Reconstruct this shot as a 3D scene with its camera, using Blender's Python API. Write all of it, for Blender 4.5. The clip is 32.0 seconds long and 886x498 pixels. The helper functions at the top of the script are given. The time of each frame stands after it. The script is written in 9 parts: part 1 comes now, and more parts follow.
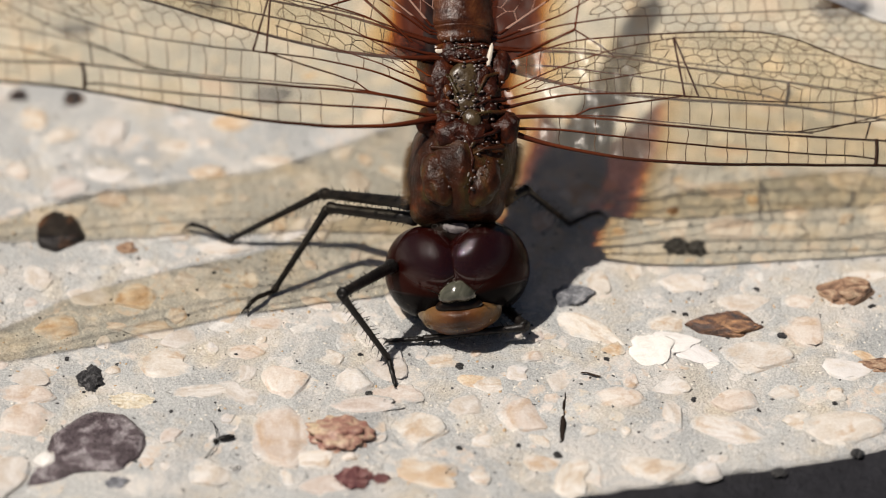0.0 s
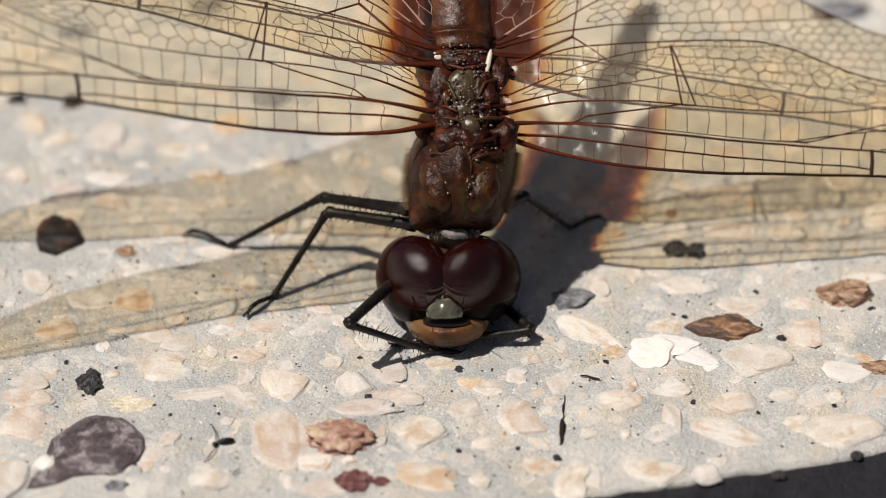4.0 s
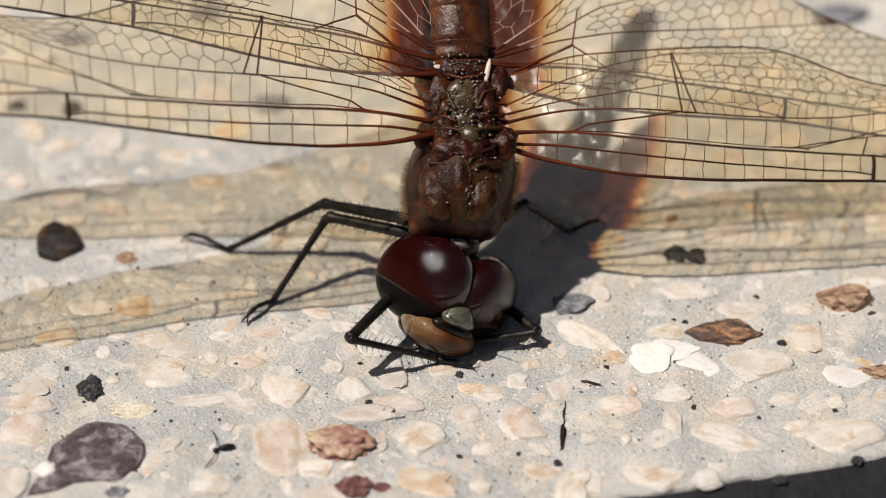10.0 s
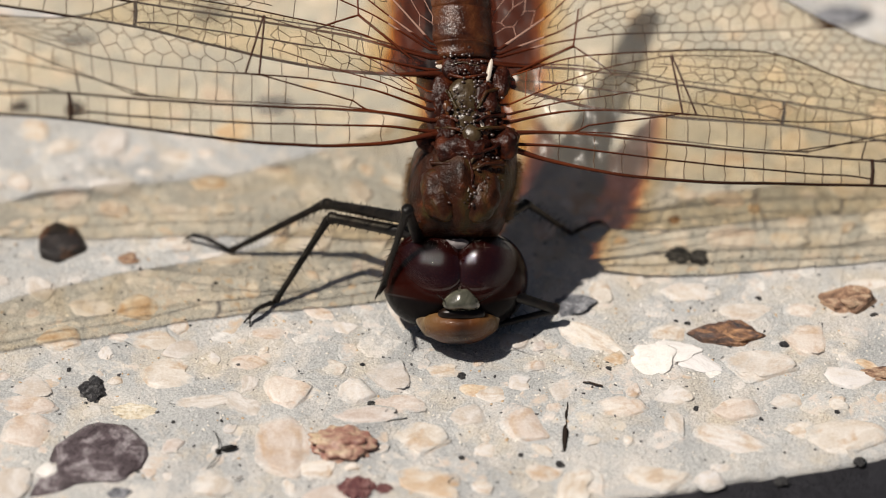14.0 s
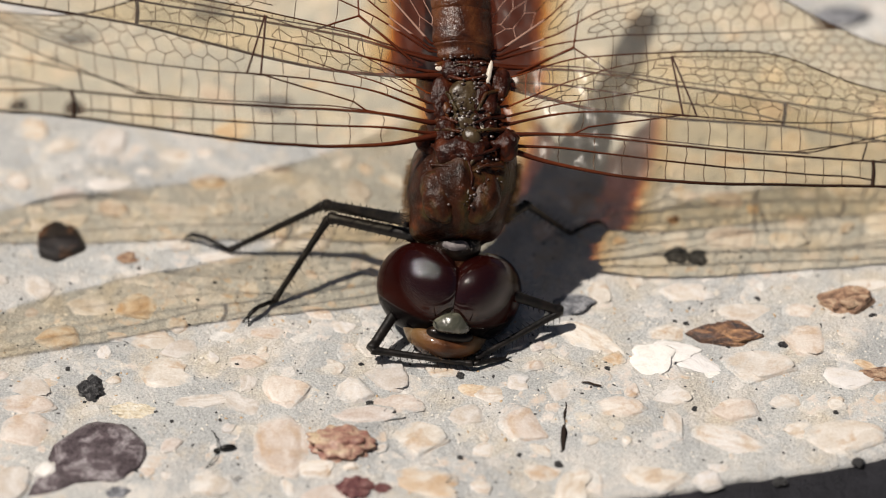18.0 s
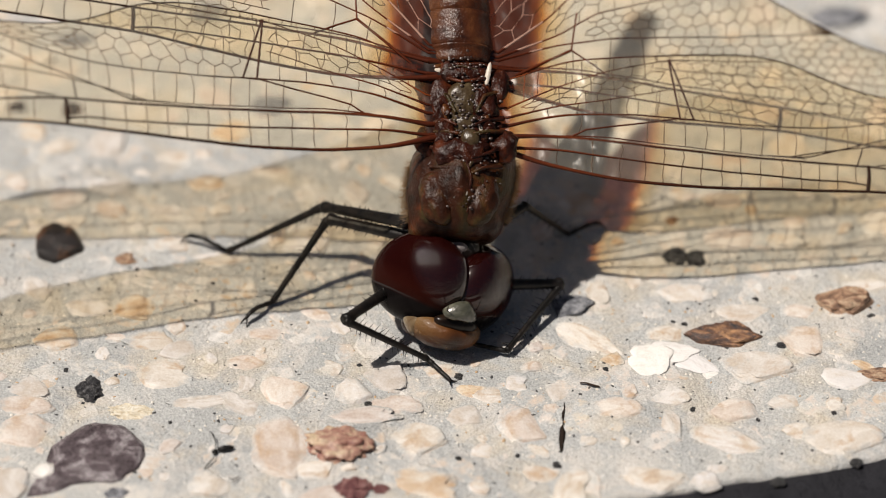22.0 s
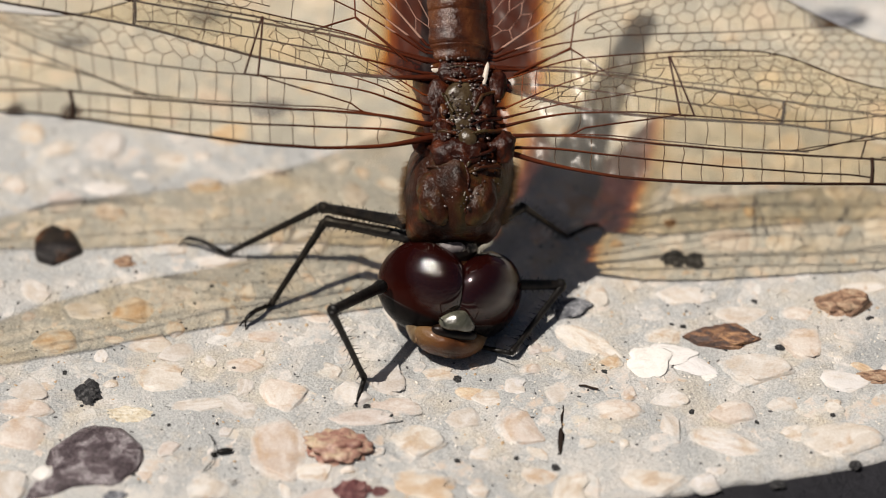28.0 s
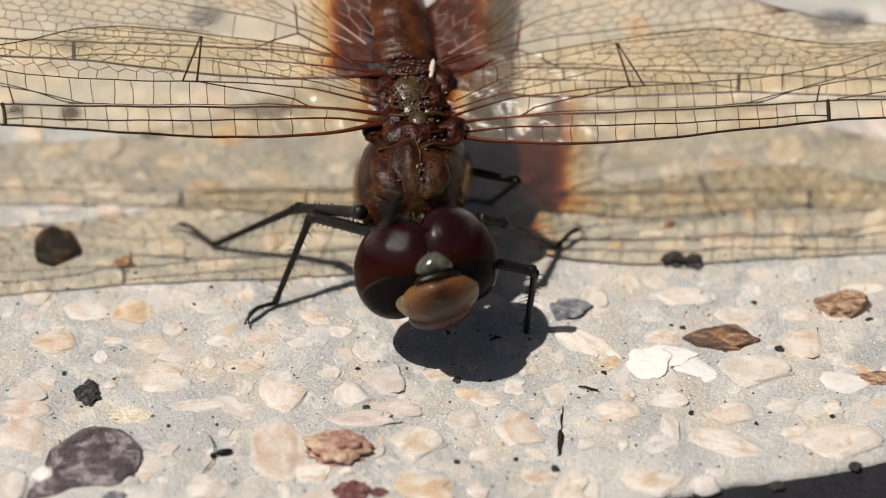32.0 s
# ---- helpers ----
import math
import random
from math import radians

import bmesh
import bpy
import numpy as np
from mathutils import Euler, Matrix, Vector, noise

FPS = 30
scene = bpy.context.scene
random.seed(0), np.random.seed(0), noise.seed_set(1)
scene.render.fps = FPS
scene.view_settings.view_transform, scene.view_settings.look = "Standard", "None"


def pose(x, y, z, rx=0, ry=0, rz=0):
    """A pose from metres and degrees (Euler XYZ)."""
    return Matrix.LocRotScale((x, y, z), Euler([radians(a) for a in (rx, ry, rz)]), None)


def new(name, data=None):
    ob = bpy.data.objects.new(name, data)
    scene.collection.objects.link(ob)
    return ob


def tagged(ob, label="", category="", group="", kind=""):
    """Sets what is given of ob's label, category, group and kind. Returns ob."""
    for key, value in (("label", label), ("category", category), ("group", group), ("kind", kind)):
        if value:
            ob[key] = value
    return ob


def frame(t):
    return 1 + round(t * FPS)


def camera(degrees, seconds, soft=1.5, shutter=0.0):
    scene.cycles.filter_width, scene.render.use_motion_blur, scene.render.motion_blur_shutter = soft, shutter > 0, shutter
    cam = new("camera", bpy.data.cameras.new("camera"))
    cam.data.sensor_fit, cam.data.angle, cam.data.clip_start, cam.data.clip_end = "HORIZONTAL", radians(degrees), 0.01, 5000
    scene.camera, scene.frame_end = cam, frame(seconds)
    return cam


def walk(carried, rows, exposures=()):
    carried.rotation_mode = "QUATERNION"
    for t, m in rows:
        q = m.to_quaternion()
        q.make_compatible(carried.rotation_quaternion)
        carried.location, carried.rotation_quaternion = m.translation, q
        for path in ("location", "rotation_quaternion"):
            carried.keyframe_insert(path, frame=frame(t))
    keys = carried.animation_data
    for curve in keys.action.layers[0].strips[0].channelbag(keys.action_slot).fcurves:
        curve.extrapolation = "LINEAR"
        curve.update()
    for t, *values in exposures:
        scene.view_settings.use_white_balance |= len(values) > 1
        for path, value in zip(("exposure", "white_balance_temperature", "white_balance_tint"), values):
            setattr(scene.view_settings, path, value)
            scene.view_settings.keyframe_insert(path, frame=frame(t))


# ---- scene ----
cam = camera(8.4, 32.0, soft=1.05, shutter=0.5)
cam.data.dof.use_dof = True
cam.data.dof.focus_distance = 0.2915
cam.data.dof.aperture_fstop = 28.0
walk(cam, [
    (0.0, pose(0, -0.22899, 0.19215, 49.9156, -0.1562, 0.1232)),
    (0.5, pose(0, -0.22899, 0.19215, 49.9219, -0.1550, 0.1233)),
    (1.0, pose(0, -0.22899, 0.19215, 49.9229, -0.1539, 0.1172)),
    (1.5, pose(0, -0.22899, 0.19215, 49.9270, -0.1575, 0.1182)),
    (2.0, pose(0, -0.22899, 0.19215, 49.9270, -0.1563, 0.1099)),
    (2.5, pose(0, -0.22899, 0.19215, 49.9394, -0.1495, 0.1021)),
    (3.0, pose(0, -0.22899, 0.19215, 49.9445, -0.1255, 0.0788)),
    (3.5, pose(0, -0.22899, 0.19215, 49.9404, -0.1063, 0.0658)),
    (5.5, pose(0, -0.22899, 0.19215, 49.9743, -0.0686, 0.0546)),
    (6.0, pose(0, -0.22899, 0.19215, 49.9816, -0.0441, 0.0248)),
    (6.5, pose(0, -0.22899, 0.19215, 49.9764, -0.0331, 0.0115)),
    (7.0, pose(0, -0.22899, 0.19215, 49.9827, -0.0322, 0.0128)),
    (7.5, pose(0, -0.22899, 0.19215, 49.9837, -0.0208, 0.0123)),
    (8.0, pose(0, -0.22899, 0.19215, 49.9847, -0.0235, 0.0115)),
    (8.5, pose(0, -0.22899, 0.19215, 49.9918, -0.0174, 0.0136)),
    (9.0, pose(0, -0.22899, 0.19215, 50.0000, 0.0056, -0.0078)),
    (9.5, pose(0, -0.22899, 0.19215, 50.0083, -0.0015, 0.0013)),
    (10.0, pose(0, -0.22899, 0.19215, 49.9969, -0.0022, -0.0125)),
    (10.5, pose(0, -0.22899, 0.19215, 50.0042, -0.0138, 0.0290)),
    (11.0, pose(0, -0.22899, 0.19215, 50.0083, -0.0138, 0.0290)),
    (11.5, pose(0, -0.22899, 0.19215, 50.0113, -0.0256, 0.0534)),
    (12.0, pose(0, -0.22899, 0.19215, 50.0083, -0.0131, 0.0366)),
    (12.5, pose(0, -0.22899, 0.19215, 50.0052, -0.0181, 0.0214)),
    (13.0, pose(0, -0.22899, 0.19215, 50.0000, -0.0070, 0.0059)),
    (13.5, pose(0, -0.22899, 0.19215, 50.0011, -0.0067, 0.0129)),
    (14.0, pose(0, -0.22899, 0.19215, 50.0083, -0.0154, 0.0274)),
    (14.5, pose(0, -0.22899, 0.19215, 50.0164, -0.0293, 0.0246)),
    (16.5, pose(0, -0.22899, 0.19215, 50.0021, -0.0437, 0.0356)),
    (17.0, pose(0, -0.22899, 0.19215, 50.0052, -0.0623, 0.0461)),
    (17.5, pose(0, -0.22899, 0.19215, 50.0001, -0.0812, 0.0660)),
    (18.0, pose(0, -0.22899, 0.19215, 50.0062, -0.0944, 0.0792)),
    (18.5, pose(0, -0.22899, 0.19215, 50.0062, -0.0994, 0.0834)),
    (19.0, pose(0, -0.22899, 0.19215, 50.0093, -0.0985, 0.0754)),
    (19.5, pose(0, -0.22899, 0.19215, 50.0143, -0.0908, 0.0762)),
    (20.0, pose(0, -0.22899, 0.19215, 50.0143, -0.0846, 0.0637)),
    (20.5, pose(0, -0.22899, 0.19215, 50.0195, -0.0813, 0.0518)),
    (21.0, pose(0, -0.22899, 0.19215, 50.0123, -0.0812, 0.0436)),
    (21.5, pose(0, -0.22899, 0.19215, 50.0143, -0.0751, 0.0425)),
    (22.0, pose(0, -0.22899, 0.19215, 50.0143, -0.0749, 0.0404)),
    (22.5, pose(0, -0.22899, 0.19215, 50.0205, -0.0757, 0.0369)),
    (23.0, pose(0, -0.22899, 0.19215, 50.0277, -0.0664, 0.0300)),
    (23.5, pose(0, -0.22899, 0.19215, 50.0216, -0.0699, 0.0165)),
    (24.0, pose(0, -0.22899, 0.19215, 50.0246, -0.0762, 0.0320)),
    (24.5, pose(0, -0.22899, 0.19215, 50.0236, -0.0740, 0.0457)),
    (25.0, pose(0, -0.22899, 0.19215, 50.0309, -0.0658, 0.0306)),
    (25.5, pose(0, -0.22899, 0.19215, 50.0350, -0.0699, 0.0308)),
    (27.5, pose(0, -0.22899, 0.19215, 50.0421, -0.0611, 0.0112)),
    (28.0, pose(0, -0.22899, 0.19215, 50.0380, -0.0580, 0.0106)),
    (28.5, pose(0, -0.22899, 0.19215, 50.0380, -0.0678, 0.0239)),
    (29.0, pose(0, -0.22899, 0.19215, 50.0410, -0.0812, 0.0373)),
    (29.5, pose(0, -0.22899, 0.19215, 50.0472, -0.0801, 0.0343)),
    (30.0, pose(0, -0.22899, 0.19215, 50.0472, -0.0854, 0.0315)),
    (30.5, pose(0, -0.22899, 0.19215, 50.0400, -0.0822, 0.0207)),
    (31.0, pose(0, -0.22899, 0.19215, 50.0390, -0.0821, 0.0237)),
    (31.5, pose(0, -0.22899, 0.19215, 50.0452, -0.0822, 0.0299)),
    (32.0, pose(0, -0.22899, 0.19215, 50.0472, -0.0884, 0.0320)),
])

# ---- light ----
SUN_DIR = Vector((-0.46, -0.13, 1.0)).normalized()      # towards the sun
SUN_ELEV = math.asin(SUN_DIR.z)
world = bpy.data.worlds.new("sky")
scene.world = world
world.use_nodes = True
wn, wl = world.node_tree.nodes, world.node_tree.links
sky = wn.new("ShaderNodeTexSky")
sky.sky_type = "NISHITA"
sky.sun_disc = False
sky.sun_elevation = SUN_ELEV
sky.sun_rotation = math.atan2(SUN_DIR.x, SUN_DIR.y)
wn["Background"].inputs["Strength"].default_value = 0.027
sky.air_density = 0.7
sky.dust_density = 3.0
sky.ozone_density = 0.5
wl.new(sky.outputs[0], wn["Background"].inputs["Color"])
sun = new("sun", bpy.data.lights.new("sun", "SUN"))
sun.data.energy = 4.3
sun.data.angle = radians(0.8)
sun.data.color = (1.0, 0.915, 0.825)
sun.rotation_mode = "QUATERNION"
sun.rotation_quaternion = SUN_DIR.to_track_quat("Z", "Y")
sun.location = SUN_DIR * 2.0
scene.view_settings.exposure = 0.0

MM = 0.001


# ---- materials ----
def mat(name, base, rough=0.6, spec=0.5, coat=0.0, metal=0.0):
    m = bpy.data.materials.new(name)
    m.use_nodes = True
    b = m.node_tree.nodes["Principled BSDF"]
    b.inputs["Base Color"].default_value = (*base, 1)
    b.inputs["Roughness"].default_value = rough
    b.inputs["Specular IOR Level"].default_value = spec
    b.inputs["Coat Weight"].default_value = coat
    b.inputs["Coat Roughness"].default_value = 0.08
    b.inputs["Metallic"].default_value = metal
    return m


def tree(m):
    t = m.node_tree
    return t.nodes, t.links, t.nodes["Principled BSDF"]


def coords(m, kind="Object"):
    n, l, b = tree(m)
    c = n.new("ShaderNodeTexCoord")
    s = n.new("ShaderNodeVectorMath")
    s.operation = "SCALE"
    s.inputs["Scale"].default_value = 1000.0      # the patterns are sized in millimetres
    l.new(c.outputs[kind], s.inputs[0])
    return s.outputs[0]


def noise_tex(m, co, scale, detail=4.0, rough=0.55, dist=0.0):
    n, l, b = tree(m)
    t = n.new("ShaderNodeTexNoise")
    t.inputs["Scale"].default_value = scale
    t.inputs["Detail"].default_value = detail
    t.inputs["Roughness"].default_value = rough
    t.inputs["Distortion"].default_value = dist
    l.new(co, t.inputs["Vector"])
    return t.outputs["Fac"]


def ramp(m, fac, stops, interp="LINEAR"):
    n, l, b = tree(m)
    r = n.new("ShaderNodeValToRGB")
    r.color_ramp.interpolation = interp
    while len(r.color_ramp.elements) < len(stops):
        r.color_ramp.elements.new(0.5)
    for el, (p, c) in zip(r.color_ramp.elements, stops):
        el.position = p
        el.color = (*c, 1) if len(c) == 3 else c
    l.new(fac, r.inputs[0])
    return r.outputs[0]


def mixc(m, fac, a, b2, mode="MIX"):
    n, l, b = tree(m)
    x = n.new("ShaderNodeMix")
    x.data_type = "RGBA"
    x.blend_type = mode
    for sock, v in ((x.inputs[0], fac), (x.inputs[6], a), (x.inputs[7], b2)):
        if isinstance(v, (int, float)):
            sock.default_value = v
        elif isinstance(v, tuple):
            sock.default_value = (*v, 1)
        else:
            l.new(v, sock)
    return x.outputs[2]


def bump(m, height, dist, strength=1.0, normal=None):
    n, l, b = tree(m)
    k = n.new("ShaderNodeBump")
    k.inputs["Strength"].default_value = strength
    k.inputs["Distance"].default_value = dist
    l.new(height, k.inputs["Height"])
    if normal is not None:
        l.new(normal, k.inputs["Normal"])
    return k.outputs[0]


def random_value(m):
    n, l, b = tree(m)
    return n.new("ShaderNodeObjectInfo").outputs["Random"]


def island_value(m):
    n, l, b = tree(m)
    return n.new("ShaderNodeNewGeometry").outputs["Random Per Island"]


def set_in(m, name, sock):
    n, l, b = tree(m)
    l.new(sock, b.inputs[name])


def math_node(m, op, a, b2=0.0):
    n, l, b = tree(m)
    x = n.new("ShaderNodeMath")
    x.operation = op
    for sock, v in ((x.inputs[0], a), (x.inputs[1], b2)):
        if isinstance(v, (int, float)):
            sock.default_value = v
        else:
            l.new(v, sock)
    return x.outputs[0]


def separate(m, vec):
    n, l, b = tree(m)
    s = n.new("ShaderNodeSeparateXYZ")
    l.new(vec, s.inputs[0])
    return s.outputs


def place_coords(m):
    """World place in millimetres: the slab and the film of cement on its stones share one pattern."""
    n, l, b = tree(m)
    g = n.new("ShaderNodeNewGeometry")
    s = n.new("ShaderNodeVectorMath")
    s.operation = "SCALE"
    s.inputs["Scale"].default_value = 1000.0
    l.new(g.outputs["Position"], s.inputs[0])
    return s.outputs[0]


def cement_colour(m, co):
    broad = ramp(m, noise_tex(m, co, 0.16, 5, 0.6), [(0.30, (0.37, 0.382, 0.385)), (0.5, (0.47, 0.483, 0.484)), (0.72, (0.55, 0.55, 0.525))])
    tan = ramp(m, noise_tex(m, co, 0.30, 4, 0.6, 0.4), [(0.50, (0, 0, 0)), (0.70, (0.85, 0.85, 0.85))])
    c = mixc(m, tan, broad, (0.61, 0.535, 0.43))
    pale = ramp(m, noise_tex(m, co, 0.38, 5, 0.65, 0.8), [(0.50, (0, 0, 0)), (0.66, (0.75, 0.75, 0.75))])
    c = mixc(m, pale, c, (0.68, 0.645, 0.60))
    fine = noise_tex(m, co, 10.0, 3, 0.7)
    c = mixc(m, 0.6, c, ramp(m, fine, [(0.32, (0.27, 0.27, 0.28)), (0.52, (0.60, 0.59, 0.575)), (0.72, (0.86, 0.85, 0.82))]), "OVERLAY")
    n, l, b = tree(m)
    v = n.new("ShaderNodeTexVoronoi")
    v.inputs["Scale"].default_value = 2.6
    l.new(co, v.inputs["Vector"])
    grain = ramp(m, v.outputs["Distance"], [(0.055, (1, 1, 1)), (0.085, (0, 0, 0))])
    pick = ramp(m, separate(m, v.outputs["Color"])[0], [(0.66, (0, 0, 0)), (0.68, (1, 1, 1))])
    c = mixc(m, mixc(m, 1.0, grain, pick, "MULTIPLY"), c, (0.10, 0.09, 0.085))
    pick2 = ramp(m, separate(m, v.outputs["Color"])[1], [(0.62, (0, 0, 0)), (0.64, (1, 1, 1))])
    c = mixc(m, mixc(m, 1.0, grain, pick2, "MULTIPLY"), c, (0.88, 0.86, 0.82))
    return c, fine


def cement_material():
    m = mat("cement", (0.5, 0.49, 0.46), 0.72, 0.4)
    co = place_coords(m)
    c, fine = cement_colour(m, co)
    set_in(m, "Base Color", c)
    h = math_node(m, "ADD", noise_tex(m, co, 3.0, 5, 0.65), math_node(m, "MULTIPLY", fine, 0.35))
    set_in(m, "Normal", bump(m, h, 0.00022, 0.9))
    return m


def stone_material(name, dark, mid, light, scale=0.5, rough=0.55, relief=0.00010, streak=0.3, film=0.0):
    m = mat(name, mid, rough, 0.4)
    co = coords(m)
    n, l, b = tree(m)
    off = n.new("ShaderNodeVectorMath")
    off.operation = "ADD"
    l.new(co, off.inputs[0])
    r = math_node(m, "MULTIPLY", random_value(m), 61.0)
    l.new(r, off.inputs[1])
    vec = off.outputs[0]
    c = ramp(m, noise_tex(m, vec, scale * 2.2, 5, 0.6, 0.9), [(0.34, dark), (0.5, mid), (0.64, light)])
    if film:
        # rusty iron stain in some of the stones
        some = ramp(m, random_value(m), [(0.30, (0, 0, 0)), (0.60, (1, 1, 1))])
        stain = ramp(m, noise_tex(m, vec, 0.8, 5, 0.65, 1.2), [(0.50, (0, 0, 0)), (0.66, (0.75, 0.75, 0.75))])
        c = mixc(m, mixc(m, 1.0, some, stain, "MULTIPLY"), c, (0.50, 0.33, 0.19))
    place = place_coords(m)
    fine = noise_tex(m, place, 7.0, 4, 0.7)
    c = mixc(m, streak, c, ramp(m, fine, [(0.35, (0.25, 0.25, 0.25)), (0.65, (0.8, 0.8, 0.8))]), "OVERLAY")
    tone = ramp(m, random_value(m), [(0.0, (0.86, 0.85, 0.86)), (1.0, (1.0, 0.985, 0.95))])
    c = mixc(m, 1.0, c, tone, "MULTIPLY")
    if film:
        # cement left on the stone, closed at its rim and torn further up
        px, py, pz = separate(m, co)
        out = math_node(m, "ADD", math_node(m, "MULTIPLY", px, px), math_node(m, "MULTIPLY", py, py))
        edge = math_node(m, "ADD", math_node(m, "MULTIPLY", out, 0.85), math_node(m, "MULTIPLY", math_node(m, "SUBTRACT", noise_tex(m, place, 0.7, 6, 0.7), 0.5), 2.6))
        grey, _ = cement_colour(m, place)
        c = mixc(m, ramp(m, edge, [(0.30, (0.08, 0.08, 0.08)), (0.80, (film, film, film))]), c, grey)
    set_in(m, "Base Color", c)
    h = math_node(m, "ADD", noise_tex(m, vec, 1.6, 5, 0.6), math_node(m, "MULTIPLY", fine, 0.3))
    set_in(m, "Normal", bump(m, h, relief, 0.9))
    return m


CEMENT = cement_material()
STONES = {
    "cream": stone_material("cream_stone", (0.60, 0.52, 0.43), (0.68, 0.63, 0.57), (0.80, 0.77, 0.73), 0.40, rough=0.40, film=1.0),
    "white": stone_material("white_quartz", (0.68, 0.60, 0.50), (0.78, 0.74, 0.69), (0.84, 0.82, 0.80), 0.40, rough=0.40, film=1.0),
    "peach": stone_material("peach_stone", (0.60, 0.50, 0.43), (0.68, 0.60, 0.54), (0.78, 0.735, 0.69), 0.45, rough=0.40, film=1.0),
    "orange": stone_material("orange_stone", (0.56, 0.37, 0.21), (0.69, 0.55, 0.40), (0.78, 0.72, 0.62), 0.5, rough=0.40, film=1.0),
    "milk": stone_material("milky_pebble", (0.74, 0.70, 0.64), (0.82, 0.80, 0.76), (0.88, 0.87, 0.85), 0.5, 0.4, 0.00008, 0.1),
    "chalk": stone_material("white_crust", (0.80, 0.78, 0.75), (0.88, 0.87, 0.85), (0.92, 0.91, 0.89), 0.8, 0.7, 0.00010, 0.1),
    "sand": stone_material("sandy_stone", (0.60, 0.50, 0.34), (0.80, 0.73, 0.58), (0.90, 0.86, 0.76), 1.5, 0.8, 0.0003),
    "purple": stone_material("purple_grey_stone", (0.060, 0.046, 0.050), (0.130, 0.104, 0.112), (0.36, 0.33, 0.34), 0.9, 0.26, 0.00022, 0.8),
    "slate": stone_material("blue_grey_stone", (0.07, 0.075, 0.09), (0.20, 0.21, 0.235), (0.42, 0.43, 0.46), 0.9, 0.5, 0.00022),
    "red": stone_material("red_brown_stone", (0.24, 0.105, 0.085), (0.42, 0.26, 0.20), (0.56, 0.45, 0.31), 0.8, 0.45, 0.00006, 0.4),
    "maroon": stone_material("maroon_stone", (0.09, 0.03, 0.035), (0.17, 0.065, 0.065), (0.32, 0.18, 0.17), 0.9, 0.6, 0.00025),
    "rust": stone_material("rust_brown_stone", (0.060, 0.058, 0.064), (0.19, 0.105, 0.070), (0.52, 0.30, 0.16), 0.9, 0.34, 0.0003, 0.6),
    "brown": stone_material("brown_stone", (0.12, 0.07, 0.05), (0.36, 0.22, 0.14), (0.56, 0.42, 0.29), 1.0, 0.6, 0.0002, 0.5),
    "umber": stone_material("dark_umber_stone", (0.016, 0.014, 0.014), (0.030, 0.024, 0.022), (0.17, 0.085, 0.045), 0.30, 0.55, 0.0002),
    "coal": stone_material("black_stone", (0.015, 0.015, 0.017), (0.04, 0.04, 0.043), (0.16, 0.16, 0.16), 1.6, 0.5, 0.0004),
}


# near-black colour stands in for a shadow across the slab's front corner
def shade_strip_material():
    m = mat("painted_shade_black", (0.012, 0.012, 0.015), 0.7, 0.35)
    co = coords(m)
    set_in(m, "Base Color", ramp(m, noise_tex(m, co, 0.5, 6, 0.7), [(0.3, (0.007, 0.007, 0.010)), (0.7, (0.022, 0.022, 0.028))]))
    set_in(m, "Normal", bump(m, noise_tex(m, co, 1.2, 6, 0.7), 0.0006, 0.8))
    return m


SHADE_BLACK = shade_strip_material()


def chitin(name, dark, mid, light, scale, rough, coat=0.3, relief=0.00006, wet=0.0, spec=0.35, patch=None):
    m = mat(name, mid, rough, spec, coat)
    co = coords(m)
    c = ramp(m, noise_tex(m, co, scale, 5, 0.6, 0.6), [(0.32, dark), (0.5, mid), (0.68, light)])
    if patch:
        c = mixc(m, ramp(m, noise_tex(m, co, scale * 0.9, 3, 0.5, 0.5), [(0.47, (0, 0, 0)), (0.60, (0.85, 0.85, 0.85))]), c, patch)
    set_in(m, "Base Color", c)
    h = math_node(m, "ADD", noise_tex(m, co, 2.2, 4, 0.6), math_node(m, "MULTIPLY", noise_tex(m, co, 8.0, 3, 0.6), 0.4))
    set_in(m, "Normal", bump(m, h, relief, 0.9))
    if wet:
        # a wet skin with a finer, rougher relief of its own
        m.node_tree.nodes["Principled BSDF"].inputs["Coat Roughness"].default_value = 0.2
        set_in(m, "Coat Normal", bump(m, noise_tex(m, co, 2.6, 3, 0.6), wet, 1.0))
    return m


THORAX = chitin("thorax_brown", (0.011, 0.004, 0.002), (0.042, 0.0125, 0.005), (0.18, 0.043, 0.012), 0.62, 0.34, 0.08, 0.00012, 0.00008, 0.16, (0.036, 0.030, 0.010))
THORAX_DARK = chitin("thorax_dark", (0.007, 0.002, 0.0015), (0.032, 0.0075, 0.0036), (0.100, 0.024, 0.008), 0.8, 0.30, 0.12, 0.00012, 0.00010, 0.16)
OLIVE = chitin("olive_plate", (0.022, 0.012, 0.005), (0.058, 0.038, 0.018), (0.115, 0.085, 0.045), 0.9, 0.30, 0.25, 0.00004, 0.00005, 0.25)
AMBER = chitin("amber_skin", (0.05, 0.014, 0.004), (0.10, 0.034, 0.009), (0.18, 0.080, 0.026), 1.2, 0.28, 0.4, 0.00006, 0.00006, 0.4)
ABDOMEN = chitin("abdomen_red_brown", (0.020, 0.0055, 0.003), (0.064, 0.019, 0.007), (0.125, 0.046, 0.016), 0.8, 0.28, 0.25, 0.00010, 0.00012, 0.2)
LEG = chitin("leg_black", (0.003, 0.0025, 0.002), (0.006, 0.005, 0.0045), (0.015, 0.011, 0.009), 1.5, 0.45, 0.05, 0.00005, 0.0, 0.3)
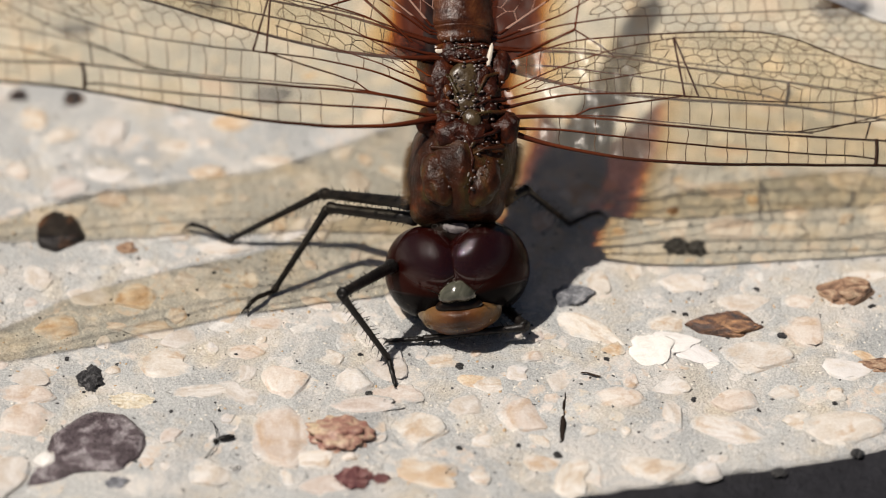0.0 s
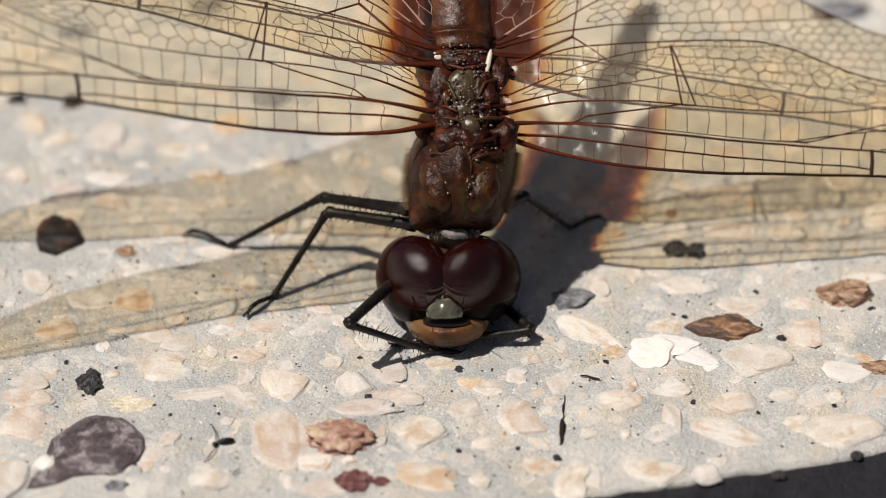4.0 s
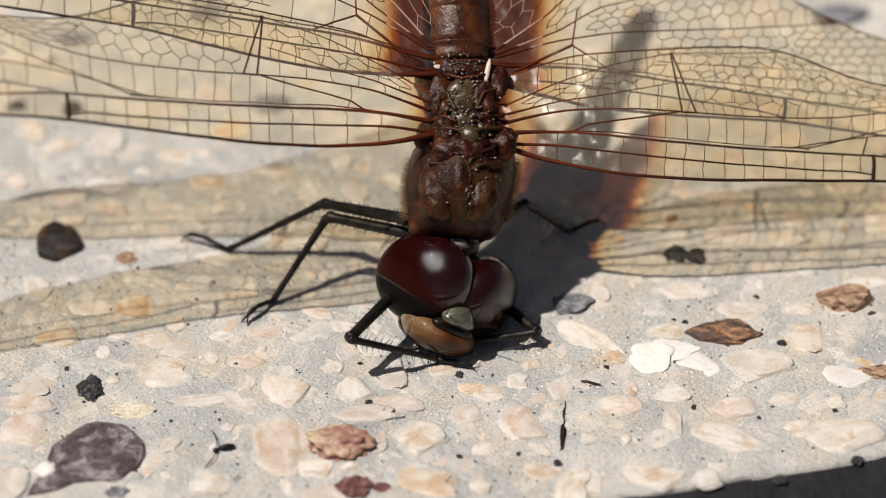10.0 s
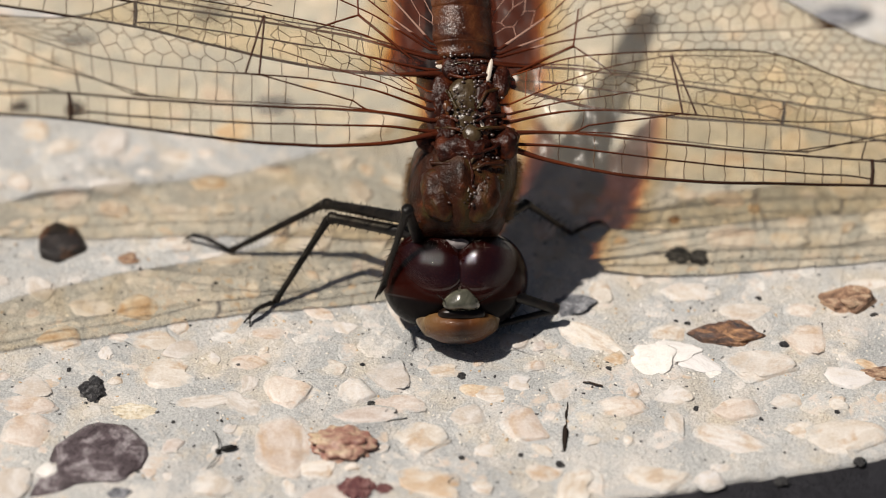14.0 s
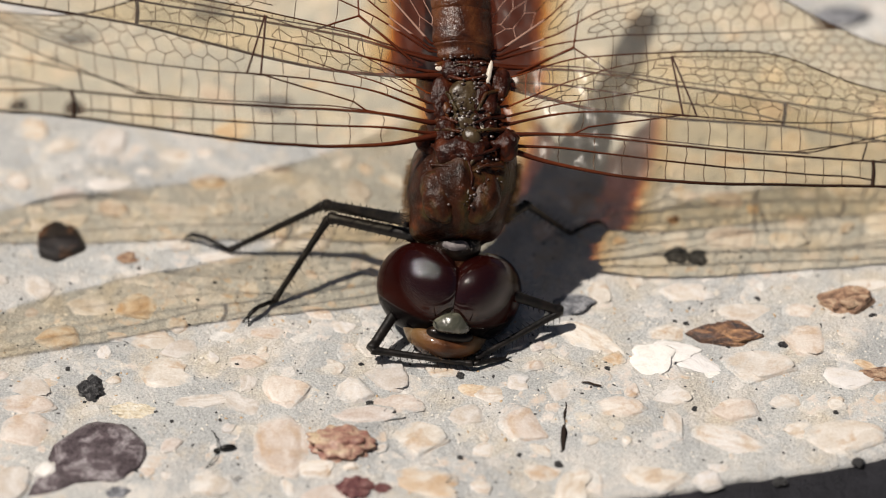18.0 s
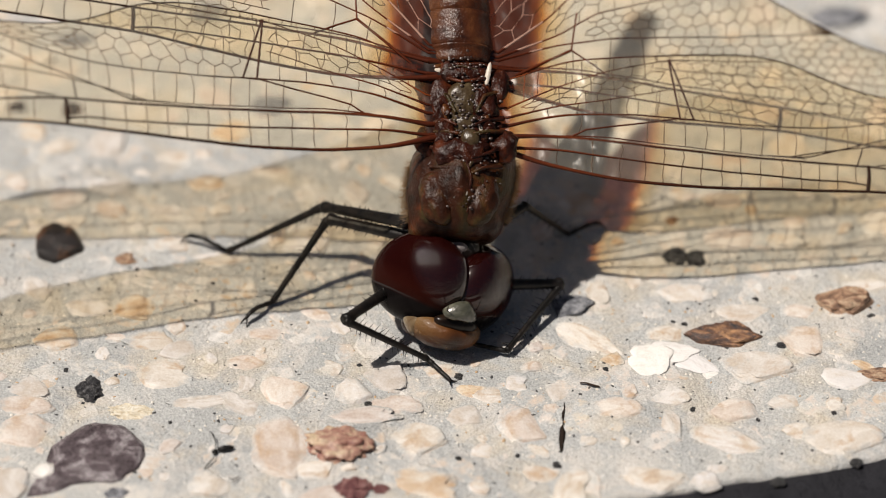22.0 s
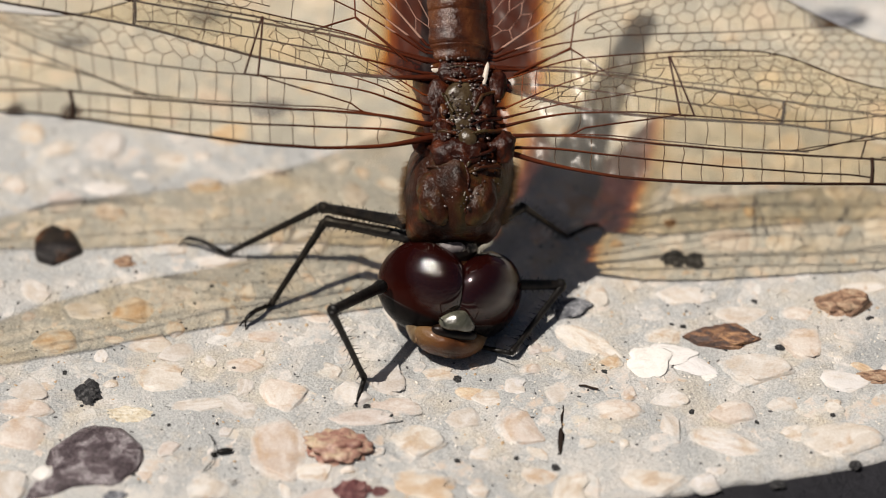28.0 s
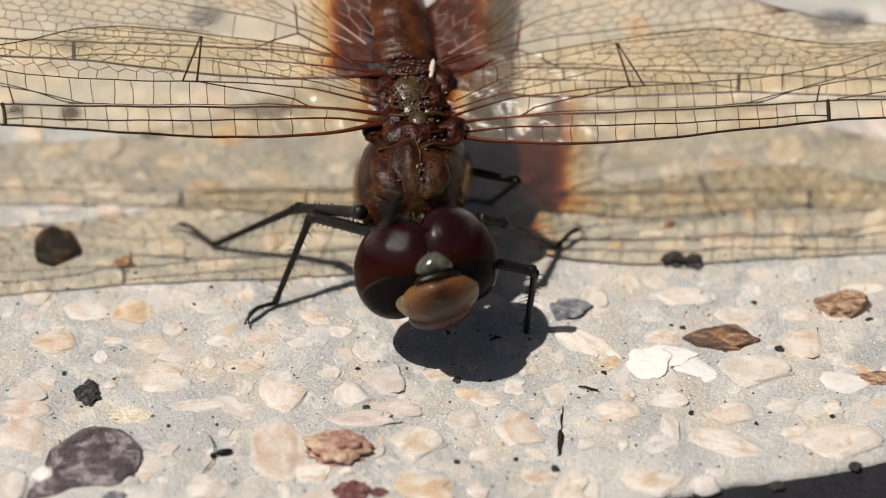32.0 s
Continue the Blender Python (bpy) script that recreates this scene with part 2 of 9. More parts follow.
def face_material():
    m = mat("face_tan", (0.3, 0.17, 0.06), 0.42, 0.3, 0.15)
    co = coords(m)
    x, y, z = separate(m, co)
    f = math_node(m, "ADD", math_node(m, "MULTIPLY", math_node(m, "ABSOLUTE", x), 0.42), math_node(m, "ADD", math_node(m, "MULTIPLY", y, 0.25), math_node(m, "MULTIPLY", noise_tex(m, co, 0.9, 4, 0.6), 0.35)))
    set_in(m, "Base Color", ramp(m, f, [(0.05, (0.030, 0.010, 0.003)), (0.22, (0.065, 0.022, 0.0065)), (0.45, (0.115, 0.042, 0.012)), (0.70, (0.145, 0.066, 0.021)), (0.95, (0.18, 0.105, 0.042))]))
    set_in(m, "Normal", bump(m, noise_tex(m, co, 5.0, 4, 0.6), 0.00008, 0.8))
    return m


FACE = face_material()
FACE_DARK = chitin("face_dark", (0.003, 0.002, 0.0015), (0.008, 0.0045, 0.003), (0.022, 0.012, 0.007), 1.0, 0.3, 0.12, 0.00004, 0.0, 0.2)
CHEEK = chitin("cheek_cream", (0.10, 0.055, 0.025), (0.20, 0.14, 0.075), (0.38, 0.32, 0.22), 0.9, 0.35, 0.2, 0.00005)
FRONS = chitin("frons_olive", (0.034, 0.034, 0.024), (0.085, 0.085, 0.062), (0.19, 0.185, 0.140), 0.8, 0.22, 1.0, 0.00004, 0.00003)
HAIR_PALE = mat("hair_pale", (0.32, 0.29, 0.26), 0.5, 0.5)
HAIR_BROWN = mat("hair_brown", (0.26, 0.16, 0.08), 0.5, 0.3)
COLLAR = mat("grey_collar", (0.17, 0.15, 0.15), 0.5, 0.3)
BONE = mat("pale_membrane", (0.62, 0.55, 0.46), 0.4, 0.5)
TWIG = mat("dry_twig", (0.035, 0.02, 0.012), 0.7, 0.3)
WET = mat("glint_bead", (0.03, 0.012, 0.006), 0.31, 1.0, 0.0)
CRACK = mat("crack_painted_dark", (0.02, 0.013, 0.010), 0.9, 0.2)


def eye_material(side):
    """Dark red above, a grey rim that slopes towards the face, near black with a slate sheen below."""
    m = mat("compound_eye", (0.045, 0.010, 0.008), 0.05, 0.5, 0.0)
    co = coords(m)
    x, y, z = separate(m, co)
    rim = math_node(m, "ADD", math_node(m, "ADD", y, 1.0), math_node(m, "MULTIPLY", x, -0.24 * side))
    rim = math_node(m, "ADD", rim, math_node(m, "MULTIPLY", noise_tex(m, co, 0.9, 2), 0.12))
    f = math_node(m, "ADD", math_node(m, "MULTIPLY", rim, 0.4), 0.5)
    red = ramp(m, f, [(0.44, (0.008, 0.0065, 0.0065)), (0.52, (0.022, 0.0052, 0.0036)), (0.70, (0.023, 0.0044, 0.0030)), (1.0, (0.014, 0.0021, 0.0017))])
    # the grey rim shows on the outer flank alone
    grey = ramp(m, f, [(0.46, (0, 0, 0)), (0.492, (1, 1, 1)), (0.515, (0, 0, 0))])
    outer = ramp(m, math_node(m, "MULTIPLY", x, 0.5 * side), [(0.25, (0, 0, 0)), (0.85, (1, 1, 1))])
    set_in(m, "Base Color", mixc(m, mixc(m, 1.0, grey, outer, "MULTIPLY"), red, (0.042, 0.036, 0.035)))
    # clear coat only where the sun highlight falls; flank reflections are held down
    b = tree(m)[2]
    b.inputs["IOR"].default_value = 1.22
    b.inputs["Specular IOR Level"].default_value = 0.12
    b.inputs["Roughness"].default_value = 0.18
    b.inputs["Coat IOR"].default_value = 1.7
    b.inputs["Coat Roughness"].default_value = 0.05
    highlight_zone = math_node(m, "ADD", math_node(m, "MULTIPLY", z, 0.45), math_node(m, "MULTIPLY", y, 0.22))
    set_in(m, "Coat Weight", ramp(m, highlight_zone, [(0.66, (0, 0, 0)), (0.92, (0.9, 0.9, 0.9))]))
    return m


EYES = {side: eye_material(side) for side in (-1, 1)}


def membrane_material(name, sign, reach, crease):
    m = bpy.data.materials.new(name)
    m.use_nodes = True
    n, l = m.node_tree.nodes, m.node_tree.links
    n.remove(n["Principled BSDF"])
    out = n["Material Output"]
    c = n.new("ShaderNodeTexCoord")
    s = n.new("ShaderNodeVectorMath")
    s.operation = "SCALE"
    s.inputs["Scale"].default_value = 1000.0
    l.new(c.outputs["Object"], s.inputs[0])
    sep = n.new("ShaderNodeSeparateXYZ")
    l.new(s.outputs[0], sep.inputs[0])
    ab = n.new("ShaderNodeMath")
    ab.operation = "MULTIPLY_ADD"
    l.new(sep.outputs[0], ab.inputs[0])
    ab.inputs[1].default_value, ab.inputs[2].default_value = sign, reach
    nz = n.new("ShaderNodeTexNoise")
    nz.inputs["Scale"].default_value = 0.35
    nz.inputs["Detail"].default_value = 4
    l.new(s.outputs[0], nz.inputs["Vector"])
    add = n.new("ShaderNodeMath")
    add.operation = "MULTIPLY_ADD"
    l.new(nz.outputs["Fac"], add.inputs[0])
    add.inputs[1].default_value = 1.2
    l.new(ab.outputs[0], add.inputs[2])
    mr = n.new("ShaderNodeMapRange")
    l.new(add.outputs[0], mr.inputs[0])
    mr.inputs[1].default_value, mr.inputs[2].default_value = 0.0, 20.0
    r = n.new("ShaderNodeValToRGB")
    stops = [(0.085, (0.115, 0.027, 0.011)), (0.108, (0.32, 0.080, 0.020)), (0.119, (0.68, 0.28, 0.07)), (0.142, (0.93, 0.70, 0.38)), (0.20, (0.985, 0.912, 0.750)), (1.0, (0.982, 0.902, 0.732))]
    while len(r.color_ramp.elements) < len(stops):
        r.color_ramp.elements.new(0.5)
    for el, (p, col) in zip(r.color_ramp.elements, stops):
        el.position, el.color = p, (*col, 1)
    l.new(mr.outputs[0], r.inputs[0])
    clear = n.new("ShaderNodeBsdfTransparent")
    l.new(r.outputs[0], clear.inputs[0])
    gloss = n.new("ShaderNodeBsdfGlossy")
    gloss.inputs["Roughness"].default_value = 0.44
    gloss.inputs["Color"].default_value = (0.9, 0.88, 0.85, 1)
    lw = n.new("ShaderNodeLayerWeight")
    lw.inputs["Blend"].default_value = 0.12
    fr = n.new("ShaderNodeMath")
    fr.operation = "MULTIPLY_ADD"
    l.new(lw.outputs["Facing"], fr.inputs[0])
    fr.inputs[1].default_value, fr.inputs[2].default_value = 0.5, 0.06
    bm_ = n.new("ShaderNodeBump")
    bm_.inputs["Distance"].default_value = 0.0008
    nz2 = n.new("ShaderNodeTexNoise")
    nz2.inputs["Detail"].default_value = 1.5
    nz2.inputs["Scale"].default_value = 0.75
    fold = n.new("ShaderNodeMapRange")
    l.new(ab.outputs[0], fold.inputs[0])
    fold.inputs[1].default_value, fold.inputs[2].default_value = 6.0, 10.0
    fold.inputs[3].default_value, fold.inputs[4].default_value = crease, 0.12
    l.new(fold.outputs[0], bm_.inputs["Strength"])
    l.new(s.outputs[0], nz2.inputs["Vector"])
    l.new(nz2.outputs["Fac"], bm_.inputs["Height"])
    l.new(bm_.outputs[0], gloss.inputs["Normal"])
    mx = n.new("ShaderNodeMixShader")
    l.new(fr.outputs[0], mx.inputs[0])
    # a small diffuse share gives the membrane a faint even veil
    film = n.new("ShaderNodeBsdfDiffuse")
    veil = n.new("ShaderNodeMixShader")
    veil.inputs[0].default_value = 0.07
    l.new(r.outputs[0], film.inputs["Color"])
    l.new(clear.outputs[0], veil.inputs[1])
    l.new(film.outputs[0], veil.inputs[2])
    l.new(veil.outputs[0], mx.inputs[1])
    l.new(gloss.outputs[0], mx.inputs[2])
    l.new(mx.outputs[0], out.inputs[0])
    return m


MEMBRANE = {(kind, side): membrane_material("wing_membrane", side, reach, 0.9 if kind == "forewing" else 0.4) for kind, reach in (("forewing", 1.7), ("hindwing", -0.3)) for side in (-1, 1)}


def vein_material(name, near, far, stop=0.05):
    m = mat(name, far, 0.45, 0.2, 0.0)
    co = coords(m)
    x = math_node(m, "ABSOLUTE", separate(m, co)[0])
    along = ramp(m, math_node(m, "MULTIPLY", x, 0.05), [(0.03, (0.070, 0.014, 0.005)), (0.14, (0.125, 0.026, 0.007)), (0.32, (0.060, 0.015, 0.006)), (0.55, far)])
    # the net in the rusty patch behind the front veins is paler
    patch = math_node(m, "MULTIPLY", math_node(m, "LESS_THAN", x, stop * 20), math_node(m, "GREATER_THAN", separate(m, co)[1], 2.0))
    set_in(m, "Base Color", mixc(m, patch, along, near))
    return m


CROSS_VEIN = chitin("cross_vein", (0.040, 0.019, 0.007), (0.068, 0.033, 0.012), (0.11, 0.056, 0.021), 0.4, 0.4, 0.0, 0.00001, 0.0, 0.4)
VEIN = vein_material("wing_vein", (0.20, 0.045, 0.011), (0.026, 0.010, 0.005))
VEIN_HIND = vein_material("hind_vein", (0.42, 0.26, 0.20), (0.026, 0.011, 0.006), 0.11)


# ---- builders ----
def part(name, bm, material, parent=None, label="", smooth=True):
    """One mesh object, modelled in millimetres."""
    me = bpy.data.meshes.new(name)
    bmesh.ops.scale(bm, vec=(MM, MM, MM), verts=bm.verts)
    bm.to_mesh(me)
    bm.free()
    if smooth:
        me.shade_smooth()
    me.materials.append(material)
    ob = new(name, me)
    ob.parent = parent
    if label:
        tagged(ob, label)
    return ob


def mesh_part(name, verts, faces, material, parent=None, label="", smooth=True):
    me = bpy.data.meshes.new(name)
    me.from_pydata([(x * MM, y * MM, z * MM) for x, y, z in verts], [], faces)
    me.update()
    if smooth:
        me.shade_smooth()
    me.materials.append(material)
    ob = new(name, me)
    ob.parent = parent
    if label:
        tagged(ob, label)
    return ob


# ---- ground ----
EDGE = Vector((10.3, -17.95))
EDGE_TURN = radians(13.4)


def slab_xy(u, v):
    c, s = math.cos(EDGE_TURN), math.sin(EDGE_TURN)
    return EDGE.x + u * c - v * s, EDGE.y + u * s + v * c


def spaced(lo, dense_lo, dense_hi, hi, step, coarse):
    a = list(np.linspace(lo, dense_lo, coarse, endpoint=False))
    b = list(np.arange(dense_lo, dense_hi, step))
    c = list(np.linspace(dense_hi, hi, coarse))
    return a + b + c


def relief(x, y):
    p = Vector((x * 0.13, y * 0.13, 0.3))
    return 0.22 * noise.noise(p) + 0.10 * noise.noise(p * 4.1) + 0.05 * noise.noise(p * 13.0)


def paving_slab(name, u0, u1, v0, v1, dense):
    us = spaced(u0, -42, 26, u1, 0.30, 10) if dense else list(np.linspace(u0, u1, 16))
    vs = [v0, v0 + 0.15, v0 + 0.4] + (spaced(v0 + 0.8, v0 + 1.0, v0 + 52, v1, 0.30, 8)[8:] if dense else list(np.linspace(v0 + 2, v1, 14)))
    verts, faces = [], []
    nu = len(us)
    for j, v in enumerate(vs):
        drop = (0.22, 0.05, 0.0)[j] if j < 3 else 0.0
        for u in us:
            wob = 0.35 * noise.noise(Vector((u * 0.25, 7.7, 0))) + 0.12 * noise.noise(Vector((u * 1.1, 3.1, 0))) if j < 3 else 0.0
            x, y = slab_xy(u, v + wob)
            verts.append((x, y, relief(x, y) - drop))
    for j in range(len(vs) - 1):
        for i in range(nu - 1):
            a = j * nu + i
            faces.append((a, a + 1, a + nu + 1, a + nu))
    # the four sides, 38 mm deep
    rim = list(range(nu)) + [j * nu + nu - 1 for j in range(1, len(vs))] + [(len(vs) - 1) * nu + i for i in range(nu - 2, -1, -1)] + [j * nu for j in range(len(vs) - 2, 0, -1)]
    base = len(verts)
    for k in rim:
        x, y, z = verts[k]
        verts.append((x, y, -38.0))
    for k in range(len(rim)):
        k2 = (k + 1) % len(rim)
        faces.append((rim[k2], rim[k], base + k, base + k2))
    faces.append([base + k for k in range(len(rim) - 1, -1, -1)])
    return mesh_part(name, verts, faces, CEMENT)


slab = tagged(paving_slab("pavement", -300, 300, 0.0, 600, True), "pale grey exposed-aggregate concrete paving slab set with cream pebbles", "pavement", kind="structure")
near_slab = tagged(paving_slab("pavement", -300, 300, -640, -26, False), "grey concrete paving slab beyond the black strip", "pavement", kind="structure")


def shade_strip():
    """Black strip between the slabs, a little below their tops; shade put into colour."""
    us, vs = list(np.linspace(-300, 300, 240)), list(np.linspace(-25.6, 0.6, 14))
    verts, faces = [], []
    for v in vs:
        for u in us:
            x, y = slab_xy(u, v)
            verts.append((x, y, -0.22 + 0.16 * noise.noise(Vector((x * 0.3, y * 0.3, 2.0)))))
    n = len(us)
    for j in range(len(vs) - 1):
        for i in range(n - 1):
            a = j * n + i
            faces.append((a, a + 1, a + n + 1, a + n))
    return mesh_part("joint", verts, faces, SHADE_BLACK)


tagged(shade_strip(), "black strip between the slabs, shade put into its colour", "joint", kind="structure")
bm = bmesh.new()
bmesh.ops.create_grid(bm, x_segments=24, y_segments=24, size=400000)
ground = tagged(part("ground", bm, CEMENT), "grey concrete ground under the slabs", "ground", kind="structure")
ground.location.z = -0.0382


def stone_mesh(seed, lumps, flat_top, cut=9, knobs=0.0, taper=0.0, toe=0.0):
    rng = random.Random(seed)
    bm = bmesh.new()
    bmesh.ops.create_icosphere(bm, subdivisions=5 if knobs else 4 if cut or toe else 3, radius=1.0)
    off = Vector((rng.uniform(0, 50), rng.uniform(0, 50), rng.uniform(0, 50)))
    cuts = [(Vector((rng.uniform(-1, 1), rng.uniform(-1, 1), rng.uniform(0.1, 0.7))).normalized(), rng.uniform(0.48, 0.85)) for _ in range(cut // 2)]
    cuts += [(Vector((math.cos(a), math.sin(a), rng.uniform(0.0, 0.2))).normalized(), rng.uniform(0.52, 0.86)) for a in [rng.uniform(0, 6.3) for _ in range(cut - cut // 2)]]
    for v in bm.verts:
        d = v.co.normalized()
        r = 1.0 + lumps * noise.noise(d * 1.4 + off) + 0.5 * lumps * noise.noise(d * 3.4 + off) + 0.25 * lumps * noise.noise(d * 8.0 + off)
        if knobs:
            r += 0.2 - knobs * noise.voronoi(d * 2.1 + off)[0][0]
        p = d * r
        if toe:
            # one end runs out into a narrow toe along +x
            k = toe * math.exp(-(math.atan2(d.y, d.x) / 0.38) ** 2) * max(0.0, 1.0 - abs(d.z))
            p.x += k * 0.97
            p.y += k * 0.25
        if taper and p.x > 0:
            p.y *= max(0.04, 1.0 - taper * p.x)
            p.z *= max(0.2, 1.0 - 0.5 * taper * p.x)
        for nrm, k in cuts:
            over = p.dot(nrm) - k
            if over > 0:
                p -= nrm * over * 0.85
        if p.z > flat_top:
            p.z = flat_top + (p.z - flat_top) * 0.3
        v.co = p
    bmesh.ops.delete(bm, geom=[f for f in bm.faces if f.calc_center_median().z < -0.45], context="FACES")
    me = bpy.data.meshes.new("pebble")
    bmesh.ops.scale(bm, vec=(MM, MM, MM), verts=bm.verts)
    bm.to_mesh(me)
    bm.free()
    me.shade_smooth()
    return me


PEBBLE_SHAPES = [(0.30, 0.6), (0.42, 0.5), (0.50, 0.7), (0.38, 0.45), (0.56, 0.8), (0.46, 0.55), (0.45, 0.8), (0.40, 0.9)]
pebble_meshes = {}
placed = []
PALE = ("cream", "white", "peach", "orange", "sand", "milk")


def stone(kind, x, y, a, b, turn, rise, shape=None):
    """A pebble set in the slab: half-lengths a and b, turned in plan, rise: how proud it stands."""
    k = shape if shape is not None else len(placed) % (6 if kind in ("cream", "white", "peach", "orange") else 7)
    if kind == "coal":
        k = 6 if a > 0.5 else 2
    elif kind in ("red", "maroon", "sand", "chalk", "slate"):
        k = 7
    elif kind == "purple":
        k = 0
    key = (kind, k)
    if key not in pebble_meshes:
        lumps, top = PEBBLE_SHAPES[k]
        knobby = kind in ("red", "brown", "sand", "maroon") or (kind == "coal" and k == 6)
        if knobby:
            lumps, top = 0.16, 0.9
        if kind == "purple":
            lumps = 0.12
        me = stone_mesh(17 + k, lumps, top, 0 if kind in ("purple", "coal") or k == 7 else 8 if kind in PALE else 9, 0.5 if knobby else 0.0, {"rust": 0.85}.get(kind, 0.0), 1.15 if kind == "purple" else 0.0)
        me.materials.append(STONES[kind])
        pebble_meshes[key] = me
    ob = new("pebble", pebble_meshes[key])
    ob.parent = slab
    h = (0.14 + 0.24 * min(a, b)) * rise if kind in PALE else min(a, b) * 0.6 * rise
    ob.matrix_basis = Matrix.Translation((x * MM, y * MM, (relief(x, y) - 0.02 + h * 0.05) * MM)) @ Euler((0, 0, radians(turn))).to_matrix().to_4x4() @ Matrix.Diagonal((a, b, h, 1))
    placed.append((x, y, max(a, b)))
    return ob


stone("purple", -16.35, -15.15, 2.30, 2.10, 219, 0.42)
stone("milk", -18.80, -16.50, 0.86, 0.78, 5, 1.6, 3)
stone("slate", -15.40, -18.08, 0.62, 0.44, -5, 0.50)
stone("red", -4.82, -14.72, 1.68, 1.18, -4, 0.90)
stone("maroon", -4.12, -17.68, 0.95, 0.78, 10, 0.80)
stone("maroon", -2.83, -17.68, 0.45, 0.35, 0, 0.60)
stone("coal", -17.00, -10.31, 0.62, 0.91, 0, 0.90)
stone("sand", -14.71, -11.96, 1.34, 0.61, -8, 0.50)
stone("cream", -13.49, -9.57, 1.74, 1.31, 0, 0.50)
stone("cream", -12.79, -7.61, 1.40, 0.96, 10, 0.50)
stone("cream", -19.86, -10.39, 1.34, 0.96, 10, 0.50)
stone("peach", -19.93, -11.63, 1.54, 0.96, -5, 0.40)
stone("peach", -19.83, -13.59, 1.68, 1.74, 0, 0.50)
stone("peach", -7.59, -10.81, 1.40, 1.66, 0, 0.60)
stone("cream", -9.56, -11.75, 0.73, 1.48, 50, 0.50)
stone("white", -4.41, -10.81, 1.23, 1.31, 20, 0.50)
stone("cream", -2.57, -9.65, 1.40, 1.22, -5, 0.60)
stone("cream", -11.39, -11.38, 1.68, 0.61, 5, 0.40)
stone("peach", -7.51, -15.00, 1.74, 2.87, 0, 0.50)
stone("white", -6.01, -16.33, 1.23, 0.96, 25, 0.50)
stone("orange", -1.04, -17.28, 2.10, 1.31, -15, 0.50)
stone("peach", -5.58, -18.08, 1.68, 0.96, 0, 0.50)
stone("peach", -2.15, -11.55, 1.96, 0.78, -4, 0.40)
stone("cream", -1.05, -14.07, 1.57, 1.48, 0, 0.50)
stone("peach", 4.00, -12.98, 1.40, 2.00, 30, 0.60)
stone("orange", 1.47, -10.39, 0.95, 0.70, 5, 0.50)
stone("white", 3.57, -9.98, 0.73, 0.78, -20, 0.50)
stone("cream", 1.03, -12.28, 1.23, 1.05, 0, 0.40)
stone("chalk", 10.10, -8.30, 1.25, 1.15, 10, 0.25)
stone("chalk", 11.05, -7.60, 1.45, 0.75, -8, 0.28)
stone("chalk", 12.25, -8.30, 1.35, 0.60, -38, 0.30)
stone("chalk", 13.07, -9.15, 0.50, 0.35, 0, 0.30)
stone("rust", 13.88, -6.39, 2.07, 1.18, -5, 0.90)
stone("brown", 19.84, -4.01, 1.57, 1.13, 0, 0.90)
stone("peach", 17.63, -6.89, 1.54, 1.31, -15, 0.60)
stone("cream", 15.49, -8.65, 1.96, 1.31, -5, 0.60)
stone("orange", 20.47, -8.65, 0.84, 0.39, -30, 0.50)
stone("white", 19.55, -9.65, 1.57, 1.09, -5, 0.60)
stone("cream", 18.91, -11.55, 0.62, 0.70, 0, 0.60)
stone("peach", 14.00, -11.87, 1.57, 1.13, 0, 0.60)
stone("white", 11.10, -10.97, 1.29, 0.87, 20, 0.50)
stone("cream", 19.46, -13.91, 2.24, 1.57, 0, 0.50)
stone("white", 13.52, -14.07, 2.24, 1.13, -20, 0.40)
stone("cream", 10.07, -16.88, 1.79, 1.13, 0, 0.50)
stone("cream", 6.04, -17.68, 1.12, 1.74, -20, 0.50)
stone("white", 12.47, -17.04, 1.01, 0.96, 0, 0.50)
stone("orange", 8.38, -8.24, 0.78, 0.57, 5, 0.50)
stone("white", 7.26, -6.64, 0.95, 2.70, 55, 0.50)
stone("cream", 11.05, -6.22, 1.29, 0.78, 0, 0.50)
stone("cream", 14.77, -4.65, 1.57, 0.96, 5, 0.50)
stone("white", 11.88, -3.24, 1.68, 0.87, 0, 0.50)
stone("slate", 6.31, -4.14, 1.12, 0.74, -8, 0.90)
stone("cream", 7.72, -3.24, 0.84, 1.09, 0, 0.50)
stone("white", 21.01, -2.73, 1.23, 0.61, 0, 0.50)
stone("peach", 14.53, 0.82, 1.74, 1.18, 0, 0.60)
stone("coal", 11.58, -0.35, 0.62, 0.65, 10, 0.80)
stone("coal", 12.64, -0.48, 0.50, 0.57, -10, 0.80)
stone("brown", 11.49, 2.41, 0.39, 0.35, 0, 0.80)
stone("peach", 14.16, 3.82, 1.34, 0.87, 0, 0.50)
stone("umber", -19.10, 0.45, 1.75, 1.55, 12, 0.80)
stone("orange", -14.91, -4.53, 1.34, 1.22, 0, 0.60)
stone("white", -16.84, 4.94, 1.54, 0.78, 0, 0.60)
stone("orange", -11.88, 5.07, 1.29, 0.78, 0, 0.70)
stone("cream", -13.47, 7.50, 1.40, 0.78, 0, 0.50)
stone("cream", -9.49, -3.24, 0.73, 0.78, 0, 0.50)
stone("brown", -15.70, -0.79, 0.70, 0.57, 0, 0.50)
stone("cream", -13.59, 2.85, 1.23, 0.65, 0, 0.50)
stone("white", -8.64, 6.06, 1.40, 0.61, 0, 0.50)
stone("white", -17.27, -4.44, 1.68, 1.05, 0, 0.30)
stone("orange", -18.82, -6.64, 1.54, 1.22, 0, 0.50)
stone("cream", -14.13, -6.98, 1.68, 0.87, 0, 0.40)
stone("peach", -9.42, -8.65, 1.12, 0.78, 0, 0.40)
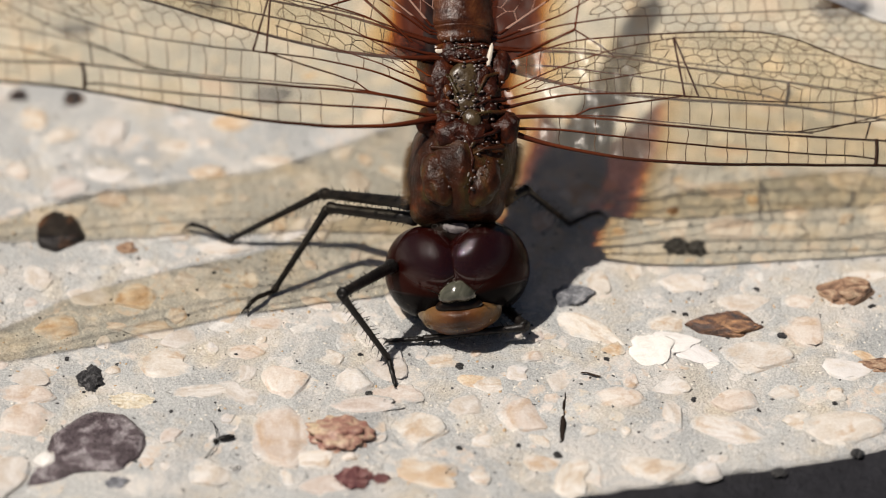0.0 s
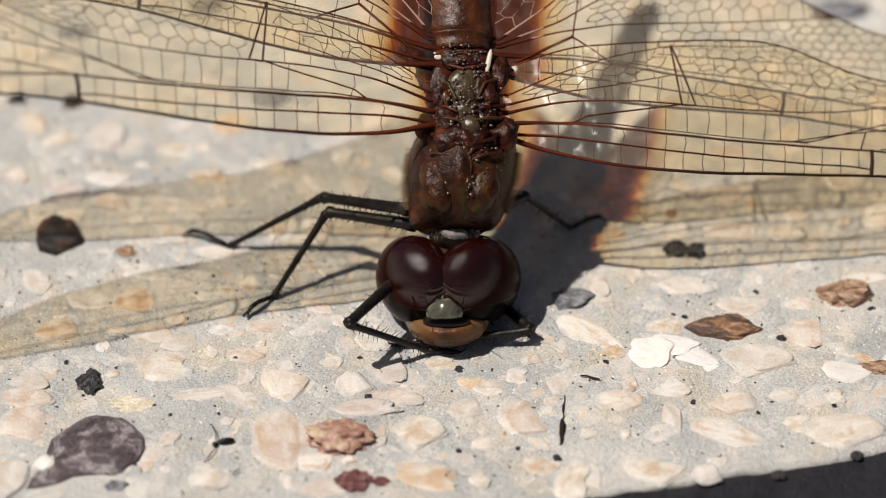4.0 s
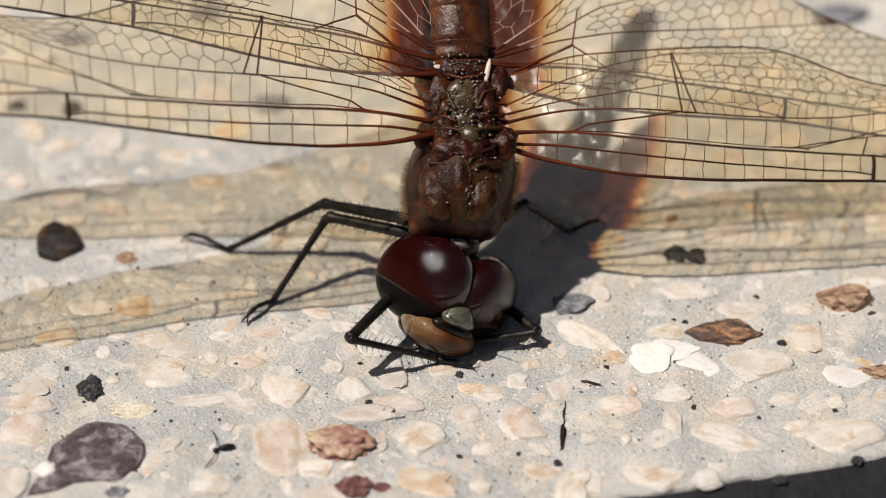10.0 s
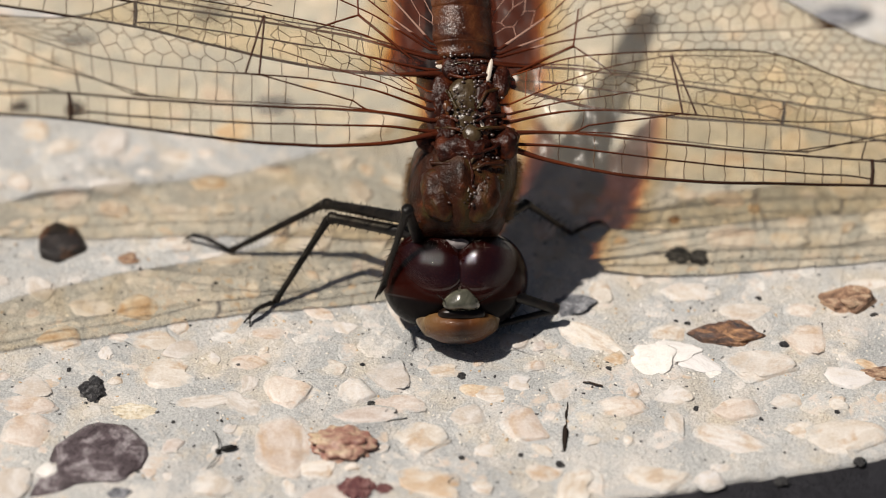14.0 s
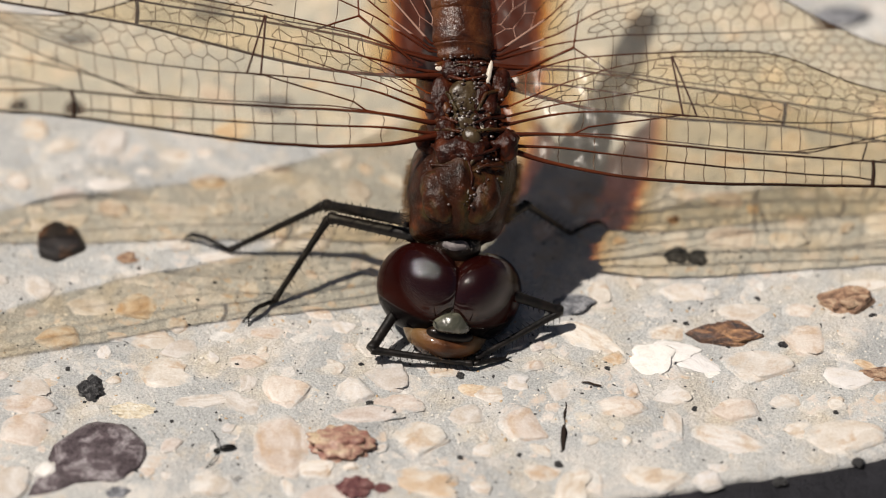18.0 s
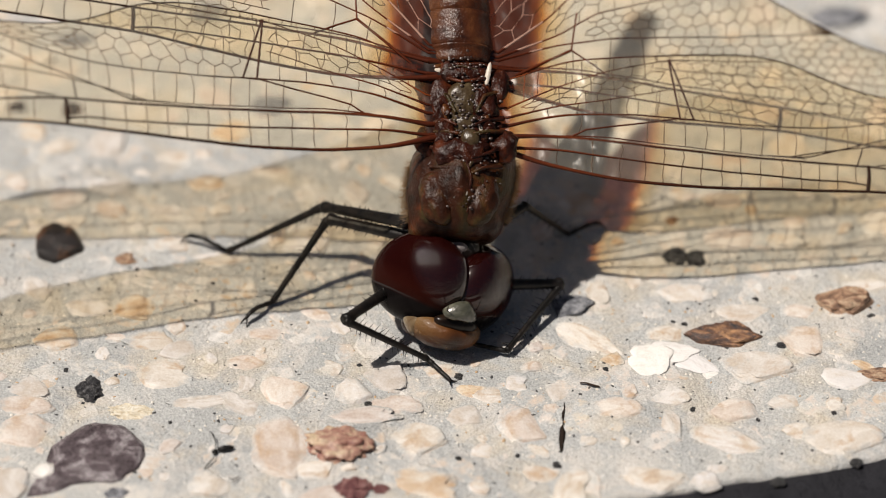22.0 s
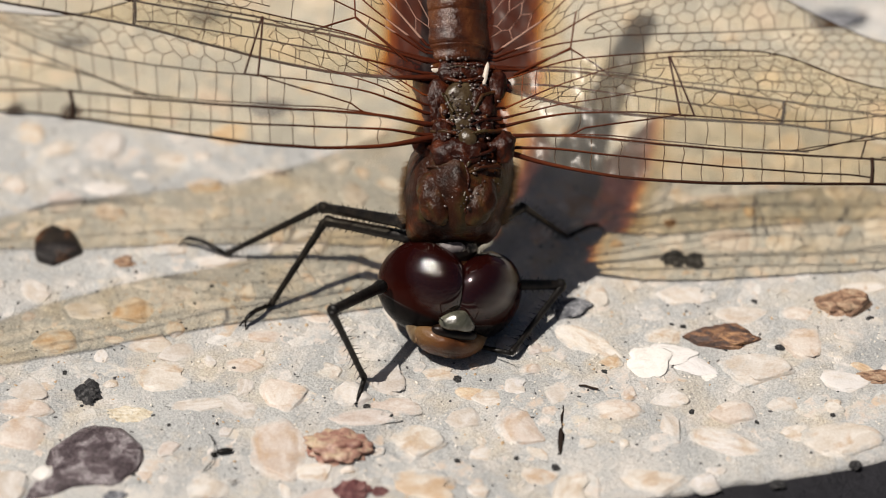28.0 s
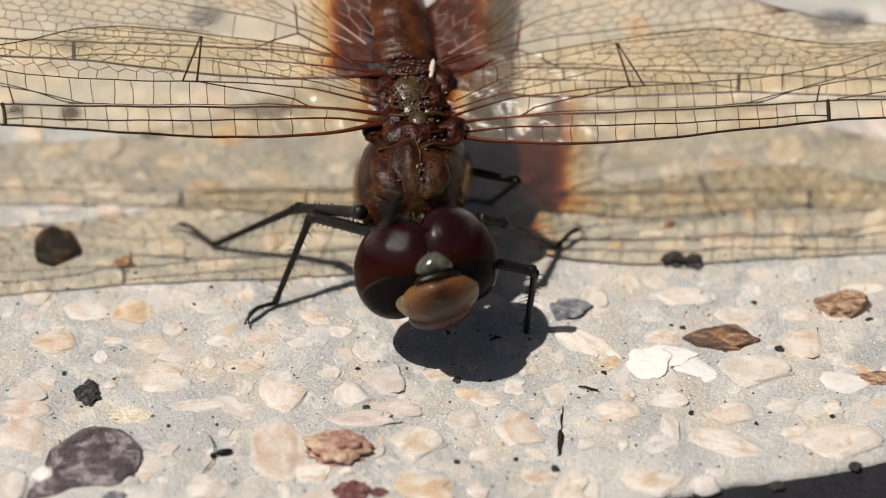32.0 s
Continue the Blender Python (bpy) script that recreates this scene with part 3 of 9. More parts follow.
stone("peach", -8.37, -6.56, 1.12, 0.61, 0, 0.50)
stone("white", -4.93, -5.93, 0.84, 0.70, 0, 0.40)
stone("cream", -0.11, -9.07, 1.12, 0.65, 0, 0.50)
stone("brown", 21.20, -9.28, 1.12, 0.61, 0, 0.40)
stone("cream", 2.34, -10.72, 1.12, 0.78, 0, 0.40)
stone("peach", 8.57, -11.96, 1.40, 1.05, 0, 0.30)
stone("white", 2.05, -14.80, 0.84, 0.70, 0, 0.40)
stone("cream", 4.72, -16.41, 1.12, 0.96, 0, 0.50)
stone("peach", -3.90, -12.57, 1.96, 0.70, 5, 0.40)
stone("cream", 16.48, -11.14, 1.12, 0.87, 0, 0.40)
stone("white", 17.19, -13.38, 1.01, 0.78, 0, 0.40)
stone("white", -10.73, -0.79, 1.68, 0.61, 0, 0.40)
stone("peach", 17.59, -4.65, 1.12, 0.70, 0, 0.40)
stone("slate", -8.80, 11.40, 1.10, 0.75, 0, 0.40)
stone("umber", -21.70, 11.20, 0.60, 0.55, 0, 0.50)
stone("umber", -18.85, 11.20, 0.80, 0.70, 10, 0.50)
stone("slate", -12.30, 19.10, 1.00, 0.80, 0, 0.50)
stone("slate", 20.42, 18.81, 1.68, 0.78, 0, 0.60)
stone("slate", -19.10, 16.90, 1.12, 0.52, 0, 0.50)
stone("peach", 14.42, 6.96, 1.68, 0.87, 0, 0.40)
stone("brown", 1.91, 13.61, 0.84, 0.61, 0, 0.40)


# ---- the dragonfly ----
dragonfly = tagged(new("dragonfly"), "red-brown dragonfly with dark maroon eyes and clear amber wings", "dragonfly")
parts = {}
VIEW = Euler((radians(50), 0, 0)).to_matrix().to_4x4()


def ellipsoid(bm, c, r, turn=(0, 0, 0), sub=4):
    m = Matrix.LocRotScale(Vector(c), Euler([radians(a) for a in turn]), Vector(r))
    return bmesh.ops.create_icosphere(bm, subdivisions=sub, radius=1.0, matrix=m)["verts"]


def loft(bm, rings, seg=28, cap=True):
    """Rings: (centre, half width, half height, axis tilt degrees about x)."""
    rows = []
    for (cx, cy, cz), a, b in rings:
        rows.append([bm.verts.new((cx + a * math.cos(t), cy, cz + b * math.sin(t))) for t in [2 * math.pi * i / seg for i in range(seg)]])
    for r0, r1 in zip(rows, rows[1:]):
        for i in range(seg):
            bm.faces.new((r0[i], r0[(i + 1) % seg], r1[(i + 1) % seg], r1[i]))
    if cap:
        bm.faces.new(rows[0][::-1])
        bm.faces.new(rows[-1])
    bmesh.ops.recalc_face_normals(bm, faces=bm.faces)
    return rows


def hair_mesh(name, roots, length, width, material, parent, rng, lean=0.3):
    verts, faces = [], []
    for p, d in roots:
        d = (d + Vector((rng.uniform(-lean, lean), rng.uniform(-lean, lean), rng.uniform(-lean, lean)))).normalized()
        side = d.orthogonal().normalized()
        other = d.cross(side)
        n0 = len(verts)
        L = length * rng.uniform(0.55, 1.15)
        mid = p + d * L * 0.55 + side * L * 0.05
        tip = p + d * L + side * L * rng.uniform(-0.2, 0.2)
        for k in range(3):
            a = 2 * math.pi * k / 3
            verts.append(tuple(p + (side * math.cos(a) + other * math.sin(a)) * width))
        for k in range(3):
            a = 2 * math.pi * k / 3
            verts.append(tuple(mid + (side * math.cos(a) + other * math.sin(a)) * width * 0.7))
        verts.append(tuple(tip))
        for k in range(3):
            k2 = (k + 1) % 3
            faces.append((n0 + k, n0 + k2, n0 + 3 + k2, n0 + 3 + k))
            faces.append((n0 + 3 + k, n0 + 3 + k2, n0 + 6))
    return mesh_part(name, verts, faces, material, parent)


rng = random.Random(5)
# thorax: x across, y along the body towards the tail, z up off its back
THORAX_POSE = pose(0, 0, 0) @ Matrix.Translation(Vector((-0.0000, 0.0001, 0.0072))) @ VIEW @ Euler((radians(-16), 0, radians(0))).to_matrix().to_4x4()
bm = bmesh.new()
loft(bm, [((-0.35, -3.1, -0.9), 1.45, 1.0), ((-0.35, -2.95, -0.8), 1.95, 1.45), ((-0.30, -2.6, -0.7), 2.2, 1.75), ((-0.22, -1.9, -0.6), 2.35, 2.1), ((-0.10, -0.8, -0.5), 2.58, 2.4), ((0.06, 0.2, -0.5), 2.62, 2.4),
          ((0.16, 1.2, -0.5), 2.48, 2.25), ((0.15, 2.4, -0.5), 1.85, 2.15), ((0.05, 3.8, -0.55), 1.80, 2.05), ((-0.05, 5.0, -0.6), 1.75, 1.95), ((-0.1, 5.8, -0.65), 1.6, 1.7)])
bmesh.ops.subdivide_edges(bm, edges=bm.edges[:], cuts=1, use_grid_fill=True, smooth=0.6)
for v in bm.verts:
    # middle keel, side sutures and pits
    k = math.exp(-(v.co.x / 0.35) ** 2)
    if v.co.z > 0 and v.co.y < 1.0:
        v.co.z += 0.35 * k * max(0.0, 1 - ((v.co.y + 1.2) / 2.2) ** 2)
    g = math.exp(-((abs(v.co.x) - 1.55 - 0.12 * v.co.y) / 0.18) ** 2)
    v.co -= v.co.normalized() * 0.16 * g
    v.co += v.normal * 0.10 * noise.noise(v.co * 1.1)
thorax = part("thorax", bm, THORAX, dragonfly, "hairy mottled brown thorax with olive and rust patches")
thorax.matrix_basis = THORAX_POSE


def girth(y):
    """Half width and half height of the thorax at y."""
    ys = (-3.1, -2.95, -2.6, -1.9, -0.8, 0.2, 1.2, 2.4, 3.8, 5.0, 5.8)
    return float(np.interp(y, ys, (1.45, 1.95, 2.2, 2.4, 2.58, 2.62, 2.48, 1.85, 1.80, 1.75, 1.6))), float(np.interp(y, ys, (0.8, 1.3, 1.7, 2.1, 2.4, 2.4, 2.25, 2.15, 2.05, 1.95, 1.7)))


def on_thorax(y, a):
    w, h = girth(y)
    return Vector((float(np.interp(y, (-3.5, -2.0, 0.2, 1.2), (-0.35, -0.22, 0.06, 0.2))) + w * math.cos(a), y, -0.55 + h * math.sin(a)))


roots = []
for i in range(1700):
    a = rng.choice((rng.uniform(-0.35, 0.25), rng.uniform(math.pi - 0.25, math.pi + 0.35)))
    y = rng.uniform(-2.2, 0.9)
    roots.append((on_thorax(y, a) * 0.99, Vector((math.cos(a), -0.25, math.sin(a)))))
hair_mesh("hair", roots, 0.46, 0.0065, HAIR_BROWN, thorax, rng)


def plate(name, c, r, turn, material, label="", lump=0.12, seed=0):
    bm = bmesh.new()
    ellipsoid(bm, (0, 0, 0), r, (0, 0, 0), 4)
    for v in bm.verts:
        v.co += v.co.normalized() * lump * noise.noise(v.co * 1.6 + Vector((seed, 0, 0))) + v.co.normalized() * lump * 0.4 * noise.noise(v.co * 5.0 + Vector((seed, 4, 0)))
    ob = part(name, bm, material, thorax, label)
    ob.matrix_basis = pose(c[0] * MM, c[1] * MM, c[2] * MM, *turn)
    return ob


bm = bmesh.new()
ellipsoid(bm, (-0.3, -3.3, -1.1), (1.25, 0.9, 0.85), (0, 0, 0), 3)
part("neck", bm, FACE_DARK, thorax, "dark narrow neck")
plate("collar", (-0.3, -3.40, -0.45), (0.66, 0.32, 0.28), (0, 0, 0), COLLAR, "pale grey hairy collar behind the head", 0.08, 41)
roots = [(Vector((rng.uniform(-1.7, 1.1), -3.45 + rng.uniform(-0.25, 0.25), -0.15)), Vector((rng.uniform(-0.3, 0.3), -0.5, 0.8))) for _ in range(80)]
hair_mesh("hair", roots, 0.48, 0.006, HAIR_PALE, thorax, rng, 0.12)
# front collar lobes and the hard pieces between the wing roots
plate("collar", (-1.05, -1.3, 1.0), (0.98, 1.45, 0.7), (0, 14, 8), THORAX, "", 0.13, 1)
plate("collar", (0.86, -1.3, 1.0), (0.98, 1.45, 0.7), (0, -14, -8), THORAX, "", 0.13, 2)
plate("scutellum", (0.46, 1.42, 1.86), (0.44, 0.52, 0.30), (0, 0, 12), OLIVE, "small olive knob between the wing roots", 0.05, 3)
plate("scutum", (0.22, 2.25, 1.68), (0.66, 0.50, 0.26), (8, 0, 0), OLIVE, "olive middle plate of the back", 0.06, 51)
plate("scutum", (0.0, 0.75, 1.55), (1.35, 0.85, 0.62), (0, 0, 0), THORAX_DARK, "", 0.25, 4)
plate("scutum", (-0.75, 1.7, 1.5), (0.62, 0.75, 0.45), (0, 10, 20), THORAX_DARK, "", 0.25, 5)
plate("scutum", (0.95, 1.9, 1.4), (0.62, 0.75, 0.45), (0, -10, -20), THORAX_DARK, "", 0.25, 6)
plate("notum", (0.10, 3.45, 1.52), (0.80, 0.95, 0.36), (6, 0, 0), OLIVE, "grey-olive plate on the back", 0.07, 7)
plate("notum", (-1.0, 3.3, 1.2), (0.75, 1.3, 0.6), (0, 14, 0), THORAX_DARK, "", 0.25, 8)
plate("notum", (1.05, 3.2, 1.2), (0.75, 1.3, 0.6), (0, -14, 0), THORAX_DARK, "", 0.25, 9)
plate("notum", (0.0, 4.9, 1.2), (1.4, 0.75, 0.55), (0, 0, 0), THORAX_DARK, "", 0.2, 10)
plate("wing_root", (-1.45, 1.5, 1.1), (0.75, 0.75, 0.5), (0, 20, 0), THORAX_DARK, "", 0.25, 11)
plate("wing_root", (1.95, 1.2, 1.1), (0.85, 0.8, 0.5), (0, -20, 0), THORAX_DARK, "", 0.25, 12)
plate("wing_root", (-1.6, 4.4, 0.9), (0.65, 1.0, 0.5), (0, 20, 10), THORAX_DARK, "", 0.25, 13)
plate("wing_root", (1.65, 4.3, 0.9), (0.7, 1.0, 0.5), (0, -20, -10), THORAX_DARK, "", 0.25, 14)
plate("membrane", (1.33, 4.75, 1.55), (0.13, 0.62, 0.10), (0, 0, -10), BONE, "pale wing-root membrane", 0.05, 15)
plate("membrane", (0.55, 0.25, 1.95), (0.10, 0.34, 0.10), (0, 0, -25), OLIVE, "", 0.05, 16)
for i in range(22):
    x, y = rng.choice((-1, 1)) * rng.uniform(0.75, 1.6) + 0.2, rng.uniform(0.2, 5.2)
    plate("sclerite", (x, y, 1.75 - 0.22 * x * x + rng.uniform(-0.1, 0.15)), (rng.uniform(0.12, 0.42), rng.uniform(0.10, 0.3), rng.uniform(0.08, 0.2)), (0, rng.uniform(-20, 20), rng.uniform(-60, 60)), rng.choice((THORAX_DARK, THORAX_DARK, AMBER, ABDOMEN)), "", 0.08, 20 + i)



def ridge(pts, r, material):
    """A raised seam on the back, a tapering tube through a few points."""
    bm = bmesh.new()
    n = 14
    rows = []
    for k in range(n + 1):
        s = k / n * (len(pts) - 1)
        i = min(int(s), len(pts) - 2)
        f = s - i
        f = f * f * (3 - 2 * f) if len(pts) > 2 else f
        p = Vector(pts[i]).lerp(Vector(pts[i + 1]), f)
        d = (Vector(pts[i + 1]) - Vector(pts[i])).normalized()
        u = d.orthogonal().normalized()
        w = d.cross(u)
        q = r * (1.0 - 0.35 * k / n) * (1 + 0.2 * noise.noise(p * 2.0))
        rows.append([bm.verts.new(p + (u * math.cos(t) + w * math.sin(t)) * q) for t in [2 * math.pi * e / 8 for e in range(8)]])
    for r0, r1 in zip(rows, rows[1:]):
        for e in range(8):
            bm.faces.new((r0[e], r0[(e + 1) % 8], r1[(e + 1) % 8], r1[e]))
    bm.faces.new(rows[0][::-1])
    bm.faces.new(rows[-1])
    bmesh.ops.recalc_face_normals(bm, faces=bm.faces)
    return part("ridge", bm, material, thorax)


for sx in (-1, 1):
    cx = 0.25
    ridge([(cx + sx * 2.0, 1.35, 1.2), (cx + sx * 1.2, 0.75, 1.75), (cx + sx * 0.25, 0.35, 2.05)], 0.13, THORAX_DARK)
    ridge([(cx + sx * 1.9, 1.9, 1.25), (cx + sx * 1.0, 1.75, 1.95), (cx + sx * 0.35, 1.6, 2.05)], 0.12, THORAX)
    ridge([(cx + sx * 1.8, 2.6, 1.2), (cx + sx * 0.95, 2.35, 1.8), (cx + sx * 0.45, 2.05, 2.0)], 0.11, THORAX_DARK)
    ridge([(cx + sx * 1.7, 4.0, 1.15), (cx + sx * 0.9, 3.6, 1.75), (cx + sx * 0.5, 2.7, 1.90)], 0.12, THORAX)
    ridge([(cx + sx * 1.6, 4.6, 1.1), (cx + sx * 0.8, 4.5, 1.65), (cx - 0.2, 4.3, 1.8)], 0.11, THORAX_DARK)
    ridge([(cx + sx * 1.5, 5.2, 1.0), (cx + sx * 0.7, 5.3, 1.5), (cx - 0.3, 5.25, 1.6)], 0.10, THORAX_DARK)
    ridge([(cx - 0.1 + sx * 0.12, 0.3, 2.0), (cx - 0.1 + sx * 0.35, -0.6, 1.9), (cx - 0.1 + sx * 0.16, -2.2, 1.45)], 0.09, THORAX_DARK)
    # the pale collar seam in front of the wings and the wedge that runs down from it
    ridge([(cx + sx * 1.75, 0.10, 1.46), (cx + sx * 0.85, -0.05, 1.84), (cx + 0.02, -0.45, 1.86)], 0.12, THORAX)
plate("wedge", (0.25, -0.95, 1.74), (0.12, 0.55, 0.12), (-14, 0, 0), BONE, "pale wedge on the front of the thorax", 0.05, 52)
plate("membrane", (-0.75, 2.85, 1.62), (0.20, 0.42, 0.16), (0, 0, 12), AMBER, "amber skin between the plates", 0.06, 53)
plate("membrane", (1.20, 2.35, 1.62), (0.22, 0.36, 0.16), (0, 0, -12), AMBER, "amber skin between the plates", 0.06, 54)
plate("membrane", (0.95, 1.95, 1.80), (0.09, 0.26, 0.08), (0, 0, 20), BONE, "", 0.04, 55)
plate("membrane", (-1.15, 4.95, 1.50), (0.22, 0.14, 0.10), (0, 0, 0), BONE, "", 0.04, 56)
ridge([(-0.9, 5.0, 1.62), (0.0, 5.12, 1.74), (0.9, 4.95, 1.64)], 0.032, OLIVE)
# glossy beads added to give the wet back its sun glints between the wing roots
verts, faces = [], []
gb = bmesh.new()
bmesh.ops.create_icosphere(gb, subdivisions=2, radius=1.0)
ball = [v.co.copy() for v in gb.verts]
tri = [[v.index for v in f.verts] for f in gb.faces]
gb.free()
for _ in range(560):
    x, y = rng.gauss(0.2, 0.95), rng.uniform(-2.3, 8.2)
    if abs(x - 0.2) > 1.9 or (y < 0.3 and rng.random() < 0.55):
        continue
    z = 2.02 - 0.20 * (x - 0.2) ** 2 - 0.10 * max(0, y - 2.5) - 0.12 * max(0, 0.3 - y) + rng.uniform(-0.14, 0.06)
    if y > 5.4:
        x = rng.gauss(-0.1, 0.32)
        z = math.sqrt(max(0.1, 1.62 ** 2 - (x + 0.12) ** 2)) + 0.20
    r = rng.choice((0.040, 0.045, 0.055, 0.065, 0.085))
    n0 = len(verts)
    verts.extend((x + r * p.x * 1.3, y + r * p.y, z + r * 0.32 * p.z) for p in ball)
    faces.extend([n0 + i for i in f] for f in tri)
tagged(mesh_part("glint_bead", verts, faces, WET, thorax, "small glossy beads added for glints between the wing roots"), kind="stuff")

# abdomen: ten rings, raised off the ground behind the wings
SEGS = [(1.62, 1.0), (1.70, 2.4), (1.58, 3.0), (1.28, 3.4), (1.05, 3.4), (0.95, 3.4), (0.92, 3.2), (0.88, 2.8), (0.78, 1.8), (0.6, 1.1)]
y0 = 5.6
for i, (r, ln) in enumerate(SEGS):
    ln *= 0.74
    r2 = SEGS[min(i + 1, 9)][0] if i < 9 else 0.35
    bm = bmesh.new()
    loft(bm, [((0, y0 - 0.15, 0), r * 0.93, r * 0.88), ((0, y0 + 0.08, 0), r * 1.02, r * 0.97), ((0, y0 + ln * 0.3, 0), r * 1.0, r * 0.95), ((0, y0 + ln * 0.7, 0), (r * 0.35 + r2 * 0.65), (r * 0.35 + r2 * 0.65) * 0.95),
              ((0, y0 + ln - 0.10, 0), r2 * 1.03, r2 * 0.98), ((0, y0 + ln + 0.02, 0), r2 * 0.97, r2 * 0.92)], 36)
    bmesh.ops.subdivide_edges(bm, edges=bm.edges[:], cuts=1, use_grid_fill=True, smooth=0.5)
    for v in bm.verts:
        v.co += v.normal * 0.03 * noise.noise(v.co * 1.4)
    ob = part("abdomen_segment", bm, ABDOMEN, dragonfly, "glossy red-brown abdomen ring")
    # the tail bends up a little from ring to ring
    ob.matrix_basis = THORAX_POSE @ pose(-0.00012, 0, 0.00015, 1.6 + 0.25 * i, 0, 0.5)
    y0 += ln

# ---- head: x across, y up the face, z out of the face ----
head = part("head", (lambda b: (ellipsoid(b, (0, 0.35, -1.1), (2.3, 2.1, 1.5)), b)[1])(bmesh.new()), FACE_DARK, dragonfly, "round head with huge dark maroon compound eyes and tan face")
parts["head"] = head


def eye_mesh(side, dome=15.5):
    """A compound eye: every facet is a six-sided little dome with its own rounded normals."""
    bm = bmesh.new()
    bmesh.ops.create_icosphere(bm, subdivisions=1, radius=1.0)
    bmesh.ops.subdivide_edges(bm, edges=bm.edges[:], cuts=33, use_grid_fill=True)
    for v in bm.verts:
        v.co.normalize()
    bm.verts.index_update()
    bm.faces.index_update()
    bm.normal_update()

    def shape(d):
        # the fullest part of each eye lies close to the seam, so the pair makes one round head
        p = Vector((d.x * 2.06, d.y * 2.28, d.z * 2.2))
        p.z += lean_up * p.y - lean_in * side * p.x
        return p

    lean_in, lean_up = 0.42, 0.15
    verts, faces, normals = [], [], []
    corner = {}
    for f in bm.faces:
        corner[f.index] = shape(f.calc_center_median().normalized())
    for v in bm.verts:
        c = shape(v.co.normalized())
        ring = [corner[f.index] for f in v.link_faces]
        d = v.co.normalized()
        flat = Vector((d.x / 2.06 + lean_in * side * d.z / 2.2, d.y / 2.28 - lean_up * d.z / 2.2, d.z / 2.2)).normalized()
        a = flat.orthogonal().normalized()
        b = flat.cross(a)
        ring.sort(key=lambda p: math.atan2((p - c).dot(b), (p - c).dot(a)))
        n0 = len(verts)
        verts.append(tuple(c))
        verts.extend(tuple(p) for p in ring)
        m = len(ring)
        tilt = math.tan(radians(2.0 + (dome - 2.0) * float(np.interp(d.z + 0.5 * d.y, (0.88, 1.0), (0.0, 1.0)))))
        lean = [(flat + Vector(((p - c).x * 1.3, (p - c).y, (p - c).z)) / (p - c).length * tilt).normalized() for p in ring]
        for k in range(m):
            k2 = (k + 1) % m
            faces.append((n0, n0 + 1 + k, n0 + 1 + k2))
            normals.extend((flat, lean[k], lean[k2]))
    bm.free()
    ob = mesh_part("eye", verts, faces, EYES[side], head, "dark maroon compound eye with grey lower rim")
    ob.data.normals_split_custom_set([tuple(n) for n in normals])
    return ob


for side in (-1, 1):
    eye = eye_mesh(side)
    eye.matrix_basis = pose(side * 1.49 * MM, 0.52 * MM, -0.75 * MM, 0, 0, -side * 3)
    parts["eye_%d" % side] = eye
bm = bmesh.new()
ellipsoid(bm, (0, 0, 0), (0.90, 0.62, 0.66), (0, 0, 0), 4)
for v in bm.verts:
    v.co += v.co.normalized() * 0.10 * noise.noise(v.co * 1.5)
    v.co.x *= 1.0 - 0.30 * v.co.y / 0.56
    if v.co.y < -0.1:
        v.co.y = -0.1 + (v.co.y + 0.1) * 0.75
ob = part("forehead", bm, FRONS, head, "shiny grey-olive knob between the eyes")
ob.matrix_basis = pose(0.10 * MM, -0.55 * MM, 1.22 * MM, 8, 0, 0)
bm = bmesh.new()
ellipsoid(bm, (0, 0, 0), (1.15, 0.42, 0.50), (0, 0, 0), 4)
ob = part("brow", bm, FACE_DARK, head, "black shiny band above the face")
ob.matrix_basis = pose(0.1 * MM, -1.15 * MM, 0.90 * MM, 0, 0, 0)
bm = bmesh.new()
ellipsoid(bm, (0, 0, 0), (1.85, 1.06, 1.85), (0, 0, 0), 5)
for v in bm.verts:
    # a saddle along the top, a lip along the bottom
    if v.co.y > 0:
        v.co.y *= 1.0 - 0.42 * math.exp(-(v.co.x / 1.0) ** 2)
    v.co.z -= 0.04 * math.exp(-((v.co.y + 0.45 + 0.1 * v.co.x * v.co.x) / 0.07) ** 2)
    v.co += v.co.normalized() * 0.05 * noise.noise(v.co * 1.2)
ob = part("face", bm, FACE, head, "tan upper face plate")
ob.matrix_basis = pose(0.1 * MM, -1.56 * MM, -0.40 * MM, 4, 0, 0)
bm = bmesh.new()
ellipsoid(bm, (0, 0, 0), (1.55, 0.75, 0.95), (0, 0, 0), 4)
ob = part("jaw", bm, ABDOMEN, head, "dark rusty-brown jaw")
ob.matrix_basis = pose(0.1 * MM, -1.85 * MM, -1.75 * MM, 0, 0, 0)
for side in (-1, 1):
    bm = bmesh.new()
    ellipsoid(bm, (0, 0, 0), (0.55, 0.80, 0.75), (0, 0, 0), 4)
    for v in bm.verts:
        v.co += v.co.normalized() * 0.10 * noise.noise(v.co * 1.6)
    ob = part("cheek", bm, CHEEK, head, "pale cream cheek below the eye")
    ob.matrix_basis = pose((0.05 + side * 1.45) * MM, -1.52 * MM, -0.50 * MM, 0, 0, -side * 25)
bm = bmesh.new()
# a dark triangle that fills the notch between the eyes
n = 10
rows = [[bm.verts.new(((2 * i / n - 1) * (0.10 + 0.80 * j / n), 1.25 * j / n, 0.16 * math.sin(math.pi * i / n) * (0.4 + j / n) - 0.10 * (j / n) ** 2)) for i in range(n + 1)] for j in range(n + 1)]
for r0, r1 in zip(rows, rows[1:]):
    for i in range(n):
        bm.faces.new((r0[i], r0[i + 1], r1[i + 1], r1[i]))
bmesh.ops.solidify(bm, geom=bm.faces[:], thickness=0.35)
bmesh.ops.recalc_face_normals(bm, faces=bm.faces)
ob = part("occiput", bm, THORAX, head, "dark brown triangle between the eyes")
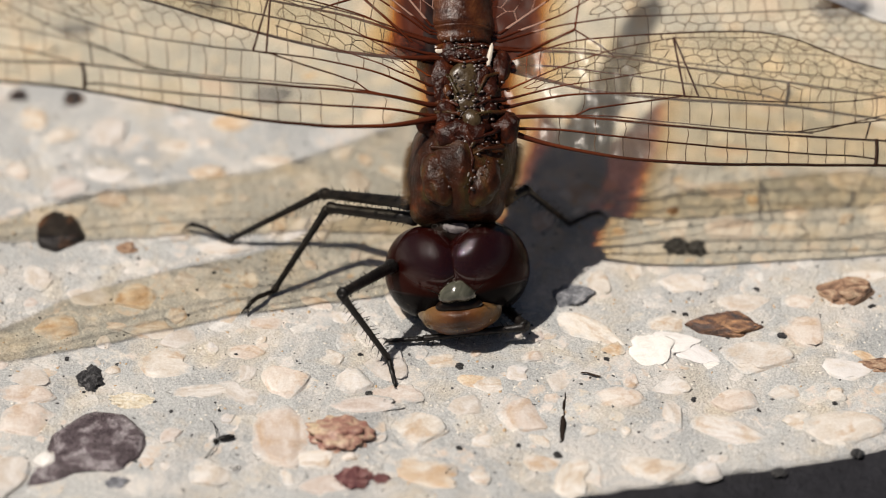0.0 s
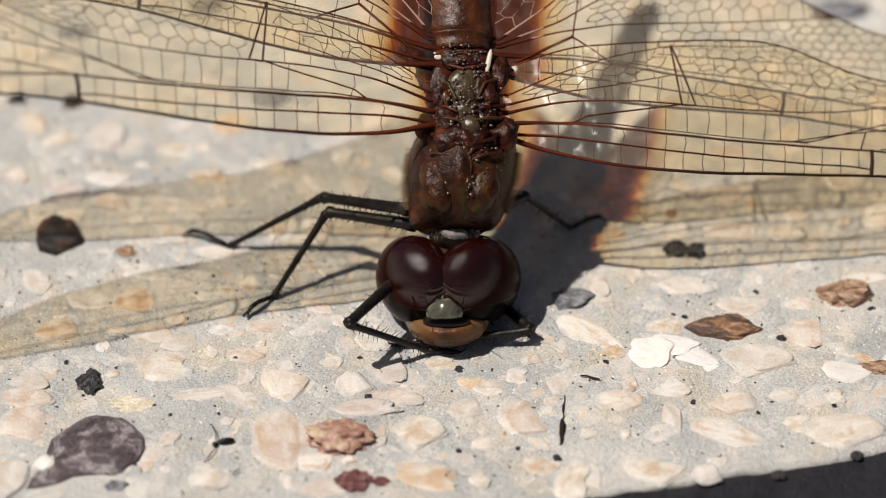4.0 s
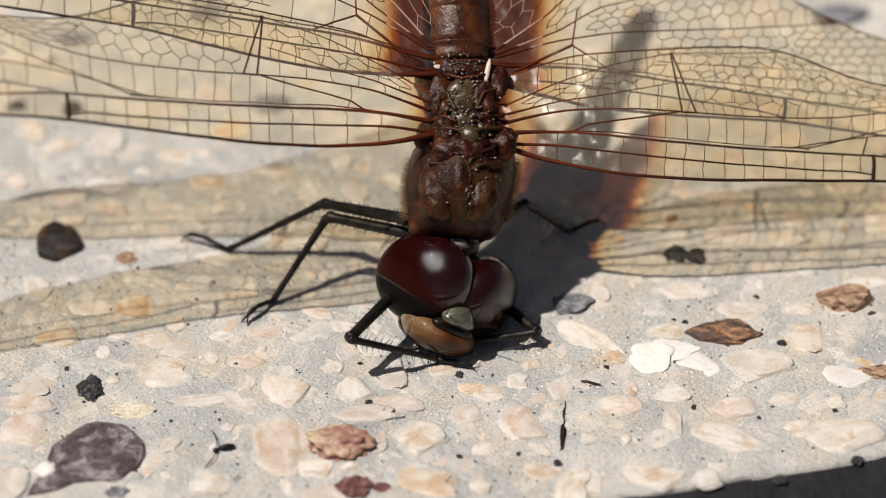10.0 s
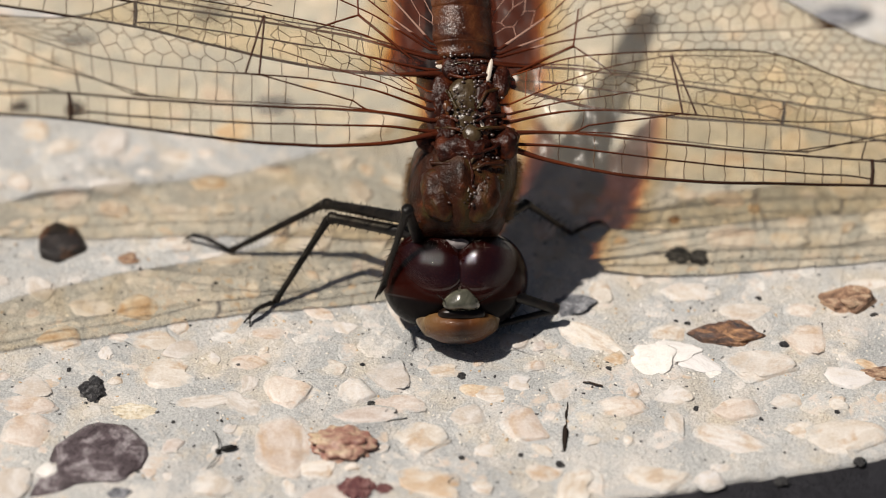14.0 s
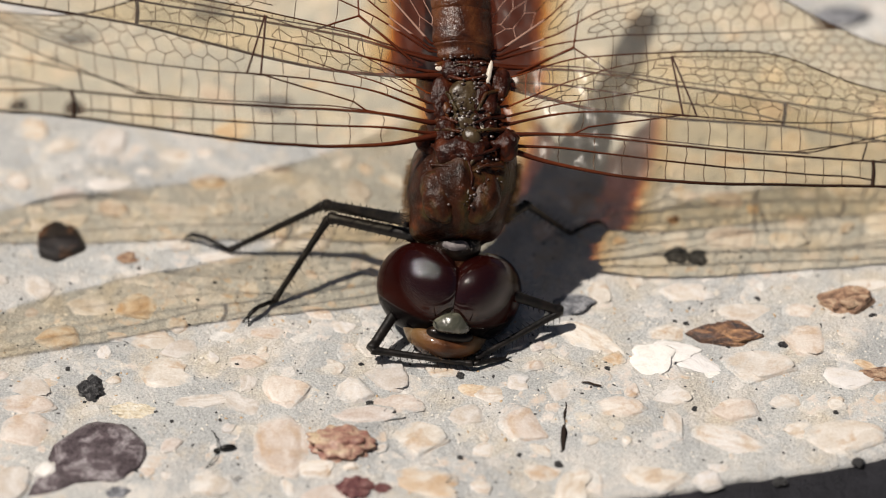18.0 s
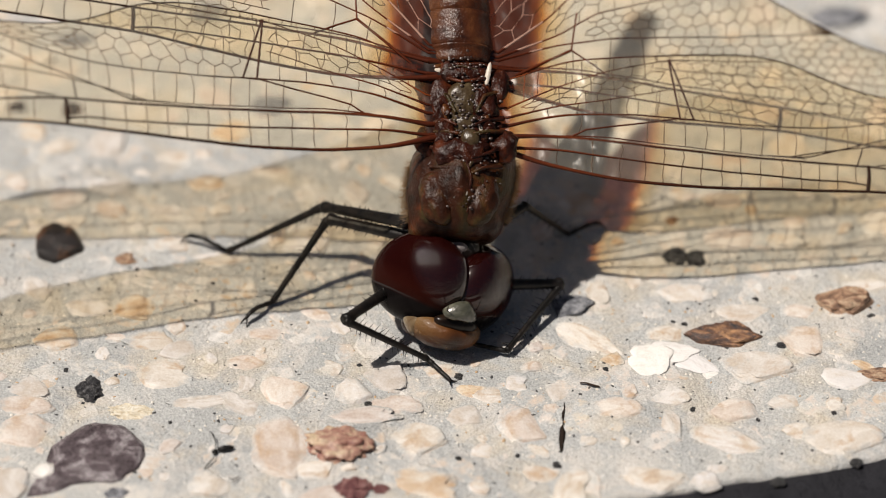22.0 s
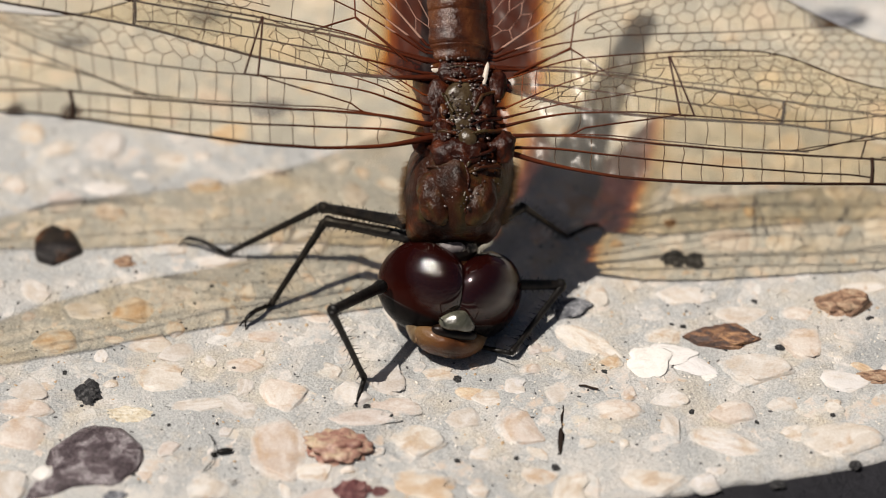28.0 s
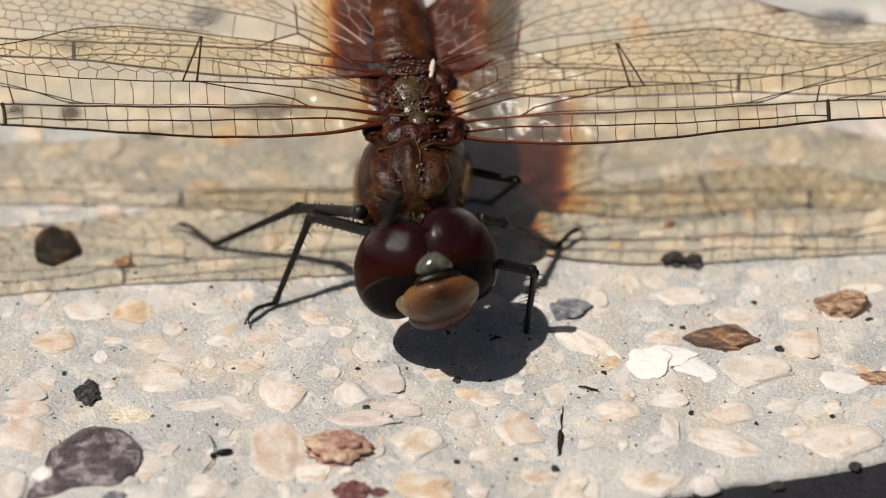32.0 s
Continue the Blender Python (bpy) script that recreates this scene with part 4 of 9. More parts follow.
ob.matrix_basis = pose(0.0 * MM, 1.45 * MM, 0.62 * MM, -38, 0, 0)
roots = [(Vector((rng.uniform(-1.5, 1.5), 2.35 + rng.uniform(-0.25, 0.2), rng.uniform(-1.2, -0.5))), Vector((rng.uniform(-0.2, 0.2), 0.95, 0.35))) for _ in range(130)]
hair_mesh("hair", roots, 0.85, 0.012, HAIR_PALE, head, rng)
roots = []
for _ in range(90):
    a = rng.uniform(-1, 1)
    roots.append((Vector((0.1 + 1.7 * a, -2.3 + 0.45 * abs(a), 0.88 - 0.6 * a * a)), Vector((0.3 * a, -0.6, 0.8))))
hair_mesh("hair", roots, 0.36, 0.008, HAIR_BROWN, head, rng)
verts, faces = [], []
for k in range(26):
    c = Vector((rng.gauss(0.02, 0.07), rng.uniform(-0.05, 1.0), 0))
    c.z = 1.28 - 0.22 * max(0.0, c.y) ** 2
    n0, r = len(verts), rng.uniform(0.035, 0.07)
    verts.extend(tuple(c + p * r) for p in ball)
    faces.extend([n0 + i for i in f] for f in tri)
tagged(mesh_part("glint_bead", verts, faces, WET, head, "wet beads on the seam between the eyes"), kind="stuff")
for side in (-1, 1):
    # thin feelers beside the knob
    bm = bmesh.new()
    loft(bm, [((0, 0, 0), 0.035, 0.035), ((0, 0.5, 0), 0.028, 0.028), ((0, 1.3, 0.05), 0.012, 0.012)], 6)
    ob = part("feeler", bm, FACE_DARK, head)
    ob.matrix_basis = pose((0.1 + side * 0.85) * MM, -0.55 * MM, 1.45 * MM, 60, 0, -side * 55)


# ---- legs ----
def limb(name, length, r0, r1, material, parent, spines=0, spine_len=0.5, seed=0):
    """One leg joint along +x, with two rows of stiff bristles below."""
    rng = random.Random(seed)
    bm = bmesh.new()
    n = 44
    rows = []
    for k in range(n + 1):
        s = k / n
        r = r0 + (r1 - r0) * s
        r *= 1.0 + 0.25 * math.exp(-((s - 0.04) / 0.05) ** 2) + 0.30 * math.exp(-((s - 0.97) / 0.04) ** 2)
        rows.append([bm.verts.new((s * length, r * math.cos(a), r * math.sin(a))) for a in [2 * math.pi * (i + 0.5) / 10 for i in range(10)]])
    thorns = {}
    for k in range(spines):
        s = (k + 0.7) / (spines + 0.5)
        for up in (-1, 1):
            thorns[int(s * n), rng.choice((4, 4, 5, 3)) if up < 0 else rng.choice((9, 9, 0, 8))] = spine_len * rng.uniform(0.7, 1.1)
    for k, (a, b) in enumerate(zip(rows, rows[1:])):
        for i in range(10):
            q = (a[i], a[(i + 1) % 10], b[(i + 1) % 10], b[i])
            if (k, i) in thorns:
                c = sum((v.co for v in q), Vector()) / 4
                out = Vector((0.5, c.y, c.z * 1.0)).normalized() if abs(c.y) < 1e-6 else Vector((0.45, 0.9 * c.y / math.hypot(c.y, c.z), 0.9 * c.z / math.hypot(c.y, c.z)))
                ring = [bm.verts.new(c + (v.co - c) * 0.35) for v in q]
                tip = bm.verts.new(c + out.normalized() * thorns[k, i])
                for e in range(4):
                    bm.faces.new((q[e], q[(e + 1) % 4], ring[(e + 1) % 4], ring[e]))
                    bm.faces.new((ring[e], ring[(e + 1) % 4], tip))
            else:
                bm.faces.new(q)
    bm.faces.new(rows[0][::-1])
    bm.faces.new(rows[-1])
    bmesh.ops.recalc_face_normals(bm, faces=bm.faces)
    return part(name, bm, material, parent)


def foot(length, r, parent, seed, arch=0.0):
    bm = bmesh.new()

    def rise(s):
        return arch * length * float(np.interp(s, (0, 0.25, 0.55, 0.8, 0.92, 1.05), (0, 0.15, 0.30, 0.30, 0.2, 0.0)))

    rows = []
    for s, k in ((0, 0.9), (0.2, 1.1), (0.22, 0.8), (0.36, 0.95), (0.5, 1.0), (0.52, 0.8), (0.66, 0.9), (0.8, 0.9), (0.86, 0.7), (0.92, 0.55)):
        rows.append([bm.verts.new((s * length, r * k * math.cos(a), rise(s) + r * k * math.sin(a))) for a in [2 * math.pi * i / 8 for i in range(8)]])
    for a, b in zip(rows, rows[1:]):
        for i in range(8):
            bm.faces.new((a[i], a[(i + 1) % 8], b[(i + 1) % 8], b[i]))
    bm.faces.new(rows[0][::-1])
    bm.faces.new(rows[-1])
    # two hooked claws
    for up in (-1, 1):
        pts = [Vector((0.88 * length, 0, rise(0.88))), Vector((0.95 * length, up * 0.09, rise(0.95) + 0.02)), Vector((1.02 * length, up * 0.20, rise(1.02) - 0.02)), Vector((1.05 * length, up * 0.27, -0.10))]
        prev = None
        for k, p in enumerate(pts):
            w = r * (0.55, 0.45, 0.3, 0.05)[k]
            ring = [bm.verts.new(p + Vector((0, w * math.cos(a), w * math.sin(a)))) for a in [2 * math.pi * i / 5 for i in range(5)]]
            if prev:
                for i in range(5):
                    bm.faces.new((prev[i], prev[(i + 1) % 5], ring[(i + 1) % 5], ring[i]))
            prev = ring
    bmesh.ops.recalc_face_normals(bm, faces=bm.faces)
    return part("tarsus", bm, LEG, parent)


for key, kind, lf, lt, ls, rf in (("foreleg_l", "foreleg", 4.5, 5.0, 1.9, 0.30), ("foreleg_r", "foreleg", 4.5, 5.0, 1.9, 0.30), ("midleg_l", "midleg", 4.89, 4.94, 2.0, 0.31),
                                  ("hindleg_l", "hindleg", 5.92, 5.76, 2.43, 0.30), ("midleg_r", "midleg", 1.67, 5.6, 1.9, 0.27), ("hindleg_r", "hindleg", 3.17, 6.2, 1.6, 0.24)):
    f = limb(kind, lf, rf, rf * 0.8, LEG, dragonfly, 14, 0.24, len(parts))
    tagged(f, "black spiny jointed leg")
    parts[key + "_femur"] = f
    parts[key + "_tibia"] = limb("tibia", lt, rf * 0.62, rf * 0.45, LEG, f, 16, 0.50, len(parts))
    parts[key + "_tarsus"] = foot(ls, 0.13, f, len(parts), 0.0 if kind == "foreleg" else 0.8)


# ---- wings: x out along the front edge, y back towards the hind edge ----
def curve(pts):
    xs = np.array([p[0] for p in pts], float)
    ys = np.array([p[1] for p in pts], float)
    g = np.linspace(xs[0], xs[-1], 400)
    v = np.interp(g, xs, ys)
    pad = np.concatenate([2 * v[0] - v[30:0:-1], v, 2 * v[-1] - v[-2:-32:-1]])
    ker = np.hanning(41)
    v = np.convolve(pad, ker / ker.sum(), "same")[30:-30]
    return lambda x: float(np.interp(x, g, v))


def wing(key, kind, side, veins, hind, length, fields, cross, label, inner=0.0, seed=1):
    """veins: name -> (curve, x0, x1, width). fields: (front vein, hind vein, x0, x1, rows, cell length)."""
    rng = random.Random(seed)

    def lift(x, y):
        w = 0.16 * math.exp(-((y - 0.55) / 0.3) ** 2) - 0.10 * math.exp(-((y - 1.3) / 0.3) ** 2) + 0.12 * math.exp(-((y - 2.2) / 0.5) ** 2)
        return w * min(1.0, x / 3.0) - 0.010 * y * y - 0.0006 * x * x + 0.07 * noise.noise(Vector((x * 0.5, y * 0.7, seed)))

    def at(x, y, up=0.0):
        # nothing reaches past the hind edge or the tip
        x = min(x, length)
        y = min(y, max(hind(x), 0.02))
        return Vector((side * x, y * 0.86, lift(x, y) + up))

    front = veins["costa"][0]
    verts, faces = [], []
    nx, ny = 110, 22
    for i in range(nx + 1):
        x = inner + (length - inner) * i / nx
        y1 = max(hind(x), 0.05)
        for j in range(ny + 1):
            y = front(x) + (y1 - front(x)) * j / ny
            verts.append(tuple(at(x, y)))
    for i in range(nx):
        for j in range(ny):
            a = i * (ny + 1) + j
            faces.append((a, a + 1, a + ny + 2, a + ny + 1) if side > 0 else (a, a + ny + 1, a + ny + 2, a + 1))
    blade = mesh_part(kind, verts, faces, MEMBRANE[kind, side], dragonfly, label)
    parts[key] = blade
    vv, vf, thin = [], [], []

    def rod(p, q, w0, w1):
        d = q - p
        if d.length < 1e-5:
            return
        n = Vector((-d.y, d.x, 0)).normalized()
        n0 = len(vv)
        for c, w in ((p, w0), (q, w1)):
            vv.extend([tuple(c + n * w), tuple(c + Vector((0, 0, w * 0.9))), tuple(c - n * w), tuple(c - Vector((0, 0, w * 0.9)))])
        for k in range(4):
            k2 = (k + 1) % 4
            vf.append((n0 + k, n0 + k2, n0 + 4 + k2, n0 + 4 + k))
            thin.append(1 if max(w0, w1) < 0.0245 and abs(p.x) > 1.5 else 0)

    def line(pts, w0, w1):
        for k in range(len(pts) - 1):
            rod(pts[k], pts[k + 1], w0 + (w1 - w0) * k / (len(pts) - 1), w0 + (w1 - w0) * (k + 1) / (len(pts) - 1))

    for f, x0, x1, w0, w1 in veins.values():
        x1 = min(x1, length)
        if x0 == 0:
            line([at(-1.1, 0.3 + 0.8 * f(0), -0.25), at(-0.5, 0.14 + 0.92 * f(0), -0.08), at(0, f(0))], w0 * 2.3, w0 * 1.8)
        n = max(4, int((x1 - x0) / 0.35))
        xs = [x0 + (x1 - x0) * k / n for k in range(n + 1)]
        ws = [(w0 + (w1 - w0) * k / n) * (0.82 + 0.8 * math.exp(-x / 1.6)) for k, x in enumerate(xs)]
        for k in range(n):
            rod(at(xs[k], f(xs[k])), at(xs[k + 1], f(xs[k + 1])), ws[k], ws[k + 1])
    n = 110
    line([at(length * k / n, max(hind(length * k / n), 0.02)) for k in range(n + 1)], 0.042, 0.03)
    for fa, fb, x0, x1, rows, cell in fields:
        x1 = min(x1, length - 0.4)
        A = veins[fa][0] if fa in veins else hind
        B = veins[fb][0] if fb in veins else hind

        def spot(x, v):
            x = min(max(x, inner), length)
            return at(x, A(x) + (B(x) - A(x)) * v)
        if rows == 1:
            # the same steps from the root in neighbouring rows, wider near the body
            step = random.Random(seed * 7)
            x = 2.5 if cell < 0 else x0 + cell * rng.uniform(0.3, 0.8)
            while x < x1:
                wide = abs(cell) * (1.0 + max(0.0, 0.9 - (x - 2.5) * 0.24)) if cell < 0 else cell
                if x > x0 and B(x) - A(x) > 0.12:
                    sl = rng.uniform(-0.12, 0.12) * abs(cell) * (0.5 if cell < 0 else 1.0)
                    bow = rng.uniform(-0.08, 0.08) * abs(cell)
                    line([spot(x, 0), spot(x + sl * 0.5 + bow, 0.5), spot(x + sl, 1)], 0.023, 0.023)
                x += wide * (step if cell < 0 else rng).uniform(0.88, 1.12)
        else:
            m = max(2, int((x1 - x0) / cell))
            nodes = {}
            for j in range(rows + 1):
                for k in range(2 * m + 1):
                    z = 0.0 if j in (0, rows) else (0.18 if (k + j) % 2 else -0.18) + rng.uniform(-0.11, 0.11)
                    xx = x0 + (x1 - x0) * k / (2 * m) + rng.uniform(-0.2, 0.2) * cell
                    nodes[j, k] = spot(xx, (j + z) / rows)
            for j in range(1, rows):
                for k in range(2 * m):
                    rod(nodes[j, k], nodes[j, k + 1], 0.021, 0.021)
            for j in range(rows):
                for k in range(2 * m + 1):
                    if (k + j) % 2:
                        rod(nodes[j, k], nodes[j + 1, k], 0.021, 0.021)
    for x, ya, yb, sl, w in cross:
        line([at(x, ya), at(x + sl * 0.5, (ya + yb) / 2), at(x + sl, yb)], w, w)
    net = mesh_part("vein_net", vv, vf, VEIN if kind == "forewing" else VEIN_HIND, blade, "dark brown network of wing veins")
    net.data.materials.append(CROSS_VEIN)
    net.data.polygons.foreach_set("material_index", thin)
    return blade


fore_hind = curve([(-1, 3.9), (0, 4.3), (3, 5.9), (6, 6.5), (9, 7.0), (12, 7.4), (14.4, 7.1), (16.8, 5.9), (19, 5.5), (25, 5.6), (31, 4.8), (35.5, 2.6), (38, 0.5)])
FORE = {
    "costa": (curve([(0, 0.0), (2, -0.62), (5.5, -1.08), (9.5, -1.08), (14, -0.72), (19, -0.3), (25, -0.35), (32, -0.3), (38, 0.3)]), 0, 37.8, 0.11, 0.07),
    "subcosta": (curve([(0, 0.2), (2, 0.33), (5, 0.2), (9, 0.03), (13, 0.0), (15.4, 0.02), (17.2, 0.10), (18.1, 0.0)]), 0, 18.1, 0.065, 0.055),
    "radius": (curve([(0, 0.85), (2.5, 1.2), (5, 1.2), (9, 1.05), (12.4, 1.02), (16, 1.1), (18.8, 1.2), (21.6, 0.85), (28, 0.75), (36, 0.4)]), 0, 36.5, 0.09, 0.05),
    "twin": (curve([(2, 1.12), (3, 1.3), (5, 1.42), (9, 1.28), (13, 1.22), (15, 1.30)]), 2, 15, 0.04, 0.035),
    "sector": (curve([(13, 1.25), (15, 1.36), (16.8, 2.0), (19.5, 3.1), (22, 4.3), (25, 5.6), (28, 6.5)]), 13, 28, 0.045, 0.028),
    "arch": (curve([(14.0, 1.28), (15.0, 1.55), (18.6, 2.4), (20.8, 2.8), (23, 3.05), (28, 3.4), (35, 2.6)]), 14, 34.5, 0.04, 0.028),
    "upper": (curve([(18.6, 1.3), (21, 1.62), (25, 1.8), (31, 1.8), (36, 1.2)]), 18.6, 36, 0.045, 0.03),
    "media": (curve([(0, 1.5), (1.6, 2.1), (3, 2.5), (6, 2.9), (8.6, 2.95), (11, 2.92), (14, 3.05), (16.7, 3.35), (19.2, 4.0), (22, 5.1), (25, 6.4), (28, 7.3)]), 0, 27.5, 0.06, 0.028),
    "cubitus": (curve([(0, 2.0), (2.5, 3.0), (5.2, 3.75), (8.1, 4.7)]), 0, 8.0, 0.045, 0.03),
    "hindmost": (curve([(0, 2.6), (2.5, 4.2), (5, 5.5), (8.0, 6.55), (12, 6.95), (16, 7.5), (18, 7.9)]), 0, 17.5, 0.035, 0.025),
}
FORE_FIELDS = [("costa", "subcosta", 1.8, 17.4, 1, -1.02), ("subcosta", "radius", 2.4, 17.7, 1, -1.02), ("costa", "radius", 18.9, 37, 1, 1.10), ("twin", "media", 6.6, 15, 1, 0.95), ("sector", "media", 15.6, 21, 1, 1.0),
               ("radius", "upper", 19.2, 36, 1, 1.3), ("upper", "arch", 19.5, 35, 1, 1.2), ("arch", "sector", 17, 21, 1, 1.2), ("arch", "sector", 21, 27.5, 3, 1.05), ("sector", "media", 21, 27, 2, 1.05), ("twin", "media", 2.6, 4.4, 1, 2.0),
               ("media", "hindmost", 9.3, 17.5, 5, 0.9), ("media", "hind", 17.5, 27, 5, 1.0), ("hindmost", "hind", 0.4, 17.5, 1, 0.75), ("media", "cubitus", 1.2, 7.8, 1, 1.35), ("cubitus", "hindmost", 0.8, 7.8, 3, 0.95),
               ("arch", "hind", 27.5, 34.5, 5, 0.95), ("upper", "hind", 34.5, 37.4, 3, 0.8)]
FORE_CROSS = [(18.1, -0.32, 1.25, 0.05, 0.10), (8.6, 2.95, 6.6, -0.55, 0.055), (9.3, 2.95, 6.6, -1.2, 0.05), (8.55, 2.9, 2.95, 0.8, 0.05), (8.5, 2.92, 2.35, -2.0, 0.045), (6.5, 2.35, 1.72, -2.6, 0.045), (3.9, 1.72, 1.25, -0.75, 0.045), (17.6, 1.2, 2.15, 0.2, 0.04)]
hind_hind = curve([(-1, 5.8), (0, 7.0), (1.2, 10.0), (3.5, 11.8), (6, 12.2), (9, 11.2), (12, 9.4), (15, 7.5), (18.8, 5.9), (24, 5.2), (30, 4.2), (34, 2.2), (36, 0.5)])
HIND = {
    "costa": (curve([(0, 0), (2, -0.45), (5, -0.8), (9, -0.65), (14.5, -0.15), (20, -0.25), (30, -0.2), (36, 0.3)]), 0, 35.6, 0.10, 0.065),
    "subcosta": (curve([(0, 0.25), (4, 0.4), (10, 0.35), (13.5, 0.25), (14.6, 0.05)]), 0, 14.4, 0.06, 0.05),
    "radius": (curve([(0, 1.0), (4, 1.5), (10, 1.4), (14.6, 1.3), (28, 1.0), (35, 0.45)]), 0, 35, 0.085, 0.05),
    "sector": (curve([(0, 1.15), (4, 1.7), (10, 1.65), (15, 1.8), (22, 2.1), (28, 2.0), (35, 1.2)]), 0, 35, 0.045, 0.022),
    "branch": (curve([(4, 2.2), (9, 2.5), (15, 3.1), (21, 3.7), (28, 4.0), (34, 3.0)]), 8, 33.6, 0.03, 0.02),
    "media": (curve([(0, 1.5), (3, 3.0), (6, 4.0), (12, 5.2), (18, 6.6), (24, 8.2)]), 0, 24, 0.05, 0.025),
    "cubitus": (curve([(0, 1.7), (3, 3.6), (5, 5.4), (9, 7.2), (13, 9.2), (16, 10.8)]), 0, 16, 0.05, 0.022),
    "anal": (curve([(0, 2.0), (2.5, 4.6), (4.2, 7.0), (6.5, 9.2), (9.5, 12.0)]), 0, 9.4, 0.05, 0.022),
}
HIND_FIELDS = [("costa", "subcosta", 1.2, 14, 1, 1.25), ("subcosta", "radius", 2, 14.2, 1, 1.25), ("costa", "radius", 15, 35, 1, 1.1), ("radius", "sector", 8, 34, 1, 1.3), ("sector", "branch", 9, 33.4, 2, 0.75),
               ("branch", "media", 8, 15, 4, 0.72), ("branch", "media", 15, 23.5, 6, 0.7), ("sector", "media", 2.5, 8, 1, 1.8), ("branch", "hind", 24, 33.5, 8, 0.7), ("media", "cubitus", 4.5, 16, 4, 0.75), ("media", "hind", 16, 24, 7, 0.72),
               ("cubitus", "anal", 2.5, 9.4, 3, 0.95), ("cubitus", "hind", 9.5, 15.8, 6, 0.9), ("anal", "hind", -0.9, 2.2, 6, 0.95), ("anal", "hind", 2.4, 9.2, 9, 0.9)]
HIND_CROSS = [(14.5, -0.15, 1.3, 0.1, 0.10), (0.9, 0.75, 2.8, 2.8, 0.075), (3.7, 2.8, 1.35, 2.3, 0.05), (3.7, 2.8, 5.2, 0.25, 0.045)]
for key, side in (("forewing_l", -1), ("forewing_r", 1)):
    wing(key, "forewing", side, FORE, fore_hind, 38.0, FORE_FIELDS, FORE_CROSS, "clear amber-tinted forewing, rusty at the root", inner=-0.8, seed=3 + side)
for key, side in (("hindwing_l", -1), ("hindwing_r", 1)):
    wing(key, "hindwing", side, HIND, hind_hind, 36.0, HIND_FIELDS, HIND_CROSS, "clear amber-tinted hindwing, dark rust at the root", inner=-1.0, seed=8 + side)


# ---- small things on the slab ----
def sliver(name, pts, width, height, material, parent=None):
    """A thin uneven splinter lying along a line of points."""
    verts, faces = [], []
    n = len(pts)
    for k, (x, y, z) in enumerate(pts):
        a = pts[max(k - 1, 0)]
        b = pts[min(k + 1, n - 1)]
        d = Vector((b[0] - a[0], b[1] - a[1], 0)).normalized()
        s = Vector((-d.y, d.x, 0)) * width * (0.25 + 0.75 * math.sin(math.pi * (k + 0.4) / (n - 0.2))) * (1 + 0.3 * noise.noise(Vector((k * 1.7, 0, 0))))
        p = Vector((x, y, z))
        h = Vector((0, 0, height))
        verts.extend([tuple(p + s), tuple(p + h), tuple(p - s), tuple(p - h)])
    for k in range(n - 1):
        for e in range(4):
            e2 = (e + 1) % 4
            faces.append((4 * k + e, 4 * k + e2, 4 * k + 4 + e2, 4 * k + 4 + e))
    faces.append((0, 1, 2, 3))
    faces.append((4 * n - 1, 4 * n - 2, 4 * n - 3, 4 * n - 4))
    return mesh_part(name, verts, faces, material, parent)


# dark slivers laid on the slab stand for the shade inside a crack
crack_line = [(5.93 - 0.02 * k + 0.04 * math.sin(k * 1.9), -11.45 - 0.40 * k, relief(5.9, -11.45 - 0.40 * k) + 0.01) for k in range(6)]
tagged(sliver("crack", crack_line, 0.065, 0.03, CRACK, slab), "dark narrow crack beside a stone")
crack_line = [(5.86 - 0.015 * k, -12.8 - 0.26 * k, relief(5.8, -12.8 - 0.26 * k) + 0.01) for k in range(9)]
tagged(sliver("crack", crack_line, 0.16, 0.03, CRACK, slab), "dark open end of the crack")
twig = sliver("splinter", [(6.7, -10.18, 0.22), (7.0, -10.2, 0.25), (7.3, -10.35, 0.24), (7.65, -10.42, 0.2)], 0.07, 0.05, TWIG)
tagged(twig, "tiny dark brown splinter of wood on the slab", "splinter")

gnat = tagged(new("dead_gnat"), "tiny dead black gnat lying on the concrete slab", "insect")
gnat.location = (-10.6 * MM, -15.0 * MM, relief(-10.6, -15.0) * MM)
bm = bmesh.new()
ellipsoid(bm, (0.35, 0.1, 0.16), (0.42, 0.16, 0.15), (0, 0, 12), 3)
part("body", bm, LEG, gnat)
bm = bmesh.new()
ellipsoid(bm, (-0.16, -0.12, 0.14), (0.16, 0.15, 0.12), (0, 0, 0), 2)
part("head", bm, LEG, gnat)
sliver("leg", [(-0.1, -0.05, 0.15), (-0.15, 0.45, 0.3), (-0.28, 0.9, 0.35), (-0.45, 1.25, 0.2)], 0.035, 0.03, LEG, gnat)
sliver("leg", [(-0.1, -0.2, 0.12), (-0.2, -0.6, 0.2), (-0.45, -1.0, 0.15), (-0.65, -1.3, 0.05)], 0.035, 0.03, LEG, gnat)
wisp = sliver("splinter", [(-9.9, -17.2, 0.15), (-9.7, -17.0, 0.18), (-9.55, -16.85, 0.15)], 0.05, 0.04, TWIG)
tagged(wisp, "tiny dark splinter on the slab", "splinter")

# dark grains, each where the slab shows one
stone("coal", 0.85, -9.34, 0.25, 0.21, -30, 0.9)
stone("coal", 16.52, -7.13, 0.29, 0.21, 7, 0.9)
stone("coal", 18.37, -5.74, 0.16, 0.18, -16, 0.9)
stone("coal", 15.42, -3.61, 0.18, 0.14, 21, 0.9)
stone("coal", 11.90, -5.44, 0.18, 0.14, -2, 0.9)
stone("coal", 11.35, -5.23, 0.16, 0.10, -25, 0.9)
stone("coal", -15.00, -1.46, 0.14, 0.21, 12, 0.9)
stone("coal", -18.16, -8.93, 0.14, 0.18, -11, 0.9)
